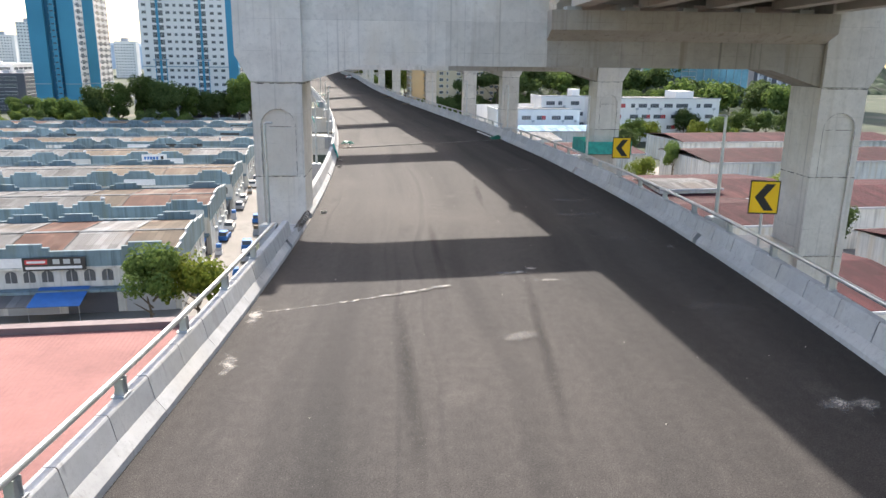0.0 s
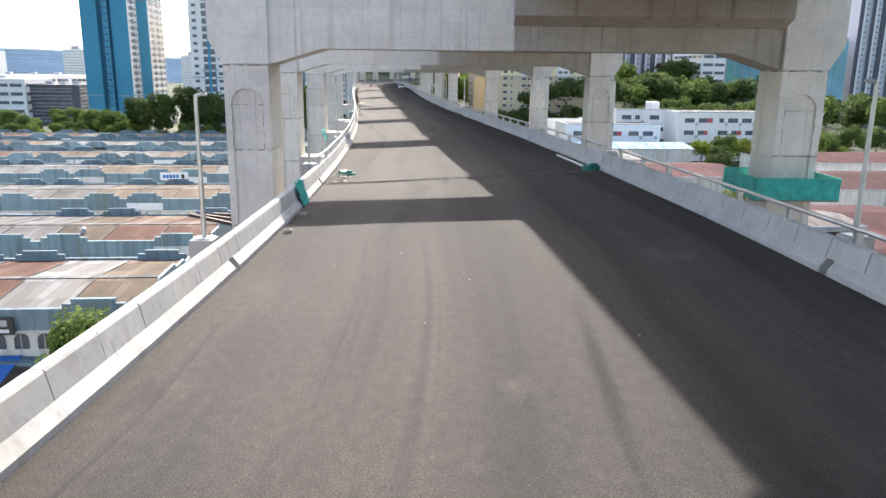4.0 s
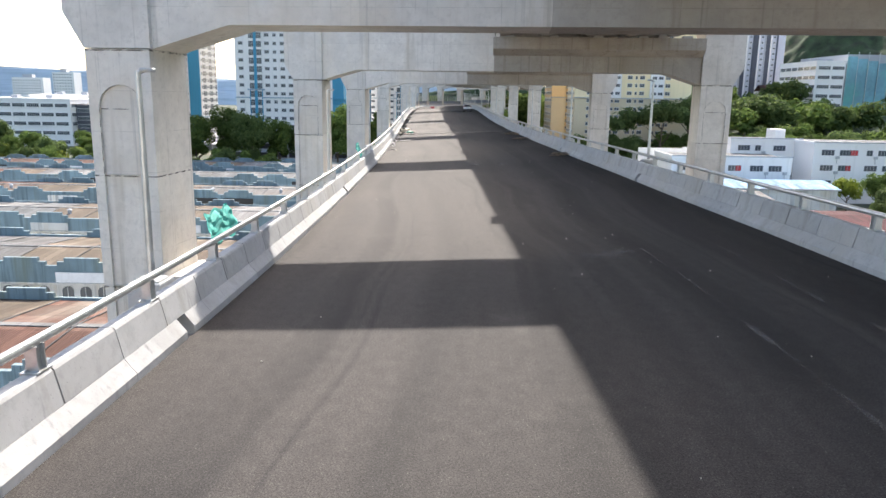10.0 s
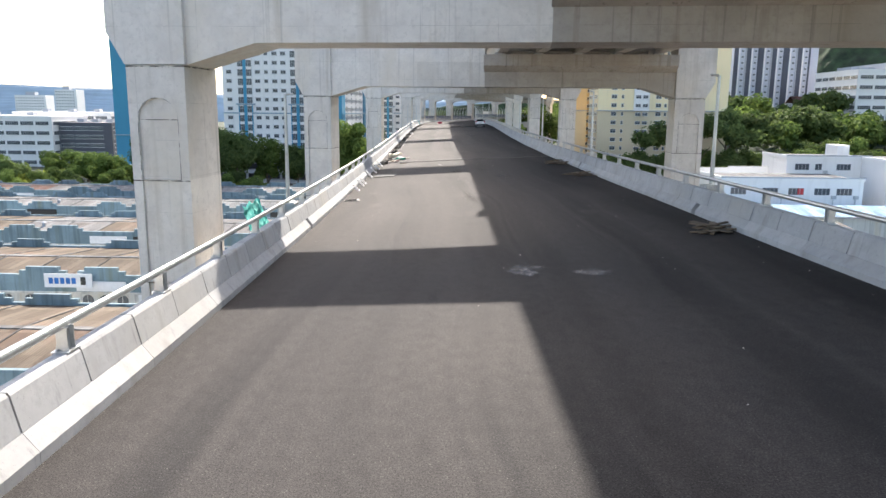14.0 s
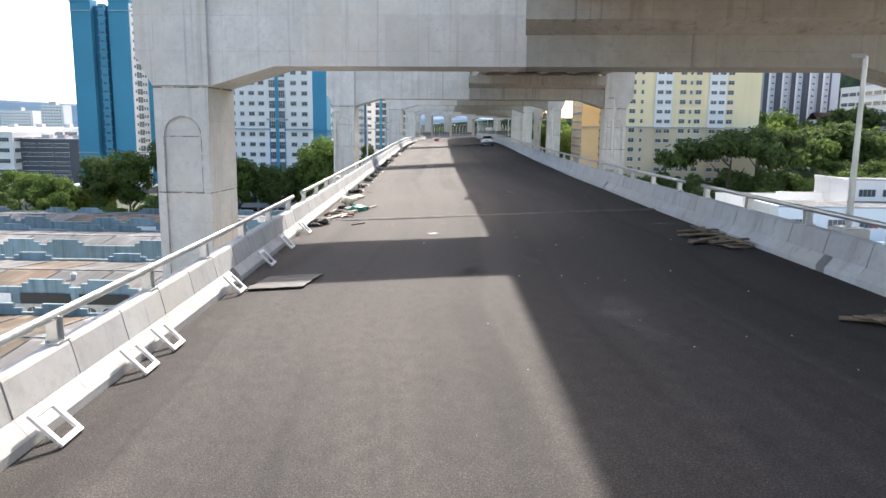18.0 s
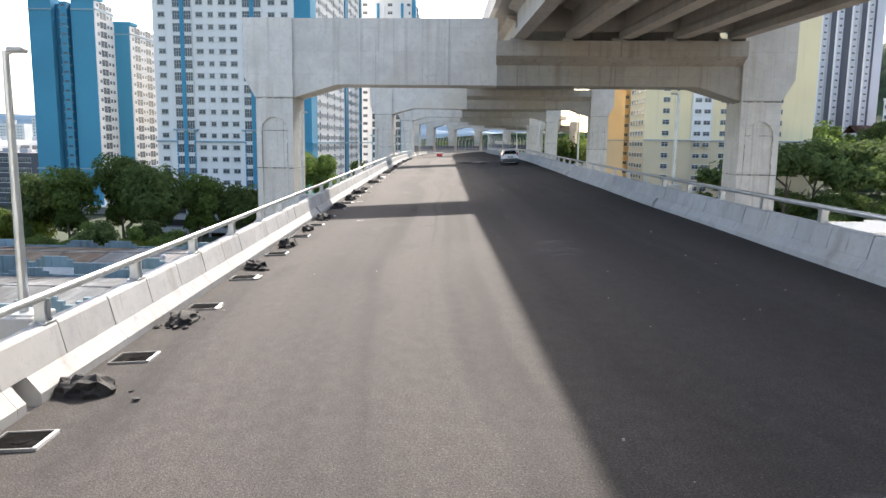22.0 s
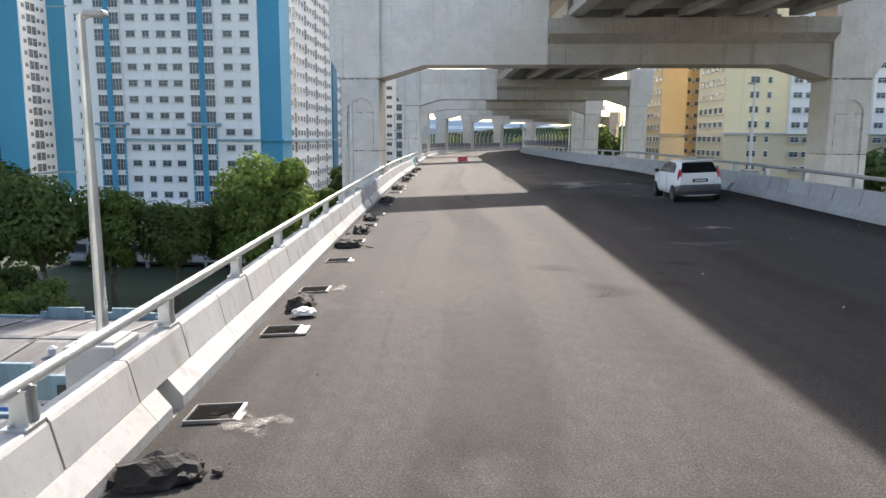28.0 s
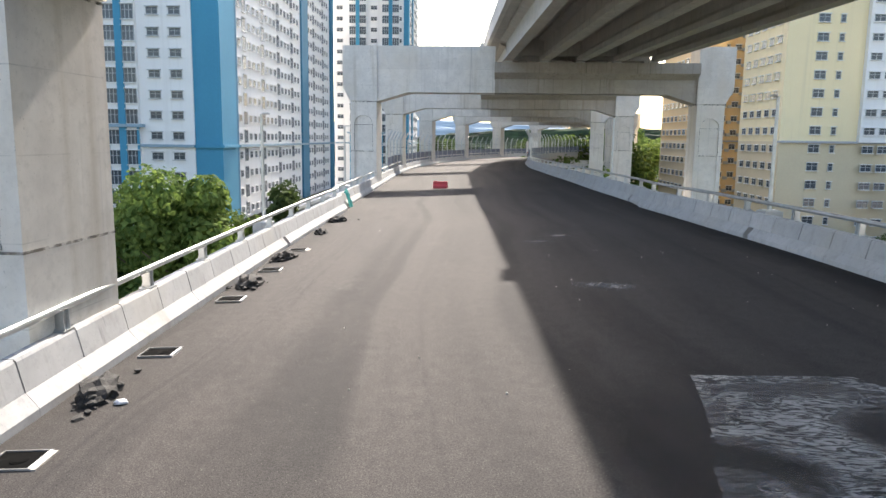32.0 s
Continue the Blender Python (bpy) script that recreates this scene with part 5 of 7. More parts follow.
th = apartment(59.6, 374.0, 5.5, 26.0, 24, "beige stair wing with narrow ledges between apartment blocks", CREAM_PAINT, TAN_PAINT, [], bays=())
slab(th, "stair_slot", DARK_PAINT, 3.2, 4.6, -0.02, 0.3, 0, 68)
for k in range(23):
    slab(th, "slot_ledge", WHITE_PAINT, 3.0, 4.4, -0.6, 0.0, k * 2.9 + 1.2, k * 2.9 + 1.5)
def striped_tower(u, v, w, floors, z, label):
    th = thing("striped_tower", UVP(u, v, z), label, "tower", "striped residential towers")
    fh = 3.1
    top = floors * fh
    slab(th, "wall", LILAC_PAINT, 0, w, 0, 20, -z, top)
    cols, x, k = [], 0.0, 0
    while x < w - 5:
        slab(th, "dark_strip", DARK_PAINT, x, x + 2.2, -0.5, 0.1, 0, top)
        slab(th, "white_strip", WHITE_PAINT, x + 2.2, x + 3.0, -0.8, 0.1, 0, top - 2)
        cols += [(x + 4.6, "s")]
        slab(th, "balcony_strip", DARK_PAINT if k % 2 else GREY_PAINT, x + 5.9, x + 6.7, -0.4, 0.1, 0, top)
        x += 6.8
        k += 1
    fast_windows(th, pose(0, 0, 0), w, 0, floors, fh, cols)
    slab(th, "roof_house", GREY_PAINT, w * 0.3, w * 0.6, 4, 14, top, top + 5)
LILAC_PAINT = mat("pale_lilac_wall_paint", (0.52, 0.53, 0.58), 0.8, vary=0.08, scale=0.08, fine=3, bump=0.05)
striped_tower(151.0, 502.0, 45.0, 34, 26.0, "tall residential tower with charcoal and white vertical strips")
striped_tower(271.0, 432.0, 62.0, 40, 10.0, "tall residential tower with charcoal strips above a building site")

# ---- offices and distant skyline ----
def office(u, v, w, d, floors, fh, body, label, turn=0.0, strips=True, roof=None, z=0.0):
    th = thing("office_building", UVP(u, v, z, turn), label, "building", "offices and factories")
    top = floors * fh
    slab(th, "wall", body, 0, w, 0, d, -6, top)
    slab(th, "roof_parapet", body, -0.2, w + 0.2, -0.2, d + 0.2, top, top + 0.9)
    slab(th, "roof", roof or PRECAST, 0.3, w - 0.3, 0.3, d - 0.3, top + 0.2, top + 0.5)
    if strips:
        fast_windows(th, pose(0, 0, 0), w, 0.2, floors, fh, [(c, "strip") for c in np.arange(4.0, w - 2.5, 6.6)])
        fast_windows(th, pose(0, d, 0, 0, 0, -90), d, 0.2, floors, fh, [(c, "strip") for c in np.arange(4.0, d - 2.5, 6.6)])
        fast_windows(th, pose(w, 0, 0, 0, 0, 90), d, 0.2, floors, fh, [(c, "strip") for c in np.arange(4.0, d - 2.5, 6.6)])
    for k in range(3):
        x = w * (0.2 + 0.27 * k)
        slab(th, "roof_plant", GREY_PAINT, x, x + 3, d * 0.3, d * 0.3 + 3, top + 0.5, top + 2.4)
    return th
office(-232.0, 400.0, 61.0, 30.0, 5, 4.15, WHITE_PAINT, "wide white office block with dark ribbon windows")
office(-171.5, 405.0, 24.0, 26.0, 5, 3.6, DARK_PAINT, "dark glazed office block with pale floor bands")
office(-214.0, 442.0, 48.0, 30.0, 6, 3.7, WHITE_PAINT, "white office wing behind the ribbon-window block")

# ---- rows of shophouses with stepped blue parapets ----
def shop_row(u_right, v, n, seed, label):
    """A terrace of n shops, front to the south, running left from u_right; each shop is a thing."""
    rnd = random.Random(seed)
    w, d, h = 6.4, 19.0, 7.6
    roofs = (ROOF_WHITE, ROOF_WHITE, ROOF_TAN, ROOF_RUST, ROOF_GREY, ROOF_GREY, ROOF_WHITE, ROOF_WHITE)
    rm = rnd.choice(roofs)
    for k in range(n):
        u = u_right - (k + 1) * w
        th = thing("shophouse", UVP(u, v), label, "shophouse", "terraced shophouses")
        slab(th, "wall", SHOP_WHITE, 0.0, w, 0.6, d, -0.1, h - 1.9)
        st = 0.42
        out = [(0, h - 2.0), (w, h - 2.0), (w, h), (w * 0.90, h), (w * 0.90, h + st), (w * 0.78, h + st), (w * 0.78, h + 2 * st), (w * 0.22, h + 2 * st), (w * 0.22, h + st), (w * 0.10, h + st), (w * 0.10, h), (0, h)]
        if k % 3 == 1:
            out = [(0, h - 2.0), (w, h - 2.0), (w, h), (0, h)]
        par = bmesh.new()
        prism(par, out, 0.0, 0.45, 'y')
        part("parapet", par, SHOP_BLUE, th)
        slab(th, "parapet_coping", SHOP_WHITE, 0.0, w, -0.06, 0.0, h - 2.05, h - 1.85)
        par2 = bmesh.new()
        prism(par2, [(p, q - 0.5) for p, q in out], d, d + 0.35, 'y')
        part("rear_parapet", par2, SHOP_BLUE, th)
        if k == 0:
            sp = bmesh.new()
            prism(sp, ((0.45, 0.0), (d, 0.0), (d, h - 0.1), (d * 0.8, h - 0.1), (d * 0.8, h + 0.3), (d * 0.62, h + 0.3), (d * 0.62, h + 0.7), (d * 0.36, h + 0.7), (d * 0.36, h + 0.3), (d * 0.16, h + 0.3), (d * 0.16, h), (0.45, h)), w, w + 0.25, 'x')
            part("side_wall", sp, SHOP_WHITE, th)
            sp = bmesh.new()
            prism(sp, ((0.0, h - 2.4), (d + 0.3, h - 2.4), (d + 0.3, h - 0.05), (d * 0.8, h - 0.05), (d * 0.8, h + 0.35), (d * 0.62, h + 0.35), (d * 0.62, h + 0.75), (d * 0.36, h + 0.75), (d * 0.36, h + 0.35), (d * 0.16, h + 0.35), (d * 0.16, h + 0.05), (0.0, h + 0.05)), w + 0.25, w + 0.34, 'x')
            part("side_parapet", sp, SHOP_BLUE, th)
            for q in range(4):
                slab(th, "side_window", PANE, w + 0.22, w + 0.28, 3.0 + q * 4, 4.2 + q * 4, 3.6, 4.9)
                slab(th, "air_conditioner", FRAME_GREY, w + 0.25, w + 0.65, 4.6 + q * 4, 5.5 + q * 4, 2.6, 3.2)
        if rnd.random() < 0.55:
            rm = rnd.choice(roofs)
        rf = bmesh.new()
        prism(rf, ((0.45, h - 0.75), (d * 0.5, h + 0.05), (d, h - 0.75), (d, h - 0.95), (d * 0.5, h - 0.15), (0.45, h - 0.95)), 0.06, w - 0.06, 'x')
        part("roof", rf, rm, th)
        slab(th, "roof_ridge", ROOF_GREY, 0.0, w, d * 0.48, d * 0.52, h - 0.05, h + 0.1)
        pw = bmesh.new()
        prism(pw, ((0.45, h - 1.7), (0.45, h - 0.66), (d * 0.5, h + 0.14), (d, h - 0.66), (d, h - 1.7)), -0.055, 0.055, 'x')
        part("party_wall", pw, ROOF_GREY, th)
        if rnd.random() < 0.2:
            bm = bmesh.new()
            cyl(bm, (w * 0.5, d * 0.3, h - 0.8), (w * 0.5, d * 0.3, h + 0.3), 0.28, 0.28, 10)
            cyl(bm, (w * 0.5, d * 0.3, h + 0.3), (w * 0.5, d * 0.3, h + 0.55), 0.42, 0.05, 10)
            part("roof_vent", bm, GREY_PAINT, th)
        slab(th, "ledge", SHOP_BLUE, 0, w, -0.9, 0.6, 2.9, 3.2)
        for x in (w * 0.2, w * 0.5, w * 0.8):
            ar = bmesh.new()
            arc = [(x - 0.6, 3.9)] + [(x - 0.6 * math.cos(math.pi * j / 8), 4.75 + 0.5 * math.sin(math.pi * j / 8)) for j in range(9)] + [(x + 0.6, 3.9)]
            prism(ar, arc, 0.52, 0.62, 'y')
            win = part("arched_window", ar, PANE, th)
            slab(win, "glazing_bar", FRAME_GREY, x - 0.04, x + 0.04, 0.48, 0.53, 3.9, 5.2)
        slab(th, "shopfront", DARK_PAINT if rnd.random() < 0.6 else GREY_PAINT, 0.5, w - 0.5, 0.5, 0.62, 0.0, 2.7)
        r = rnd.random()
        if r < 0.3:
            slab(th, "sign_board", rnd.choice((WHITE_PLASTIC, BLACK_SIGN, SHOP_WHITE)), 0.5, w - 0.5, -0.2, -0.08, h - 1.75, h - 0.65)
        elif r < 0.45:
            sb = slab(th, "sign_board", WHITE_PLASTIC, 0.8, w - 0.8, -0.2, -0.08, h - 2.9, h - 2.1)
            slab(sb, "lettering_bar", BLUE_AWNING, 1.2, w - 1.6, -0.22, -0.2, h - 2.65, h - 2.35)
        if rnd.random() < 0.4:
            aw = bmesh.new()
            prism(aw, ((-3.6, 2.3), (0.5, 3.0), (0.5, 3.08), (-3.6, 2.38)), 0.3, w - 0.3, 'x')
            part("awning", aw, rnd.choice((BLUE_AWNING, ROOF_WHITE, ROOF_GREY)), th)
SHOP_LABEL = "two-storey shophouse with a stepped blue-grey parapet and sheet-metal roof"
for k, v in enumerate((84.0, 109.0, 138.0, 166.5, 194.0, 221.0, 246.0)):
    shop_row(-17.0, v, 16 + k, 100 + k, SHOP_LABEL)
def big_awning():
    th = thing("blue_awning", UVP(-32.0, 80.4), "bright blue cloth awning over a shop front", "awning")
    bm = bmesh.new()
    prism(bm, ((-0.4, 2.4), (4.0, 3.3), (4.0, 3.36), (-0.4, 2.46)), 0, 5.4, 'x')
    part("cloth", bm, BLUE_AWNING, th)
    for x in (0.1, 5.3):
        bm = bmesh.new()
        cyl(bm, (x, -0.3, 0), (x, -0.3, 2.42), 0.04, n=6)
        part("post", bm, GALV, th)
big_awning()
def parts_sign():
    th = thing("shop_sign", UVP(-33.2, 83.75, 5.5), "black shop sign with white lettering bars and a red panel", "sign")
    slab(th, "board", BLACK_SIGN, 0, 6.6, -0.14, -0.02, 0, 1.5)
    slab(th, "red_panel", RED_PLASTIC, 0.3, 2.6, -0.17, -0.14, 0.75, 1.3)
    slab(th, "lettering_bar", WHITE_PLASTIC, 0.5, 2.4, -0.2, -0.17, 0.9, 1.15)
    slab(th, "lettering_bar", WHITE_PLASTIC, 0.3, 6.2, -0.17, -0.14, 0.2, 0.5)
    for x in (3.2, 4.3, 5.4):
        slab(th, "picture_block", FRAME_GREY, x, x + 0.7, -0.17, -0.14, 0.75, 1.3)
parts_sign()
# parked vans, cars and crates along the street
def street_clutter():
    rnd = random.Random(63)
    paints = (WHITE_PAINT, GREY_PAINT, DARK_PAINT, RED_PLASTIC, BLUE_AWNING, FRAME_GREY)
    for k in range(34):
        side = k % 2
        u = (-16.0 if side else -11.6) + rnd.uniform(-0.4, 0.4)
        v = 88 + k * 4.2 + rnd.uniform(-1, 1)
        if k % 3 == 2:
            th = thing("crate_stack", UVP(u, v, 0.06, rnd.uniform(-10, 10)), "stack of goods and crates on the street kerb", "crates", "goods along the street")
            for q in range(3):
                slab(th, "crate", rnd.choice((TIMBER, BLUE_AWNING, WHITE_PLASTIC, GREY_PAINT)), -0.5 + 0.1 * q, 0.5 - 0.05 * q, -0.5, 0.5, q * 0.55, q * 0.55 + 0.52)
        else:
            th = thing("parked_car", UVP(u, v, 0.06, rnd.uniform(-4, 4)), "parked car in the street beside the shophouses", "car", "cars in the street")
            pm = rnd.choice(paints)
            bm = bmesh.new()
            prism(bm, ((-2.05, 0.3), (2.05, 0.3), (2.1, 0.7), (1.2, 0.9), (-2.0, 0.95)), -0.82, 0.82, 'x')
            part("body", bm, pm, th)
            bm = bmesh.new()
            prism(bm, ((-1.8, 0.93), (1.1, 0.88), (0.5, 1.42), (-1.5, 1.45)), -0.70, 0.70, 'x')
            part("cabin", bm, PANE, th)
            slab(th, "roof", pm, -0.66, 0.66, -1.4, 0.45, 1.44, 1.5)
            for x in (-0.74, 0.74):
                for y in (-1.3, 1.3):
                    bm = bmesh.new()
                    cyl(bm, (x - 0.1, y, 0.3), (x + 0.1, y, 0.3), 0.3, n=12)
                    part("wheel", bm, RUBBER, th)
street_clutter()

# a blank white sign with blue letters blocks on one shophouse
def shop_sign():
    x, y = XY(-36.2, 165.8)
    th = thing("shop_sign", pose(x, y, 6.4, 0, 0, 13), "white shop sign with dark blue lettering blocks on a parapet", "sign")
    slab(th, "board", WHITE_PLASTIC, -2.6, 2.6, -0.08, 0.0, 0.0, 1.5)
    for k in range(5):
        slab(th, "letter_block", BLUE_AWNING, -2.1 + k * 0.62, -1.65 + k * 0.62, -0.11, -0.08, 0.4, 1.05)
    slab(th, "letter_block", BLACK_SIGN, 1.35, 1.9, -0.11, -0.08, 0.3, 1.15)
shop_sign()

# ---- salmon roof by the start ----
def shed(u0, u1, v0, v1, h, roof, label, wall=SHOP_WHITE, rise=1.2, name="shed"):
    th = thing(name, UVP(u0, v0), label, "shed", "low sheds and houses")
    w, d = u1 - u0, v1 - v0
    slab(th, "wall", wall, 0.4, w - 0.4, 0.4, d - 0.4, -0.2, h - 0.15)
    bm = bmesh.new()
    prism(bm, ((0, h), (d / 2, h + rise), (d, h), (d, h - 0.18), (d / 2, h + rise - 0.18), (0, h - 0.18)), 0, w, 'x')
    part("roof", bm, roof, th)
    slab(th, "gutter", GREY_PAINT, -0.1, w + 0.1, -0.25, 0.0, h - 0.35, h - 0.05)
    slab(th, "gutter", GREY_PAINT, -0.1, w + 0.1, d, d + 0.25, h - 0.35, h - 0.05)
    return th
pink = shed(-75.0, -10.5, 6.0, 57.0, 8.2, ROOF_SALMON, "large low shed with a salmon pink ribbed roof", rise=0.8)
slab(pink, "far_parapet", TAN_GREY, -0.1, 64.6, 50.2, 51.3, 7.6, 8.75)
slab(pink, "flashing", TAN_GREY, 0, 64.5, 33.9, 34.05, 8.62, 8.72)
def factory(u, v, w, d, floors, fh, label, z):
    th = thing("factory", UVP(u, v, z), label, "factory", "white factories")
    top = floors * fh
    slab(th, "wall", WHITE_PAINT, 0, w, 0, d, -z - 0.2, top)
    slab(th, "roof_parapet", WHITE_PAINT, -0.2, w + 0.2, -0.2, 0.15, top, top + 0.8)
    slab(th, "roof_parapet", WHITE_PAINT, -0.2, 0.15, 0.15, d, top, top + 0.8)
    slab(th, "roof", ROOF_GREY, 0.15, w, 0.15, d, top + 0.02, top + 0.3)
    slab(th, "roof_edge", GREY_PAINT, -0.25, w + 0.25, -0.3, -0.2, top + 0.55, top + 0.85)
    if floors > 2:
        slab(th, "stair_house", WHITE_PAINT, w * 0.7, w * 0.85, d * 0.3, d * 0.7, top + 0.3, top + 3.0)
    rnd = random.Random(int(u))
    for f in range(floors):
        x = 2.0
        while x < w - 4:
            k = rnd.choice((3.2, 3.2, 1.5, 4.6))
            win = slab(th, "window", PANE, x, x + k, -0.04, 0.02, f * fh + 1.3, f * fh + 2.7)
            n = int(k / 0.75)
            for q in range(n + 1):
                slab(win, "mullion", FRAME_GREY, x + k * q / n - 0.04, x + k * q / n + 0.04, -0.08, -0.03, f * fh + 1.3, f * fh + 2.7)
            if rnd.random() < 0.2:
                slab(win, "red_blind", RED_PLASTIC, x + k * 0.6, x + k, -0.06, -0.045, f * fh + 1.35, f * fh + 2.65)
            if rnd.random() < 0.5:
                slab(th, "air_conditioner", FRAME_GREY, x + k + 0.4, x + k + 1.3, -0.45, 0.0, f * fh + 0.5, f * fh + 1.2)
                slab(th, "drain_pipe", FRAME_GREY, x + k + 0.8, x + k + 0.9, -0.12, 0.0, f * fh - 0.8, f * fh + 0.5)
            x += k + rnd.choice((1.4, 2.2, 3.4))
# right side: red roofs, white factories
shed(26.0, 62.0, 58.0, 84.0, 6.0, ROOF_RED, "low house with a maroon ribbed roof")
shed(30.0, 70.0, 92.0, 112.0, 6.5, ROOF_RED, "long low building with a maroon roof")
shed(24.0, 44.0, 36.0, 54.0, 5.5, ROOF_RUST, "small low house with a weathered red roof")
shed(48.0, 90.0, 30.0, 52.0, 6.0, ROOF_RED, "low terrace with a dull maroon roof")
shed(75.0, 120.0, 66.0, 90.0, 6.0, ROOF_RED, "low school-like block with a maroon roof")
shed(34.0, 50.0, 60.0, 74.0, 6.6, ROOF_WHITE, "low house with a pale sheet roof")
shed(80.0, 130.0, 100.0, 125.0, 7.0, ROOF_RED, "low long building with a maroon roof")
shed(46.0, 86.0, 114.0, 140.0, 6.0, ROOF_RED, "low hall with a dull maroon roof beside the viaduct")
shed(58.0, 70.0, 117.0, 128.0, 7.3, ROOF_WHITE, "low house with a pale sheet roof behind a maroon one", rise=0.5)
factory(60.0, 246.0, 29.5, 16.0, 2, 4.2, "white two-storey factory with dark strip windows and air conditioners", 3.0)
factory(80.5, 263.0, 19.0, 14.0, 3, 3.9, "taller white factory block with strip windows and a flat roof", 3.4)
factory(97.6, 252.0, 48.0, 22.0, 3, 3.9, "large white factory building with strip windows", 3.2)
yard_wall = thing("yard_wall", UVP(58.0, 272.0), "plain white rendered yard wall in front of trees", "wall")
slab(yard_wall, "panel", WHITE_PAINT, 0, 12.5, 0, 0.3, -0.2, 12.1)
slab(yard_wall, "panel", WHITE_PAINT, 12.5, 22.0, 0, 0.3, -0.2, 12.45)
slab(yard_wall, "coping", SHOP_WHITE, -0.1, 12.4, -0.08, 0.38, 12.1, 12.22)
slab(yard_wall, "coping", SHOP_WHITE, 12.4, 22.1, -0.08, 0.38, 12.45, 12.57)
office(178.5, 425.0, 14.0, 40.0, 10, 4.4, WHITE_PAINT, "white office block beside a netted building site")
def netted_podium():
    th = thing("netted_podium", UVP(193.0, 425.0), "tower podium under construction wrapped in blue-green net", "building site")
    slab(th, "core", GREY_PAINT, 0.5, 70, 1.5, 50, 0, 48)
    for k in range(14):
        y = (0.0, 0.4, 0.2)[k % 3]
        slab(th, "net_sheet", NET_BLUE, k * 5.0, k * 5.0 + 4.85, y, y + 0.3, 11.5 + (k * 7) % 3, 47 - (k * 5) % 4)
    for k in range(15):
        slab(th, "scaffold_pole", GALV, k * 5.0 - 0.1, k * 5.0 + 0.05, -0.25, -0.05, 0, 49)
    for k in range(12):
        slab(th, "floor_slab", PRECAST, 25, 34, -0.6, 1.4, 10 + k * 3.1, 10.5 + k * 3.1)
    for k in range(5):
        slab(th, "site_deck", PRECAST, -1, 71, -2.5, 1.4, 1 + k * 2.6, 1.4 + k * 2.6)
netted_podium()
shed(44.0, 94.0, 230.0, 246.0, 6.2, ROOF_BLUE, "low workshop with a light blue sheet roof")
shed(86.0, 150.0, 150.0, 176.0, 7.0, ROOF_RED, "long hall with a maroon ribbed roof")
shed(100.0, 170.0, 190.0, 215.0, 7.0, ROOF_RED, "broad hall with a maroon roof among trees")
shed(30.0, 80.0, 170.0, 195.0, 6.5, ROOF_RED, "low building with a maroon roof by the viaduct")
shed(34.0, 70.0, 205.0, 228.0, 6.0, ROOF_WHITE, "low workshop with a pale sheet roof")

# ---- trees by their places ----
for u, v, k, s in ((-58, 292, 7, 1.7), (-66, 296, 6, 1.8), (-50, 296, 6, 1.5), (-74, 290, 6, 1.6), (-43, 300, 7, 1.35), (-84, 296, 7, 1.5), (-27, 296, 6, 1.9), (-32, 301, 6, 1.7), (-23, 303, 6, 1.5), (-20, 306, 4, 1.7), (-37, 306, 7, 1.3),
                   (-92, 288, 0, 1.2), (-99, 294, 2, 1.15), (-106, 284, 3, 1.1), (-113, 298, 2, 1.2), (-120, 288, 1, 1.05), (-128, 296, 2, 1.15), (-136, 286, 0, 1.0), (-146, 298, 4, 1.1), (-88, 280, 3, 0.9), (-78, 281, 4, 1.0), (-98, 278, 4, 0.8),
                   (40, 82, 3, 0.95), (36, 92, 3, 1.0), (78, 98, 1, 0.8), (74, 158, 3, 0.9), (86, 168, 0, 0.9), (92, 131, 3, 1.0), (104, 143, 3, 1.0), (88, 200, 1, 0.9), (40, 424, 0, 2.7), (47, 414, 2, 2.4), (35, 410, 5, 2.2),
                   (-18.0, 76, 0, 0.95), (-13.6, 77.5, 3, 1.05), (24, 88, 3, 0.9), (33, 60, 0, 0.7)):
    tree(u, v, k, s, turn=37.0 * k + u)
grove(-160, -45, 268, 284, 46, (0, 3, 1, 2), 0.6, 0.95)
grove(-170, -80, 284, 306, 28, (0, 3, 2), 0.85, 1.25)
grove(-210, -150, 240, 340, 26, (4, 0, 1, 4), 0.8, 1.5)
grove(28, 60, 308, 342, 32, (1, 1, 0), 0.75, 1.15)
grove(60, 120, 300, 340, 40, (0, 1, 1, 0), 0.9, 1.35)
grove(105, 160, 290, 345, 26, (0, 1, 3), 1.1, 1.7)
grove(15, 26, 330, 420, 16, (0, 2, 0), 1.5, 2.1)
grove(100, 150, 216, 240, 8, (3, 0, 3), 0.8, 1.1)
grove(100, 175, 228, 284, 16, (0, 3, 1), 0.9, 1.4)
grove(22, 40, 232, 275, 10, (3, 0, 2), 0.9, 1.3)
grove(-24, 50, 520, 600, 14, (0, 1, 2), 1.8, 2.6)
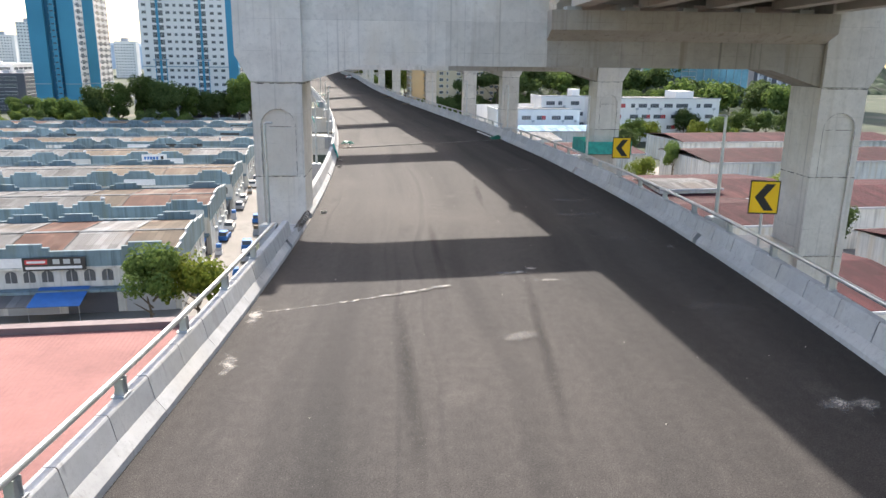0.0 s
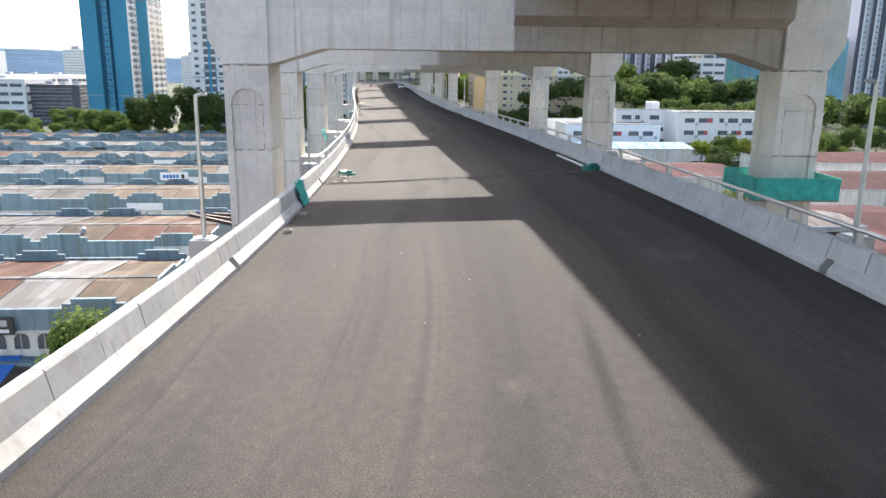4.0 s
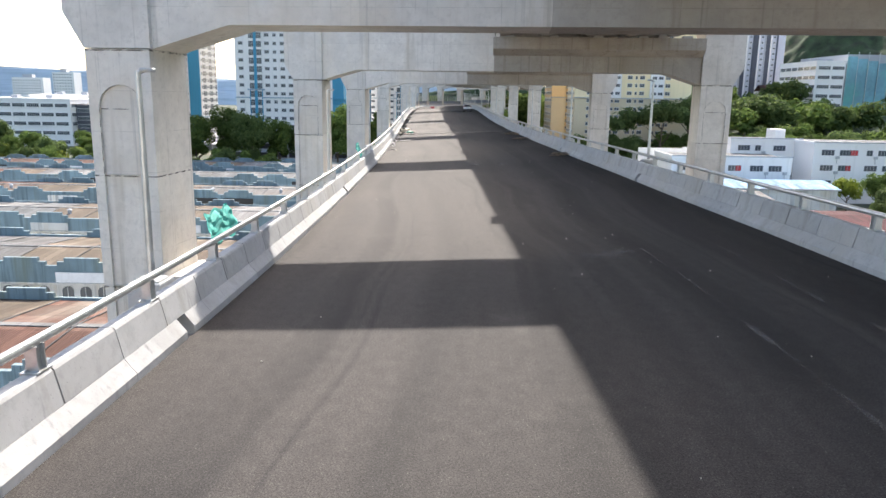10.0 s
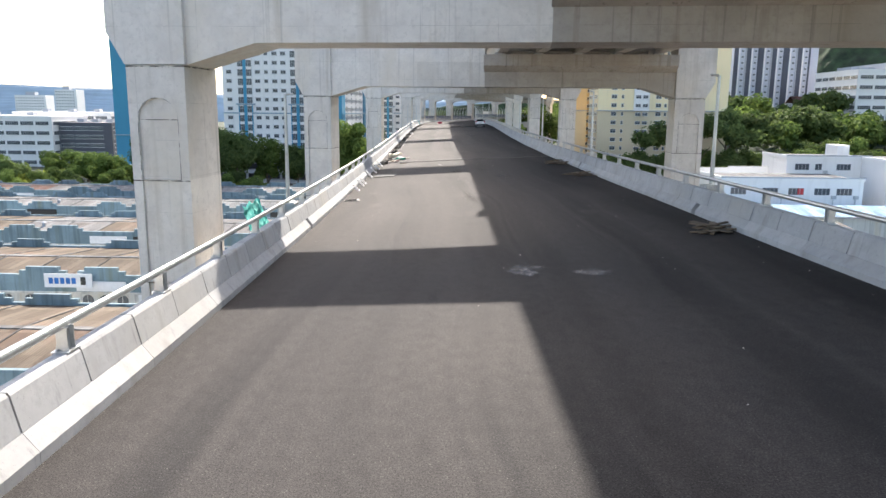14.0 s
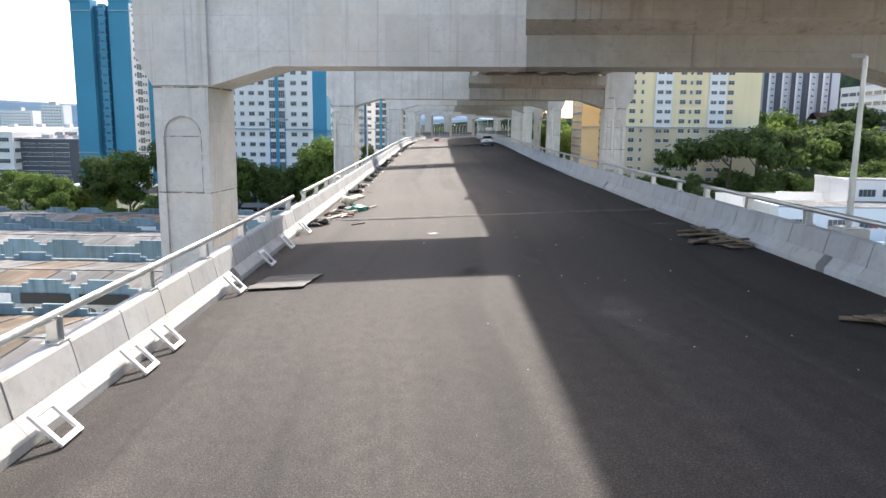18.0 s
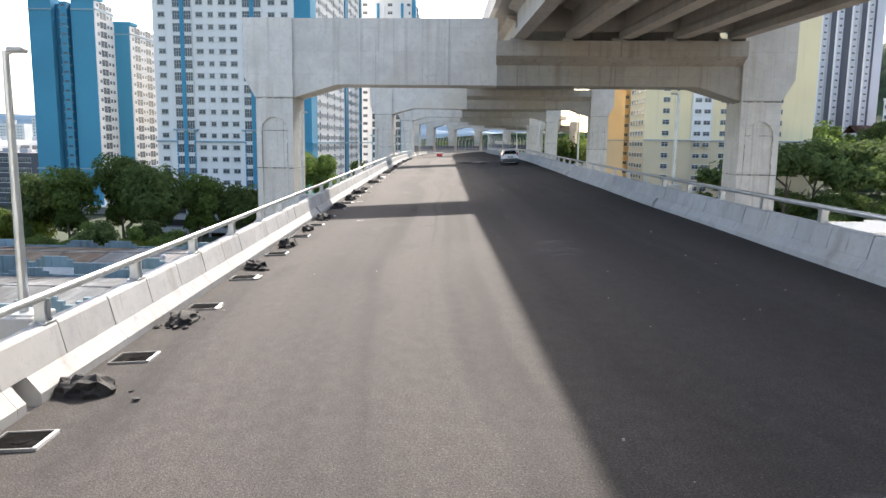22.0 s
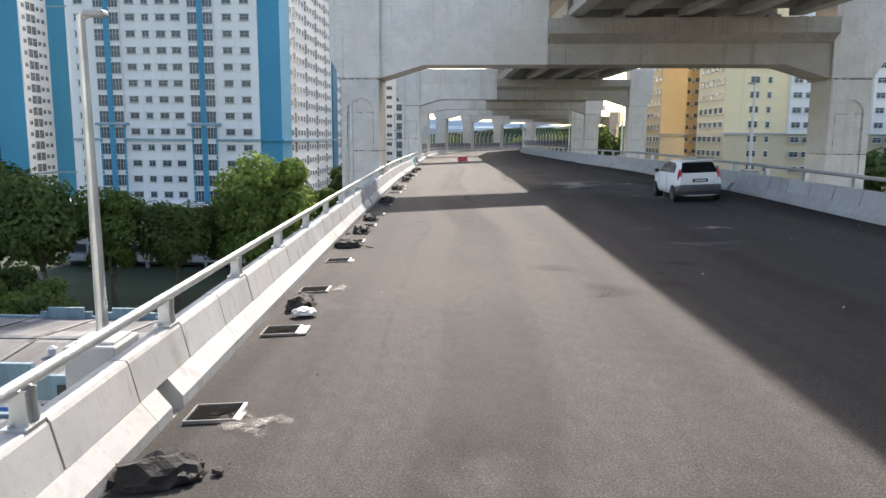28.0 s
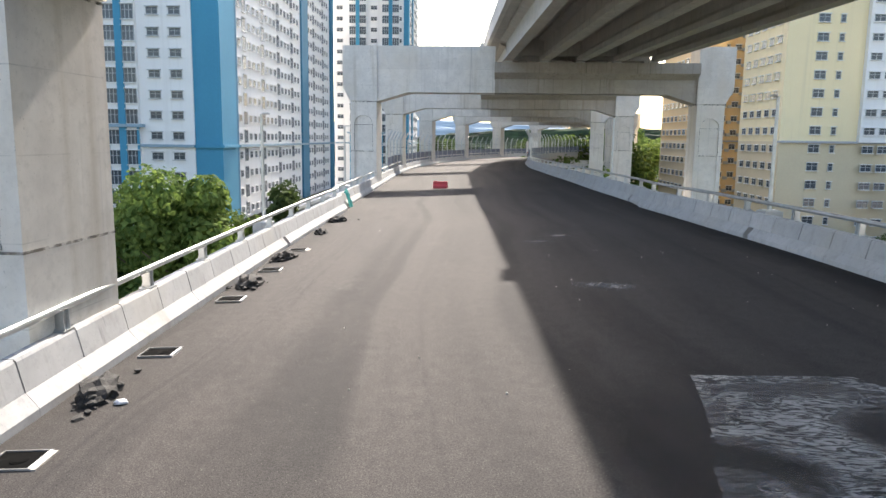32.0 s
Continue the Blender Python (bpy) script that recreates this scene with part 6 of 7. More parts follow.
# woods on the slope behind the factories
def far_woods(name, label, material, seed, places):
    rnd = random.Random(seed)
    crowns = [crown_mesh("crown", seed + k, 4.8, 3.2, material, 900, 0.42, 14) for k in range(2)]
    shapes = []
    for me in crowns:
        co = np.empty(len(me.vertices) * 3)
        me.vertices.foreach_get("co", co)
        shapes.append(co.reshape(-1, 3))
        bpy.data.meshes.remove(me)
    out = []
    for u0, u1, v0, v1, n, z in places:
        for _ in range(n):
            a, q = rnd.uniform(0, 6.28), rnd.uniform(1.4, 2.1)
            x, y = XY(rnd.uniform(u0, u1), rnd.uniform(v0, v1))
            turn = np.array(((math.cos(a), math.sin(a), 0), (-math.sin(a), math.cos(a), 0), (0, 0, 1)))
            out.append(rnd.choice(shapes) @ turn * q + np.array((x, y, z + 6.6 * q)))
    verts = np.concatenate(out)
    me = bpy.data.meshes.new(name)
    me.from_pydata(verts, [], np.arange(len(verts)).reshape(-1, 4).tolist())
    me.materials.append(material)
    tagged(new(name, me), label, "woods", kind="stuff")
far_woods("far_woods", "dense mid-green woods on the slope behind the factories", LEAF_A, 201, ((160, 250, 300, 400, 14, 0.0), (100, 180, 350, 420, 20, 8.0), (120, 230, 425, 470, 16, 15.0)))
far_woods("far_woods", "dense dark green woods on the slope behind the factories", LEAF_C, 211, ((160, 250, 300, 400, 10, 0.0), (100, 180, 350, 420, 14, 8.0), (120, 230, 425, 470, 10, 15.0)))

for k in range(4):
    th = shed(178.0 + k * 10.5, 187.0 + k * 10.5, 484.0, 496.0, 31.0 + 0.6 * (k % 2), ROOF_RUST, "house with a red tiled roof on the wooded slope", rise=3.4, name="hill_house")
    slab(th, "window", PANE, 2.0, 3.6, 0.36, 0.42, 27.5, 29.0)
    slab(th, "window", PANE, 5.2, 6.8, 0.36, 0.42, 27.5, 29.0)
def flat_crown(u, v, s, z=0.0):
    th = tagged(new("rain_tree"), "broad umbrella-shaped rain tree with a flat spreading crown", "tree", "trees of the town")
    th.matrix_basis = Matrix.Translation((*XY(u, v), z)) @ Matrix.Scale(s, 4)
    part("trunk", trunk_mesh(91, 9.0, 0.35), None, th)
    for k, (x, y, q) in enumerate(((0, 0, 11.6), (4.5, 1.0, 10.6), (-4.6, -1.0, 10.4), (1.5, 4.0, 10.9), (-1.5, -4.0, 10.9), (7.2, 0, 9.3), (-7.4, 0, 9.2))):
        part("crown", RAIN_CROWN, None, th, m=pose(x, y, q, 0, 0, k * 50))
RAIN_CROWN = crown_mesh("crown", 66, 3.6, 0.9, LEAF_C, 900, 0.3, 9)
flat_crown(77, 318, 1.85)
flat_crown(92, 336, 1.7, 4.0)

# ---- hills ----
def hill(name, cu, cv, ru, rv, h, material, label, seed):
    bm = bmesh.new()
    n = 150
    rows = []
    for i in range(n + 1):
        row = []
        for j in range(n + 1):
            a, b = 2 * i / n - 1, 2 * j / n - 1
            r = math.hypot(a, b)
            z = max(0.0, math.cos(min(r, 1.0) * math.pi / 2)) ** 1.2 * h * (0.75 + 0.5 * noise.noise(Vector((a * 2.2 + seed, b * 2.2, 0.3)))) + (7.0 * (0.6 - noise.voronoi(Vector((a * ru / 9, b * rv / 9, seed)))[0][0]) if h > 100 else 3.0 * noise.noise(Vector((a * 26, b * 26, seed))))
            if r >= 1:
                z = -3
            row.append(bm.verts.new((*XY(cu + a * ru, cv + b * rv), z - 1)))
        rows.append(row)
    for r, q in zip(rows, rows[1:]):
        for j in range(n):
            bm.faces.new((r[j], r[j + 1], q[j + 1], q[j]))
    ob = new(name, mesh_of(name, bm, material))
    for p in ob.data.polygons:
        p.use_smooth = True
    tagged(ob, label, "hill", kind="structure")
hill("mound", 165.0, 440.0, 120.0, 110.0, 30.0, HILL, "wooded embankment below the towers", 2.0)
hill("hill_near", 430.0, 800.0, 230.0, 200.0, 150.0, HILL, "steep wooded green hill behind the town", 1.0)
hill("hill_far", -700.0, 1600.0, 1500.0, 60.0, 88.0, HAZE_HILL, "far hills on the horizon with blue haze painted into their colour", 4.0)
hill("hill_far_north", 250.0, 1000.0, 520.0, 60.0, 52.0, HILL, "low wooded ridge beyond the viaduct", 7.0)
def skyline():
    rnd = random.Random(9)
    for u, v, w, h in ((-330, 900, 24, 62), (-300, 920, 14, 55), (-400, 1000, 30, 50), (-480, 950, 26, 46), (-250, 980, 26, 44), (-560, 1000, 40, 40)):
        th = thing("distant_tower", UVP(u, v), "pale distant high-rise on the hazy skyline", "tower", "distant towers")
        slab(th, "wall", WHITE_PAINT, 0, w, 0, 18, 0, h)
        slab(th, "roof_house", GREY_PAINT, w * 0.3, w * 0.6, 4, 12, h, h + 4)
        fast_windows(th, pose(0, 0, 0), w, 1, int(h / 3.4), 3.4, [(c, "m") for c in np.arange(2, w - 1, 3.4)])
skyline()

# ---- things on the road ----
def on_road(y, f, dz=0.0, turn=0.0):
    """A pose on the road's surface, local y along the road."""
    p = road_at(y, f)
    a, b = road_at(y - 0.5, f), road_at(y + 0.5, f)
    d = (b - a).normalized()
    l, r = road_at(y, 0.0), road_at(y, 1.0)
    bank = math.degrees(math.atan2(r.z - l.z, (r - l).length))
    return Matrix.Translation(p + Vector((0, 0, dz))) @ pose(0, 0, 0, 0, 0, math.degrees(math.atan2(-d.x, d.y)) + turn) @ pose(0, 0, 0, math.degrees(math.asin(d.z)), -bank if abs(turn) < 1 else 0, 0)

# hatchback car
# along the car from the rear: y, height of the top line, half-width of the roof edge, of the belt, of the sill
CAR_ROWS = ((0.00, 0.78, 0.60, 0.70, 0.66), (0.03, 0.90, 0.64, 0.76, 0.74), (0.09, 1.03, 0.655, 0.79, 0.79), (0.40, 1.475, 0.60, 0.81, 0.81), (0.55, 1.52, 0.60, 0.82, 0.82), (1.10, 1.555, 0.605, 0.83, 0.83), (1.75, 1.53, 0.60, 0.83, 0.83),
            (2.02, 1.465, 0.59, 0.83, 0.83), (2.72, 1.03, 0.66, 0.82, 0.82), (3.10, 0.965, 0.66, 0.80, 0.81), (3.42, 0.86, 0.62, 0.75, 0.78), (3.58, 0.74, 0.54, 0.66, 0.72), (3.66, 0.62, 0.42, 0.54, 0.62))
def car_section(top, roof, belt, sill):
    """Half a cross-section, from the underside up to the middle of the roof."""
    zb = min(1.0, top - 0.10)
    up = top - zb
    return ((sill * 0.9, 0.21), (sill, 0.30), (belt + 0.004, min(0.62, zb - 0.08)), (belt - 0.012, zb - 0.03), (belt - 0.045, zb + 0.03 * min(1, up / 0.3)),
            (roof + 0.035, top - 0.075 * min(1, up / 0.4)), (roof - 0.05, top - 0.018), (roof * 0.5, top - 0.004), (0.0, top))
def hatchback(m):
    car = thing("hatchback_car", m, "small white hatchback car with grey bumpers parked on the asphalt", "car")
    bm = bmesh.new()
    rings = []
    for y, *q in CAR_ROWS:
        half = car_section(*q)
        rings.append([bm.verts.new((-x, y, z)) for x, z in half] + [bm.verts.new((x, y, z)) for x, z in half[-2::-1]])
    n = len(rings[0])
    for a, b in zip(rings, rings[1:]):
        for k in range(n - 1):
            bm.faces.new((a[k], a[k + 1], b[k + 1], b[k]))
        bm.faces.new((a[n - 1], a[0], b[0], b[n - 1]))
    bm.faces.new(rings[0])
    bm.faces.new(rings[-1][::-1])
    body = part("body", bm, CAR_WHITE, car, smooth=True)
    sub = body.modifiers.new("round", 'SUBSURF')
    sub.levels = sub.render_levels = 1
    def wedge(name, prof, w0, w1, material, label="", parent=car):
        """A side profile (y, z) drawn across the car, rounded."""
        bm = bmesh.new()
        prism(bm, prof, -w0, w0, 'x')
        for v in bm.verts:
            v.co.x *= 1 + (w1 / w0 - 1) * min(max((v.co.y + 0.1) / 0.5, 0), 1)
        bmesh.ops.bevel(bm, geom=list(bm.edges), offset=0.035, segments=3, affect='EDGES')
        return part(name, bm, material, parent, label, smooth=True)
    wedge("rear_bumper", ((-0.07, 0.34), (-0.09, 0.50), (-0.05, 0.64), (0.12, 0.67), (0.34, 0.62), (0.34, 0.24), (0.05, 0.24)), 0.74, 0.85, CAR_GREY, "dark grey plastic rear bumper")
    wedge("front_bumper", ((3.36, 0.24), (3.36, 0.52), (3.6, 0.55), (3.70, 0.45), (3.66, 0.26)), 0.62, 0.62, CAR_WHITE)
    wedge("roof_spoiler", ((0.24, 1.47), (0.30, 1.51), (0.62, 1.545), (0.62, 1.50)), 0.56, 0.58, CAR_WHITE)
    def pane(name, pts, off, material=CAR_GLASS):
        bm = bmesh.new()
        q = [Vector(p) for p in pts]
        nv = (q[1] - q[0]).cross(q[2] - q[0]).normalized() * off
        A, B = [bm.verts.new(p + nv) for p in q], [bm.verts.new(p - nv) for p in q]
        bm.faces.new(A)
        bm.faces.new(B[::-1])
        for i in range(len(q)):
            k = (i + 1) % len(q)
            bm.faces.new((A[i], A[k], B[k], B[i]))
        return part(name, bm, material, car)
    pane("rear_window", ((-0.62, 0.125, 1.075), (0.62, 0.125, 1.075), (0.64, 0.20, 1.19), (0.55, 0.375, 1.435), (-0.55, 0.375, 1.435), (-0.64, 0.20, 1.19)), 0.014)
    pane("windscreen", ((-0.68, 2.66, 1.065), (0.68, 2.66, 1.065), (0.57, 2.07, 1.43), (-0.57, 2.07, 1.43)), 0.014)
    pane("grille", ((-0.4, 3.665, 0.5), (0.4, 3.665, 0.5), (0.4, 3.66, 0.58), (-0.4, 3.66, 0.58)), 0.03, BLACK_SIGN)
    for s in (-1, 1):
        side = lambda z: s * (0.785 - 0.155 * (z - 1.03) / 0.44 + 0.006)
        for pts in (((0.60, 1.07), (1.32, 1.06), (1.34, 1.44), (0.95, 1.44), (0.66, 1.33)), ((1.40, 1.06), (2.46, 1.05), (2.36, 1.15), (1.98, 1.40), (1.80, 1.44), (1.40, 1.445))):
            pane("side_window", [(side(z), y, z) for y, z in pts], 0.012)
        pane("tail_lamp", [(s * x, y, z) for x, y, z in ((0.66, 0.035, 0.80), (0.79, 0.14, 0.82), (0.765, 0.20, 1.05), (0.69, 0.24, 1.23), (0.645, 0.17, 1.17), (0.655, 0.075, 1.0))], 0.022, TAIL_RED)
        pane("headlamp", [(s * x, y, z) for x, y, z in ((0.70, 3.46, 0.74), (0.50, 3.60, 0.70), (0.48, 3.56, 0.80), (0.70, 3.34, 0.88))], 0.02, WHITE_PLASTIC)
        bm = bmesh.new()
        box(bm, s * 0.92 - 0.085, s * 0.92 + 0.085, 2.36, 2.46, 1.02, 1.15, 0.035)
        part("mirror", bm, BLACK_SIGN, car, smooth=True)
        for y in (1.24, 2.16):
            bm = bmesh.new()
            box(bm, s * 0.832 - 0.012, s * 0.832 + 0.012, y - 0.16, y, 0.86, 0.895, 0.006)
            part("door_handle", bm, CAR_WHITE, car)
        for y in (1.36, 2.44):
            bm = bmesh.new()
            box(bm, s * 0.8355 - 0.003, s * 0.8355 + 0.003, y - 0.006, y + 0.006, 0.34, 0.95)
            part("door_gap", bm, CAR_GREY, car)
        for y in (0.60, 2.98):
            bm = bmesh.new()
            cyl(bm, (s * 0.60, y, 0.30), (s * 0.842, y, 0.30), 0.325, n=24)
            part("wheel_arch", bm, BLACK_SIGN, car)
            w = part("wheel", _wheel(s), RUBBER, car, m=pose(s * 0.775, y, 0.285))
            part("rim", _rim(s), CAR_RIM, w, "dark grey alloy wheel rim")
    bm = bmesh.new()
    box(bm, -0.27, 0.27, -0.012, 0.02, 0.74, 0.86)
    part("number_plate", bm, BLACK_SIGN, car)
    bm = bmesh.new()
    box(bm, -0.2, 0.2, -0.016, -0.012, 0.775, 0.825)
    part("plate_bar", bm, WHITE_PLASTIC, car)
def _wheel(s):
    bm = bmesh.new()
    cyl(bm, (-0.09, 0, 0), (0.09, 0, 0), 0.285, n=28)
    bmesh.ops.bevel(bm, geom=[e for e in bm.edges if e.calc_face_angle(0) > 1.2], offset=0.035, segments=2, affect='EDGES')
    return bm
def _rim(s):
    bm = bmesh.new()
    for k in range(24):
        a, b = 6.28319 * k / 24, 6.28319 * (k + 1) / 24
        for (r0, x0), (r1, x1) in (((0.20, 0.085), (0.205, 0.097)), ((0.205, 0.097), (0.18, 0.097)), ((0.18, 0.097), (0.17, 0.07))):
            bm.faces.new([bm.verts.new((s * x, r * math.cos(t), r * math.sin(t))) for t, r, x in ((a, r0, x0), (b, r0, x0), (b, r1, x1), (a, r1, x1))])
    for k in range(7):
        a = k * 0.8976
        cyl(bm, (s * 0.088, 0.03 * math.cos(a), 0.03 * math.sin(a)), (s * 0.084, 0.185 * math.cos(a), 0.185 * math.sin(a)), 0.024, 0.016, n=6)
    cyl(bm, (s * 0.07, 0, 0), (s * 0.098, 0, 0), 0.045, n=12)
    return bm
CAR_GLASS = glass_mat("tinted_car_glass", (0.012, 0.013, 0.015), 0.05)
CAR_RIM = mat("dark_alloy", (0.16, 0.16, 0.165), 0.4, metal=0.7, vary=0.15, scale=8)
hatchback(on_road(220.3, 0.838))

# white lorry far off on the bend
def lorry(m):
    th = thing("box_lorry", m, "white box lorry parked far off on the bend", "lorry")
    bm = bmesh.new()
    box(bm, -1.1, 1.1, 0, 4.6, 0.9, 3.2, 0.04)
    part("box_body", bm, CAR_WHITE, th)
    bm = bmesh.new()
    prism(bm, ((4.7, 0.6), (6.3, 0.6), (6.35, 1.3), (6.0, 2.3), (4.7, 2.4)), -1.0, 1.0, 'x')
    part("cab", bm, CAR_WHITE, th)
    bm = bmesh.new()
    box(bm, -0.5, 0.5, 0, 6.2, 0.55, 0.88)
    part("chassis", bm, CAR_GREY, th)
    for x in (-0.85, 0.85):
        for y in (1.2, 5.4):
            bm = bmesh.new()
            cyl(bm, (x - 0.14, y, 0.45), (x + 0.14, y, 0.45), 0.45, n=14)
            part("wheel", bm, RUBBER, th)
        bm = bmesh.new()
        box(bm, x - 0.12, x + 0.12, -0.03, 0.0, 0.92, 1.08)
        part("tail_lamp", bm, TAIL_RED, th)
i = 296 + 112
lorry(pose(*LEFT[i].lerp(RIGHT[i], 0.80), 0, 0, road_frame(i)[2] + 0.0))

# red water-filled road barrier
def water_barrier(m):
    th = thing("water_barrier", m, "red plastic water-filled road barrier standing on the asphalt", "road barrier")
    bm = bmesh.new()
    prism(bm, ((-0.28, 0.0), (0.28, 0.0), (0.26, 0.22), (0.12, 0.42), (0.10, 0.78), (-0.10, 0.78), (-0.12, 0.42), (-0.26, 0.22)), -0.85, 0.85, 'y')
    part("shell", bm, RED_PLASTIC, th)
    for y in (-0.5, 0.5):
        bm = bmesh.new()
        cyl(bm, (0, y, 0.78), (0, y, 0.84), 0.07, n=10)
        part("filler_cap", bm, RED_PLASTIC, th)
water_barrier(pose(-63.3, 271.0, (LEFT[311] * 0.7 + RIGHT[311] * 0.3).z + 0.03, 0, 0, 95) @ Matrix.Diagonal((0.9, 0.6, 0.62, 1)))

# chevron signs
def chevron_sign(y, off):
    m = RL.spot(RL.by_y(y), off, True) @ pose(0, 0, 0, 0, 0, -4)
    th = thing("chevron_sign", m, "amber square curve sign with a black chevron on a post", "road sign", "curve chevron signs")
    bm = bmesh.new()
    cyl(bm, (0, 0.04, -0.3), (0, 0.04, 2.55), 0.04, n=8)
    part("post", bm, GALV, th)
    for n, mtl, w, y0 in (("plate", BLACK_SIGN, 0.44, -0.005), ("field", AMBER_SIGN, 0.405, -0.010)):
        bm = bmesh.new()
        box(bm, -w, w, y0 - 0.004, y0 + 0.006, 2.2 - w * 1.15, 2.2 + w * 1.15)
        part(n, bm, mtl, th)
    bm = bmesh.new()
    prism(bm, ((-0.28, 2.2), (0.02, 2.6), (0.30, 2.6), (0.0, 2.2), (0.30, 1.8), (0.02, 1.8)), -0.018, -0.013, 'y')
    part("chevron", bm, BLACK_SIGN, th)
for y, off in ((21.75, 0.72), (35.4, 0.40)):
    chevron_sign(y, off)

# drain pits and lumps of broken asphalt along the inner edge
def drain(y, f=0.033):
    th = thing("road_drain", on_road(y, f, 0.02) @ Matrix.Diagonal((0.82, 0.88, 1, 1)), "open road drain with a thin steel rim, its pit shade a flat black plate", "drain", "open road drains")
    rnd = random.Random(int(y * 10))
    # the right-hand steel bar is white: its lit side put into the colour
    for x0, x1, y0, y1, mtl in ((-0.36, 0.36, -0.29, -0.27, RIM), (-0.36, 0.36, 0.27, 0.29, RIM), (-0.36, -0.34, -0.27, 0.27, RIM), (0.31, 0.36, -0.27, 0.27, WHITE_PLASTIC)):
        bm = bmesh.new()
        box(bm, x0, x1, y0, y1, -0.02, 0.018)
        part("rim_bar", bm, mtl, th)
    # flat plate in place of a hole, the depth's shade painted black
    bm = bmesh.new()
    box(bm, -0.33, 0.30, -0.26, 0.26, -0.02, 0.004)
    part("pit", bm, PIT, th)
    bm = bmesh.new()
    cyl(bm, (0.03, 0, 0.004), (0.03, 0, 0.012), 0.13, 0.12, 14)
    part("pipe_mouth", bm, PIT, th)
    bm = bmesh.new()
    cyl(bm, (0.03, 0, 0.012), (0.03, 0, 0.015), 0.09, 0.09, 14)
    part("pipe_bore", bm, PIT, th)
    if rnd.random() < 0.45:
        bm = bmesh.new()
        box(bm, 0.36, 0.36 + rnd.uniform(0.06, 0.16), -0.3, rnd.uniform(-0.1, 0.3), -0.01, 0.012)
        part("cement_lip", bm, DUST, th)
PIT = mat("drain_pit_shade", (0.006, 0.006, 0.006), 0.95, spec=0.03, vary=0.4, scale=6, stain=(0.02, 0.02, 0.019), stain_scale=4)
RIM = mat("dull_steel_rim", (0.22, 0.22, 0.215), 0.7, vary=0.3, scale=6)
def lump_mesh(seed, n=110, r=0.46):
    rnd = random.Random(seed)
    bm = bmesh.new()
    for k in range(n):
        a, d = rnd.uniform(0, 6.28), abs(rnd.gauss(0, 0.5)) * r
        c = Vector((d * math.cos(a) * 0.75, d * math.sin(a) * 1.5, 0.02 + rnd.uniform(0, 0.24) * max(0.1, 1 - d / r * 0.9)))
        s = rnd.choice((0.02, 0.03, 0.05, 0.075)) * rnd.uniform(0.7, 1.3)
        g = bmesh.ops.create_icosphere(bm, subdivisions=1, radius=s)
        for v in g["verts"]:
            v.co = Vector((v.co.x * rnd.uniform(0.6, 1.3), v.co.y * rnd.uniform(0.7, 1.4), v.co.z * rnd.uniform(0.2, 0.7))) + c
    g = bmesh.ops.create_icosphere(bm, subdivisions=3, radius=r)
    for v in g["verts"]:
        k = 1 + 0.35 * noise.noise(v.co * 7 + Vector((seed, 0, 0))) + 0.2 * noise.noise(v.co * 19)
        v.co = Vector((v.co.x * 0.6 * k, v.co.y * 1.05 * k, max(0.0, v.co.z * 0.58 * k)))
    return mesh_of("asphalt_lumps", bm, LOOSE_ASPHALT)
LUMPS = [lump_mesh(k) for k in range(4)]
for y in (120.4, 150.2, 153.1, 156.0, 159.2, 162.1, 165.6, 169.2, 172.3, 175.3, 178.5, 181.5, 185.6, 189.2, 192.7, 195.9, 199.0, 202.3, 205.2, 208.4, 211.4, 214.8, 218.0, 221.2, 224.2, 227.2, 231.2, 235.1, 238.6, 242.0):
    drain(y)
for k, y in enumerate((151.6, 154.6, 158.1, 163.4, 167.2, 170.9, 174.3, 179.0, 183.6, 187.6, 190.8, 197.5, 203.9, 210.4, 213.3, 216.3, 222.7, 229.2, 236.7, 240.3, 246.0, 250.0)):
    ob = tagged(new("asphalt_heap", LUMPS[k % 4]), "small heap of broken black asphalt lumps beside the barrier", "rubble", "heaps of broken asphalt", "stuff")
    ob.matrix_basis = on_road(y, 0.029, 0.0) @ Matrix.Rotation(k * 1.3, 4, 'Z') @ Matrix.Scale(0.75 + 0.25 * ((k * 7) % 5) / 4, 4) if k % 2 else on_road(y, 0.032, 0.0) @ Matrix.Scale(0.8 + 0.25 * ((k * 3) % 5) / 4, 4)
# pale cement smears round the drains
def film_sheet():
    bm = bmesh.new()
    bmesh.ops.create_grid(bm, x_segments=6, y_segments=6, size=1.0)
    return bm
FILMS = {m.name: mesh_of(m.name, film_sheet(), m) for m in (CEMENT_FILM, DUST_FILM, TYRE_FILM, PIT_FILM, GRIT_FILM, SLURRY_FILM)}
film_count = [0]
def smear(y, f, rx, ry, material=CEMENT_FILM, turn=0.0, label="pale dried cement smear on the asphalt", name="cement_smear"):
    film_count[0] += 1
    ob = tagged(new(name, FILMS[material.name]), label, "stain", "smears on the road")
    ob.matrix_basis = on_road(y, f, 0.022 + 0.0012 * (film_count[0] % 9)) @ Matrix.Rotation(radians(turn), 4, 'Z') @ Matrix.Diagonal((rx, ry, 1, 1))
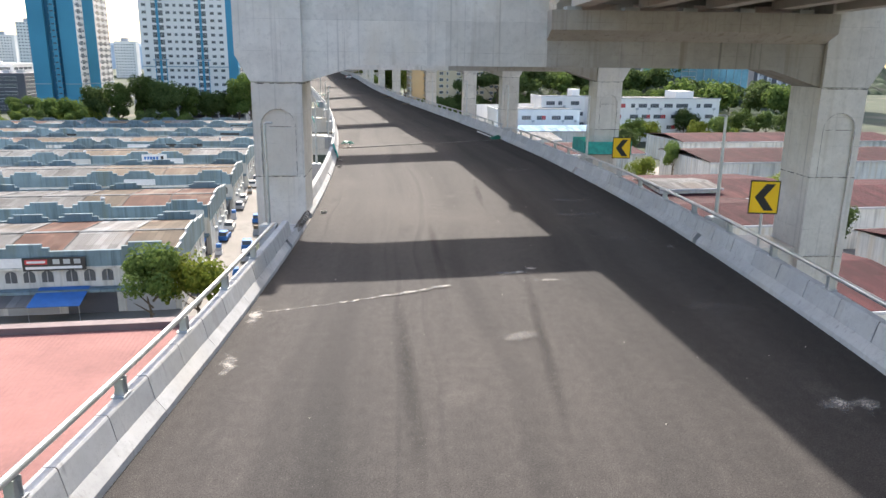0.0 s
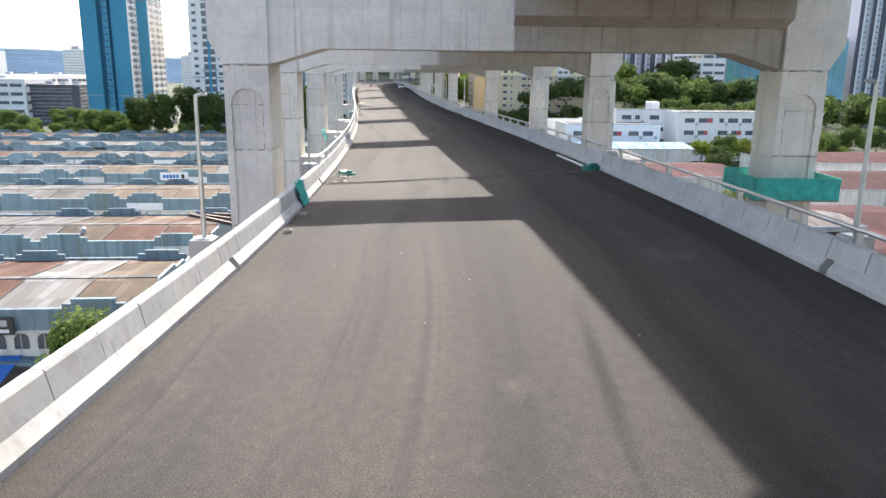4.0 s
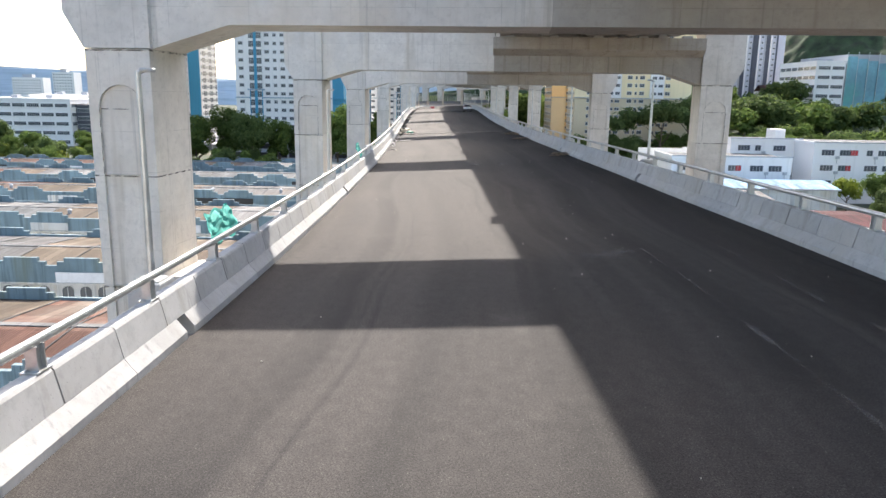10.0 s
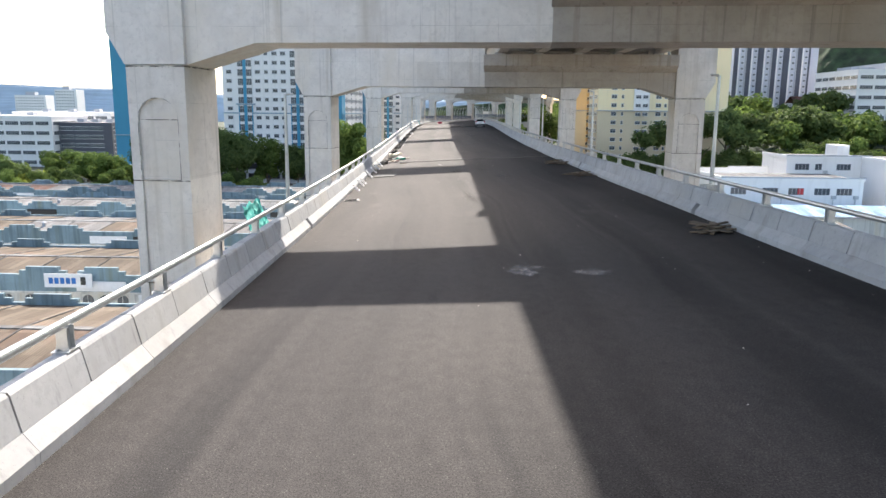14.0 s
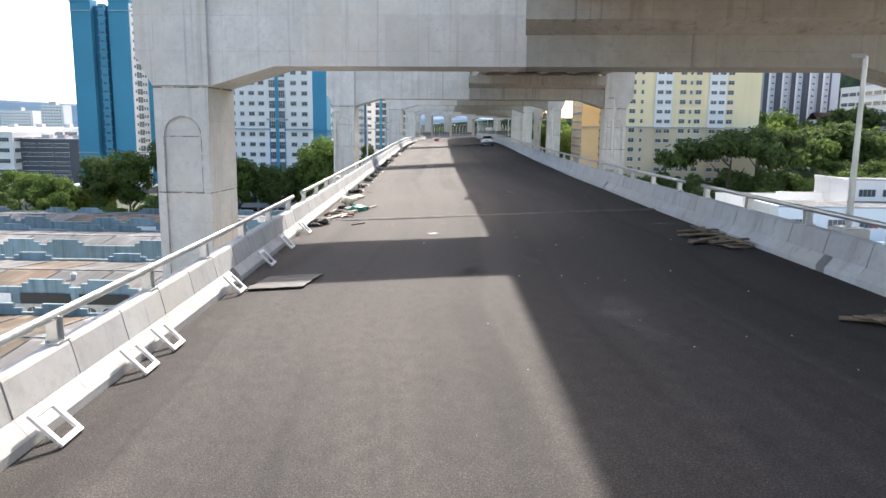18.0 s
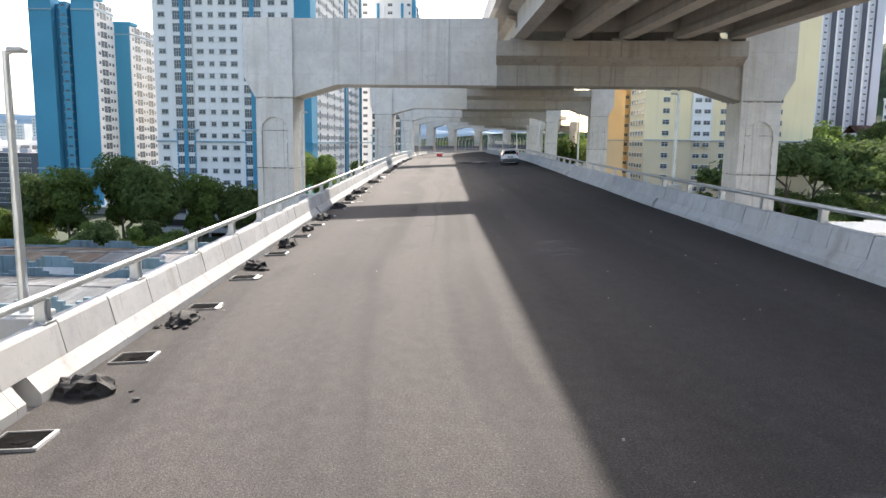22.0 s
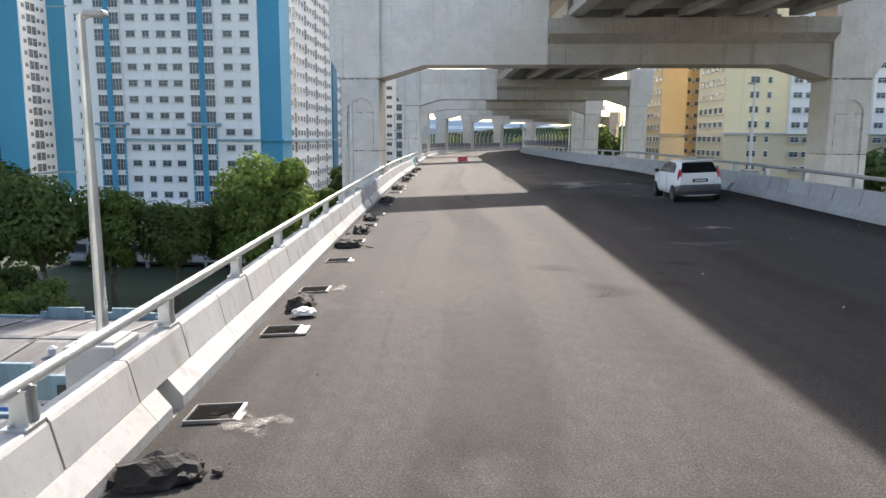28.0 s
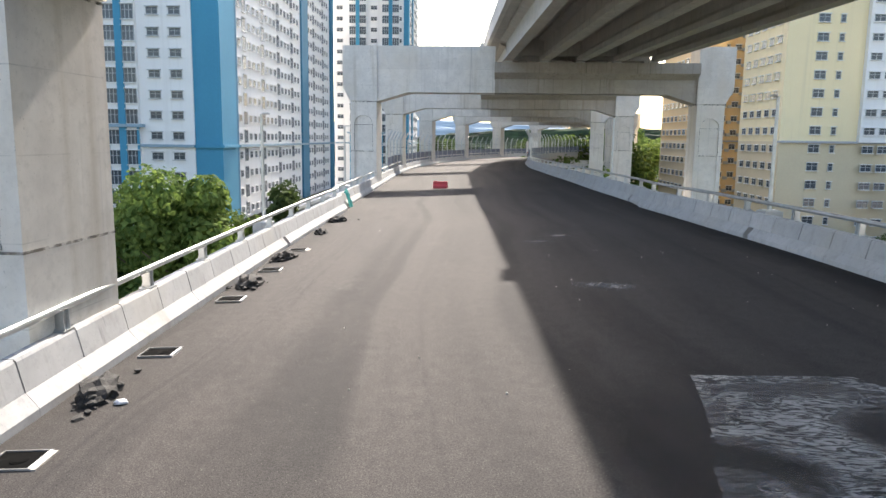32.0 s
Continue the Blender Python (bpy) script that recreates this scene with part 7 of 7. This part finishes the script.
for y, f, rx, ry in ((173.46, 0.156, 0.5, 0.55), (21.7, 0.565, 0.5, 0.22), (21.2, 0.53, 0.85, 0.26), (20.9, 0.495, 0.6, 0.16), (20.4, 0.59, 1.0, 0.26), (12.4, 0.905, 0.75, 0.55), (24.4, 0.938, 0.4, 0.3), (106.8, 0.495, 0.7, 0.9), (106.7, 0.61, 0.55, 0.5), (245.5, 0.62, 0.7, 0.5), (198.9, 0.07, 0.5, 0.6), (205.4, 0.07, 0.4, 0.5), (182.0, 0.075, 0.4, 0.5), (63.0, 0.62, 0.4, 0.4), (139.6, 0.36, 0.4, 0.5), (70.1, 0.62, 0.35, 0.35), (213.3, 0.59, 0.7, 0.5), (213.4, 0.71, 0.9, 0.4), (229.0, 0.69, 1.6, 0.7), (17.0, 0.02, 0.3, 1.2), (14.0, 0.03, 0.3, 0.9), (141.2, 0.94, 0.5, 0.5)):
    smear(y, f, rx, ry)
for y, f, rx, ry in ((30.0, 0.80, 1.6, 1.2), (33.5, 0.83, 2.0, 1.0), (44.0, 0.80, 1.6, 1.6), (15.7, 0.49, 0.9, 0.7), (26.0, 0.85, 1.5, 1.2), (18.0, 0.88, 1.2, 1.0), (134.8, 0.55, 0.4, 1.6), (130.0, 0.62, 0.7, 2.4), (82.0, 0.62, 1.3, 0.9), (152.0, 0.65, 1.2, 2.0), (166.0, 0.6, 1.5, 2.5), (190.0, 0.7, 1.5, 1.5), (205.0, 0.75, 1.4, 2.0), (210.5, 0.64, 1.6, 1.5)):
    smear(y, f, rx, ry, DUST_FILM, label="faint patch of pale dust on the asphalt", name="dust_patch")
for y0, y1, f in ((66.0, 84.0, 0.706), (72.0, 86.0, 0.853)):
    for q in range(int((y1 - y0) / 3)):
        smear(y0 + q * 3 + 1.2, f + 0.003 * math.sin(q * 2.1), 0.10, 1.9, DUST_FILM, label="thin pale dust line along the asphalt", name="dust_line")
for y, f, rx, ry, turn in ((133.6, 0.43, 0.45, 0.8, -20), (178.0, 0.30, 0.3, 3.0, 3), (205.5, 0.42, 0.5, 0.9, 25), (206.0, 0.50, 0.4, 0.7, 40), (207.6, 0.37, 0.35, 0.8, 60), (208.0, 0.55, 0.4, 0.6, 70), (121.0, 0.45, 0.3, 2.5, 4), (58.5, 0.42, 0.25, 3.0, -3), (24.0, 0.36, 0.22, 6.0, 2), (14.0, 0.31, 0.25, 6.0, 6), (16.0, 0.53, 0.2, 6.0, -2), (36.0, 0.55, 0.2, 5.0, -4)):
    smear(y, f, rx, ry, TYRE_FILM, turn, "dark soft tyre mark on the asphalt", "tyre_mark")
for k in range(14):
    t = k / 13
    y, f = 17.5 + 2.3 * t ** 1.15, 0.05 + 0.325 * t
    smear(y, f, 0.5 + 0.15 * t, 0.09 + 0.10 * t, CEMENT_FILM, 20 + 5 * t, "long pale dried cement streak across the asphalt", "cement_streak")
for k, (y, f) in enumerate(((214.4, 0.308), (215.5, 0.262), (215.5, 0.149), (216.7, 0.266), (214.5, 0.132), (212.5, 0.159), (213.3, 0.284), (212.4, 0.373), (217.0, 0.416), (205.0, 0.4), (207.0, 0.5), (178.0, 0.44), (171.5, 0.35), (64.6, 0.45), (133.8, 0.43))):
    smear(y, f, 0.42 - 0.05 * (k % 4), 0.24 + 0.04 * (k % 3), PIT_FILM, 15 * (k % 5) - 30, "shallow dark pit worn in the asphalt", "road_pit")
# curved dark tyre tracks
for df, w in ((0.0, 0.16), (0.035, 0.07), (-0.06, 0.06)):
    for q in range(16):
        t = q / 15
        y = 226.3 - 6.4 * t
        f = 0.268 + df + 0.075 * (2 * t - 0.85) ** 2
        smear(y, f, w, 0.42, TYRE_FILM, 34 * (0.42 - t) * 2, "curved dark tyre track on the asphalt", "tyre_mark")
# wide spill of scraped grit with a straight far edge
smear(229.0, 0.60, 2.4, 3.4, SLURRY_FILM, 8, "dark dried slurry on the asphalt", "slurry_patch")
smear(227.6, 0.74, 4.2, 3.4, SLURRY_FILM, -20, "dark dried slurry on the asphalt", "slurry_patch")
def grit_spill():
    rnd = random.Random(5)
    rows, cols, grid = 56, 60, []
    bm = bmesh.new()
    for i in range(rows + 1):
        t = i / rows
        y = 231.35 - 8.0 * t
        f0 = 0.592 - 0.012 * t - 0.05 * min(t * 2, 1) + 0.004 * math.sin(11 * t) + rnd.uniform(-0.0015, 0.0015)
        f1 = 0.735 + 0.30 * t - 0.09 * t * t + rnd.uniform(-0.001, 0.001)
        row = []
        for j in range(cols + 1):
            q = j / cols
            p = road_at(y + 0.25 * q * (1 - t), f0 + (f1 - f0) * q)
            rim = min(1.0, 9 * min(q, 1 - q), 9 * min(t, 1 - t))
            wave = math.sin(26 * q + 5 * math.sin(7 * t)) * math.sin(19 * t + 4 * math.sin(5 * q))
            row.append(bm.verts.new(p + Vector((0, 0, 0.028 + rim * (0.010 + 0.007 * wave + rnd.uniform(-0.003, 0.003))))))
        grid.append(row)
    for a, b in zip(grid, grid[1:]):
        for j in range(cols):
            bm.faces.new((a[j], b[j], b[j + 1], a[j + 1]))
    ob = tagged(new("grit_spill", mesh_of("grit_spill", bm, SPILL_FILM)), "wide spill of grey scraped grit with swirled ridges on the asphalt", "stain")
grit_spill()
for y, f in ((222.9, 0.735), (222.2, 0.785), (224.8, 0.715), (237.4, 0.585), (237.2, 0.615), (244.0, 0.56)):
    smear(y, f, 0.6, 0.5, GRIT_FILM, 0, "small patch of pale grit on the asphalt", "grit_patch")

# white square frames leaning on the barrier, black sheet
def leaning_frame(y):
    th = thing("spare_drain_cover", on_road(y, 0.0, 0.0) @ pose(0.36, 0, 0.02, 0, 48, 0) @ Matrix.Scale(0.84, 4), "white square drain cover frame leaning on the barrier toe", "drain cover", "white drain covers")
    for x0, x1, y0, y1 in ((0.0, 0.09, -0.30, 0.30), (0.51, 0.60, -0.30, 0.30), (0.09, 0.51, -0.30, -0.21), (0.09, 0.51, 0.21, 0.30)):
        bm = bmesh.new()
        box(bm, -x1, -x0, y0, y1, 0.0, 0.05, 0.006)
        part("frame_side", bm, WHITE_PLASTIC, th)
for y in (124.0, 126.3, 127.4, 131.3, 134.3, 136.9, 139.9):
    leaning_frame(y)
def black_sheet():
    bm = bmesh.new()
    n = 10
    g = [[bm.verts.new((1.25 * i / n + 0.03 * math.sin(j * 2.1) + 0.25 * j / n, 1.35 * j / n, 0.03 + 0.015 * noise.noise(Vector((i * 0.5, j * 0.6, 2))))) for j in range(n + 1)] for i in range(n + 1)]
    for i in range(n):
        for j in range(n):
            bm.faces.new((g[i][j], g[i + 1][j], g[i + 1][j + 1], g[i][j + 1]))
    ob = tagged(new("rubber_sheet", mesh_of("rubber_sheet", bm, LOOSE_SHEET)), "worn black rubber sheet lying flat by the barrier", "sheet")
    so = ob.modifiers.new("thick", 'SOLIDIFY')
    so.thickness = 0.02
    ob.matrix_basis = on_road(131.5, 0.03)
LOOSE_SHEET = mat("worn_black_sheet", (0.022, 0.022, 0.022), 0.6, vary=0.4, scale=1.5, fine=10, stain=(0.06, 0.06, 0.058), stain_scale=1.8)
black_sheet()

# rubbish piles
def crumpled(name, m, material, label, category, r=0.28, seed=1, group=""):
    rnd = random.Random(seed)
    bm = bmesh.new()
    bmesh.ops.create_icosphere(bm, subdivisions=4, radius=r)
    for v in bm.verts:
        k = 1 + 0.45 * noise.noise(v.co * 1.8 / r + Vector((seed, 0, 0))) + 0.28 * noise.noise(v.co * 5 / r + Vector((0, seed, 0))) + 0.12 * noise.noise(v.co * 11 / r)
        v.co = Vector((v.co.x * k * 1.3, v.co.y * k, max(v.co.z * k * 0.6, -0.12 * r) + 0.12 * r))
    me = mesh_of(name, bm, material)
    for p in me.polygons:
        p.use_smooth = True
    ob = tagged(new(name, me), label, category, group)
    ob.matrix_basis = m
def plank(m, l, w=0.12, h=0.03, material=None, label="short weathered timber offcut lying on the road", name="timber_offcut"):
    bm = bmesh.new()
    box(bm, -l / 2, l / 2, -w / 2, w / 2, 0, h, 0.004)
    ob = tagged(new(name, mesh_of(name, bm, material or TIMBER)), label, "debris", "loose debris on the road")
    ob.matrix_basis = m
rnd = random.Random(21)
crumpled("crumpled_net", on_road(61.0, 0.055), GREEN_BAG, "crumpled bundle of green safety netting on the road", "netting", 0.33, 2, "green net bundles")
crumpled("crumpled_net", on_road(62.0, 0.974), GREEN_BAG, "crumpled bundle of green safety netting on the road", "netting", 0.38, 3, "green net bundles")
crumpled("crumpled_net", on_road(146.4, 0.108), GREEN_BAG, "crumpled bundle of green safety netting on the road", "netting", 0.3, 4, "green net bundles")
def fallen_barrier(m):
    """Lies on its face: a flared foot, a body, and four prongs along the top edge."""
    th = thing("fallen_barrier", m, "dirty cream plastic road barrier lying broken among rubbish", "road barrier")
    bm = bmesh.new()
    prism(bm, ((-0.20, 0.0), (0.20, 0.0), (0.18, 0.12), (0.09, 0.26), (0.07, 0.55), (-0.07, 0.55), (-0.09, 0.26), (-0.18, 0.12)), -0.55, 0.55, 'y')
    bmesh.ops.bevel(bm, geom=list(bm.edges), offset=0.02, segments=2, affect='EDGES')
    part("shell", bm, CREAM_PLASTIC, th, smooth=True)
    for k in range(4):
        bm = bmesh.new()
        y = -0.55 + 0.30 * k
        prism(bm, ((-0.065, 0.54), (0.065, 0.54), (0.05, 0.86), (0.02, 0.90), (-0.02, 0.90), (-0.05, 0.86)), y, y + 0.2, 'y')
        bmesh.ops.bevel(bm, geom=list(bm.edges), offset=0.015, segments=2, affect='EDGES')
        part("prong", bm, CREAM_PLASTIC, th)
fallen_barrier(on_road(148.7, 0.04) @ pose(0.0, 0, 0.19, 0, 78, 16))
crumpled("rubbish_bag", on_road(142.1, 0.028), LOOSE_ASPHALT, "dark crumpled rubbish heap with scraps", "rubbish", 0.3, 6)
crumpled("paper_sheet", on_road(142.75, 0.03), WHITE_PLASTIC, "crumpled white paper sheet on the rubbish heap", "paper", 0.2, 26)
crumpled("paper_sheet", on_road(147.1, 0.075), SHOP_WHITE, "crumpled dirty white paper sheet among rubbish", "paper", 0.17, 27)
crumpled("plastic_bag", on_road(203.5, 0.035) @ pose(0.15, -0.3, 0.05), WHITE_PLASTIC, "small white crumpled plastic bag on rubble", "bag", 0.14, 7)
crumpled("plastic_bag", on_road(229.0, 0.06) @ pose(0, 0, 0.02), WHITE_PLASTIC, "small white crumpled plastic bag on rubble", "bag", 0.07, 8)
for k in range(22):
    plank(on_road(58.9 + rnd.uniform(-1.0, 1.6), 0.035 + rnd.uniform(-0.015, 0.035), 0.03 * (k % 4)) @ pose(0, 0, 0, 0, 0, rnd.uniform(0, 180)), rnd.uniform(0.25, 0.9), rnd.uniform(0.03, 0.10), 0.025, (TIMBER, PALE_TIMBER, CAR_GREY, TIMBER)[k % 4])
for k in range(22):
    plank(on_road(145.2 + rnd.uniform(-1.2, 1.6), 0.06 + rnd.uniform(-0.03, 0.05), 0.02 * (k % 4)) @ pose(0, 0, 0, 0, 0, rnd.uniform(0, 180)), rnd.uniform(0.3, 1.0), rnd.uniform(0.03, 0.12), 0.03, (TIMBER, PALE_TIMBER, RUST_BAR, CAR_GREY, PALE_TIMBER)[k % 5], "loose scrap board among rubbish on the road", "scrap_board")
for y, f in ((112.1, 0.962), (129.5, 0.945), (137.3, 0.955), (138.8, 0.966)):
    for k in range(12):
        plank(on_road(y + rnd.uniform(-0.5, 0.5), f + rnd.uniform(-0.03, 0.02), 0.02 + 0.03 * (k % 5)) @ pose(0, 0, 0, 0, 0, rnd.uniform(-35, 35) + 90 * (k % 2)), rnd.uniform(0.8, 1.5), rnd.uniform(0.1, 0.2))
def rod(p, q, r, material, label, name="pipe_length", cat="pipe"):
    bm = bmesh.new()
    cyl(bm, p, q, r, n=10)
    tagged(new(name, mesh_of(name, bm, material)), label, cat)
rod(road_at(62.9, 0.966) + Vector((0, 0, 0.06)), road_at(68.4, 0.962) + Vector((0, 0, 0.06)), 0.055, WHITE_PLASTIC, "long white plastic pipe lying by the barrier")
plank(on_road(146.6, 0.125, 0.03) @ pose(0, 0, 0, 0, 0, 62), 2.1, 0.09, 0.05, PALE_TIMBER, "long pale timber batten lying through the green netting", "timber_batten")
plank(on_road(144.1, 0.055, 0.03) @ pose(0, 0, 0, 0, 0, 68), 2.0, 0.09, 0.05, PALE_TIMBER, "long pale timber batten lying beside rubbish", "timber_batten")
plank(on_road(144.5, 0.09, 0.03) @ pose(0, 0, 0, 0, 0, 60), 0.8, 0.09, 0.06, RUST_BAR, "rusty brown steel box length lying on the road", "steel_length")
rod(road_at(141.8, 0.128) + Vector((0, 0, 0.03)), road_at(142.35, 0.162) + Vector((0, 0, 0.03)), 0.025, TIMBER, "thin timber stick lying on the road", "timber_stick", "debris")
for y, f in ((49.5, 0.02), (46.4, 0.022), (31.0, 0.03)):
    bm = bmesh.new()
    for k in range(16):
        a, b = 6.2832 * k / 16, 6.2832 * (k + 1) / 16
        v = [bm.verts.new((r * math.cos(t), r * math.sin(t), z)) for t in (a, b) for r, z in ((0.10, 0), (0.10, 0.10), (0.135, 0.10), (0.135, 0))]
        for i in range(4):
            bm.faces.new((v[i], v[(i + 1) % 4], v[4 + (i + 1) % 4], v[4 + i]))
    ob = tagged(new("pipe_ring", mesh_of("pipe_ring", bm, DUST)), "short dusty ring cut from a pipe, by the barrier", "pipe ring", "pipe rings")
    ob.matrix_basis = on_road(y, f)
for y, f, seed in ((144.9, 0.035, 11), (145.6, 0.05, 12), (141.6, 0.02, 13), (147.4, 0.05, 14)):
    crumpled("dark_rag", on_road(y, f), LOOSE_ASPHALT, "black crumpled plastic rag beside the barrier", "rubbish", 0.2, seed, "dark rags")
# scattered pebbles
def pebbles():
    rnd = random.Random(4)
    bm = bmesh.new()
    for k in range(420):
        y, f = rnd.uniform(8, 250), rnd.choice((rnd.uniform(0.02, 0.98), rnd.uniform(0.5, 0.97)))
        s = rnd.uniform(0.006, 0.017)
        p = road_at(y, f) + Vector((0, 0, s * 0.6))
        g = bmesh.ops.create_icosphere(bm, subdivisions=1, radius=s)
        for v in g["verts"]:
            v.co = v.co * rnd.uniform(0.7, 1.3) + p
    tagged(new("pebbles", mesh_of("pebbles", bm, DUST)), "scattered pale grit and pebbles on the asphalt", "grit", kind="stuff")
pebbles()

# teal safety net over the barrier gap, and nets by the piers
def hung_net(m, w, h, seed, label="torn teal safety net draped over the barrier gap"):
    rnd = random.Random(seed)
    bm = bmesh.new()
    nx, nz = 14, 12
    g = [[bm.verts.new((0.09 * noise.noise(Vector((i * 0.5, k * 0.4, seed))) + (0.30 * (1 - k / nz) if h < 1.3 else 0), w * (i / nx - 0.5) * (1 - 0.25 * abs(k / nz - 0.3)), h * k / nz + 0.06 * math.sin(i * 0.9 + seed))) for k in range(nz + 1)] for i in range(nx + 1)]
    for i in range(nx):
        for k in range(nz):
            bm.faces.new((g[i][k], g[i + 1][k], g[i + 1][k + 1], g[i][k + 1]))
    ob = tagged(new("safety_net", mesh_of("safety_net", bm, NET)), label, "safety net", "teal safety nets")
    so = ob.modifiers.new("thick", 'SOLIDIFY')
    so.thickness = 0.01
    ob.matrix_basis = m
hung_net(on_road(51.6, 0.0) @ pose(-0.22, 0, 0.02), 1.5, 0.95, 1)
hung_net(LL.spot(LL.by_y(84.0), 2.6, False) @ pose(0, 0, -0.1), 2.6, 0.85, 2, "teal safety net heaped beside a concrete pier")
hung_net(LL.spot(LL.by_y(111.0), 1.5, False) @ pose(0, 0, 0.2), 2.2, 0.9, 3, "teal safety net hanging beside a concrete pier")
hung_net(LL.spot(LL.by_y(181.0), 1.4, False) @ pose(0, 0, 0.1), 2.0, 0.8, 4, "teal safety net heaped behind the barrier")
hung_net(LL.spot(LL.s[-1] * 0 + LL.by_y(253.9) + 5.0, 0.1, False) @ pose(0, 0, 0.0), 1.2, 0.95, 5)
def pier_net(k, side):
    x, y, z, a, e, xl, xr = PORTALS[k]
    m = pose(x, y, z, 0, 0, a)
    x0, x1 = (xl - 0.9, xl + 2.9) if side < 0 else (xr - 0.9, xr + 2.9)
    th = thing("pier_platform", m, "steel work platform wrapped in teal netting round a pier", "work platform", "work platforms round piers")
    for n, b in (("net_panel", (x0, x1, -0.72, -0.68)), ("net_panel", (x0, x1, 3.18, 3.22)), ("net_panel", (x0 - 0.02, x0 + 0.02, -0.68, 3.18)), ("net_panel", (x1 - 0.02, x1 + 0.02, -0.68, 3.18))):
        bm = bmesh.new()
        box(bm, *b, -3.1, -2.1)
        part(n, bm, NET, th)
    bm = bmesh.new()
    box(bm, x0, x1, -0.68, -0.02, -3.16, -3.1)
    part("deck_board", bm, TIMBER, th)
pier_net(1, 1)

# rusty beams left on a pier bracket
x, y, z, a, e, xl, xr = PORTALS[1]
for k in range(3):
    bm = bmesh.new()
    l = 2.6 - 0.5 * k
    for b in ((-l, 0.2, -0.08, 0.08, 0.14, 0.16), (-l, 0.2, -0.01, 0.01, 0.02, 0.14), (-l, 0.2, -0.08, 0.08, 0.0, 0.02)):
        box(bm, *b)
    ob = tagged(new("steel_beam", mesh_of("steel_beam", bm, STEEL_DARK)), "rusty steel beam jutting from a concrete pier", "steel beam", "rusty beams on a pier")
    ob.matrix_basis = pose(x, y, z, 0, 0, a) @ pose(xl + 0.07, 0.5 + 0.5 * k, -4.9 + 0.14 * k, 0, 8 - 5 * k, -14)
# bare reinforcement by the first pier
def rebar():
    bm = bmesh.new()
    rnd = random.Random(3)
    for k in range(26):
        s = LL.by_y(26.1) + 3.5 * k / 26
        m = LL.spot(s, 0.12, False)
        pts = [m @ Vector((0.12 * math.cos(t * 0.7) + rnd.uniform(-0.02, 0.02), 0.04 * t * 0.2, 0.22 + 0.2 * math.sin(t * 0.7))) for t in range(8)]
        for p, q in zip(pts, pts[1:]):
            cyl(bm, p, q, 0.009, n=5, caps=False)
    tagged(new("reinforcement_cage", mesh_of("reinforcement_cage", bm, STEEL_DARK)), "rusty exposed reinforcement loops in the barrier gap", "reinforcement", kind="stuff")
rebar()

# ---- noise screens at the far bend ----
def screen_run(line, s0, s1, flip, step=4.0):
    post = bmesh.new()
    cyl(post, (0, 0, 0.75), (0, 0, 3.6), 0.08, n=8)
    cyl(post, (0, 0, 3.6), (-0.5 if flip else 0.5, 0, 4.5), 0.07, n=8)
    post = mesh_of("screen_post", post, GALV)
    low, top = bmesh.new(), bmesh.new()
    box(low, -0.04, 0.04, 0.05, step - 0.05, 0.85, 2.0)
    for k in range(5):
        box(top, -0.03, 0.03, 0.1, step - 0.1, 2.1 + k * 0.36, 2.14 + k * 0.36)
    low, top = mesh_of("blue_panel", low, DEEP_BLUE), mesh_of("clear_panel", top, FRAME_GREY)
    th = tagged(new("noise_screen"), "roadside noise screen of steel posts with dark blue lower panels", "noise screen", kind="structure")
    s = s0
    while s < s1:
        m = line.spot(s, 0.42, flip)
        for n, me in (("screen_post", post), ("blue_panel", low), ("clear_panel", top)):
            part(n, me, None, th, m=m)
        s += step
DEEP_BLUE = mat("dark_blue_panel", (0.05, 0.085, 0.17), 0.5, vary=0.15, scale=0.5)
far = LL.by_y(253.9)
screen_run(LL, far + 34, LL.s[-1] - 4, False)
screen_run(RL, RL.by_y(253.9) + 58, RL.s[-1] - 4, True)
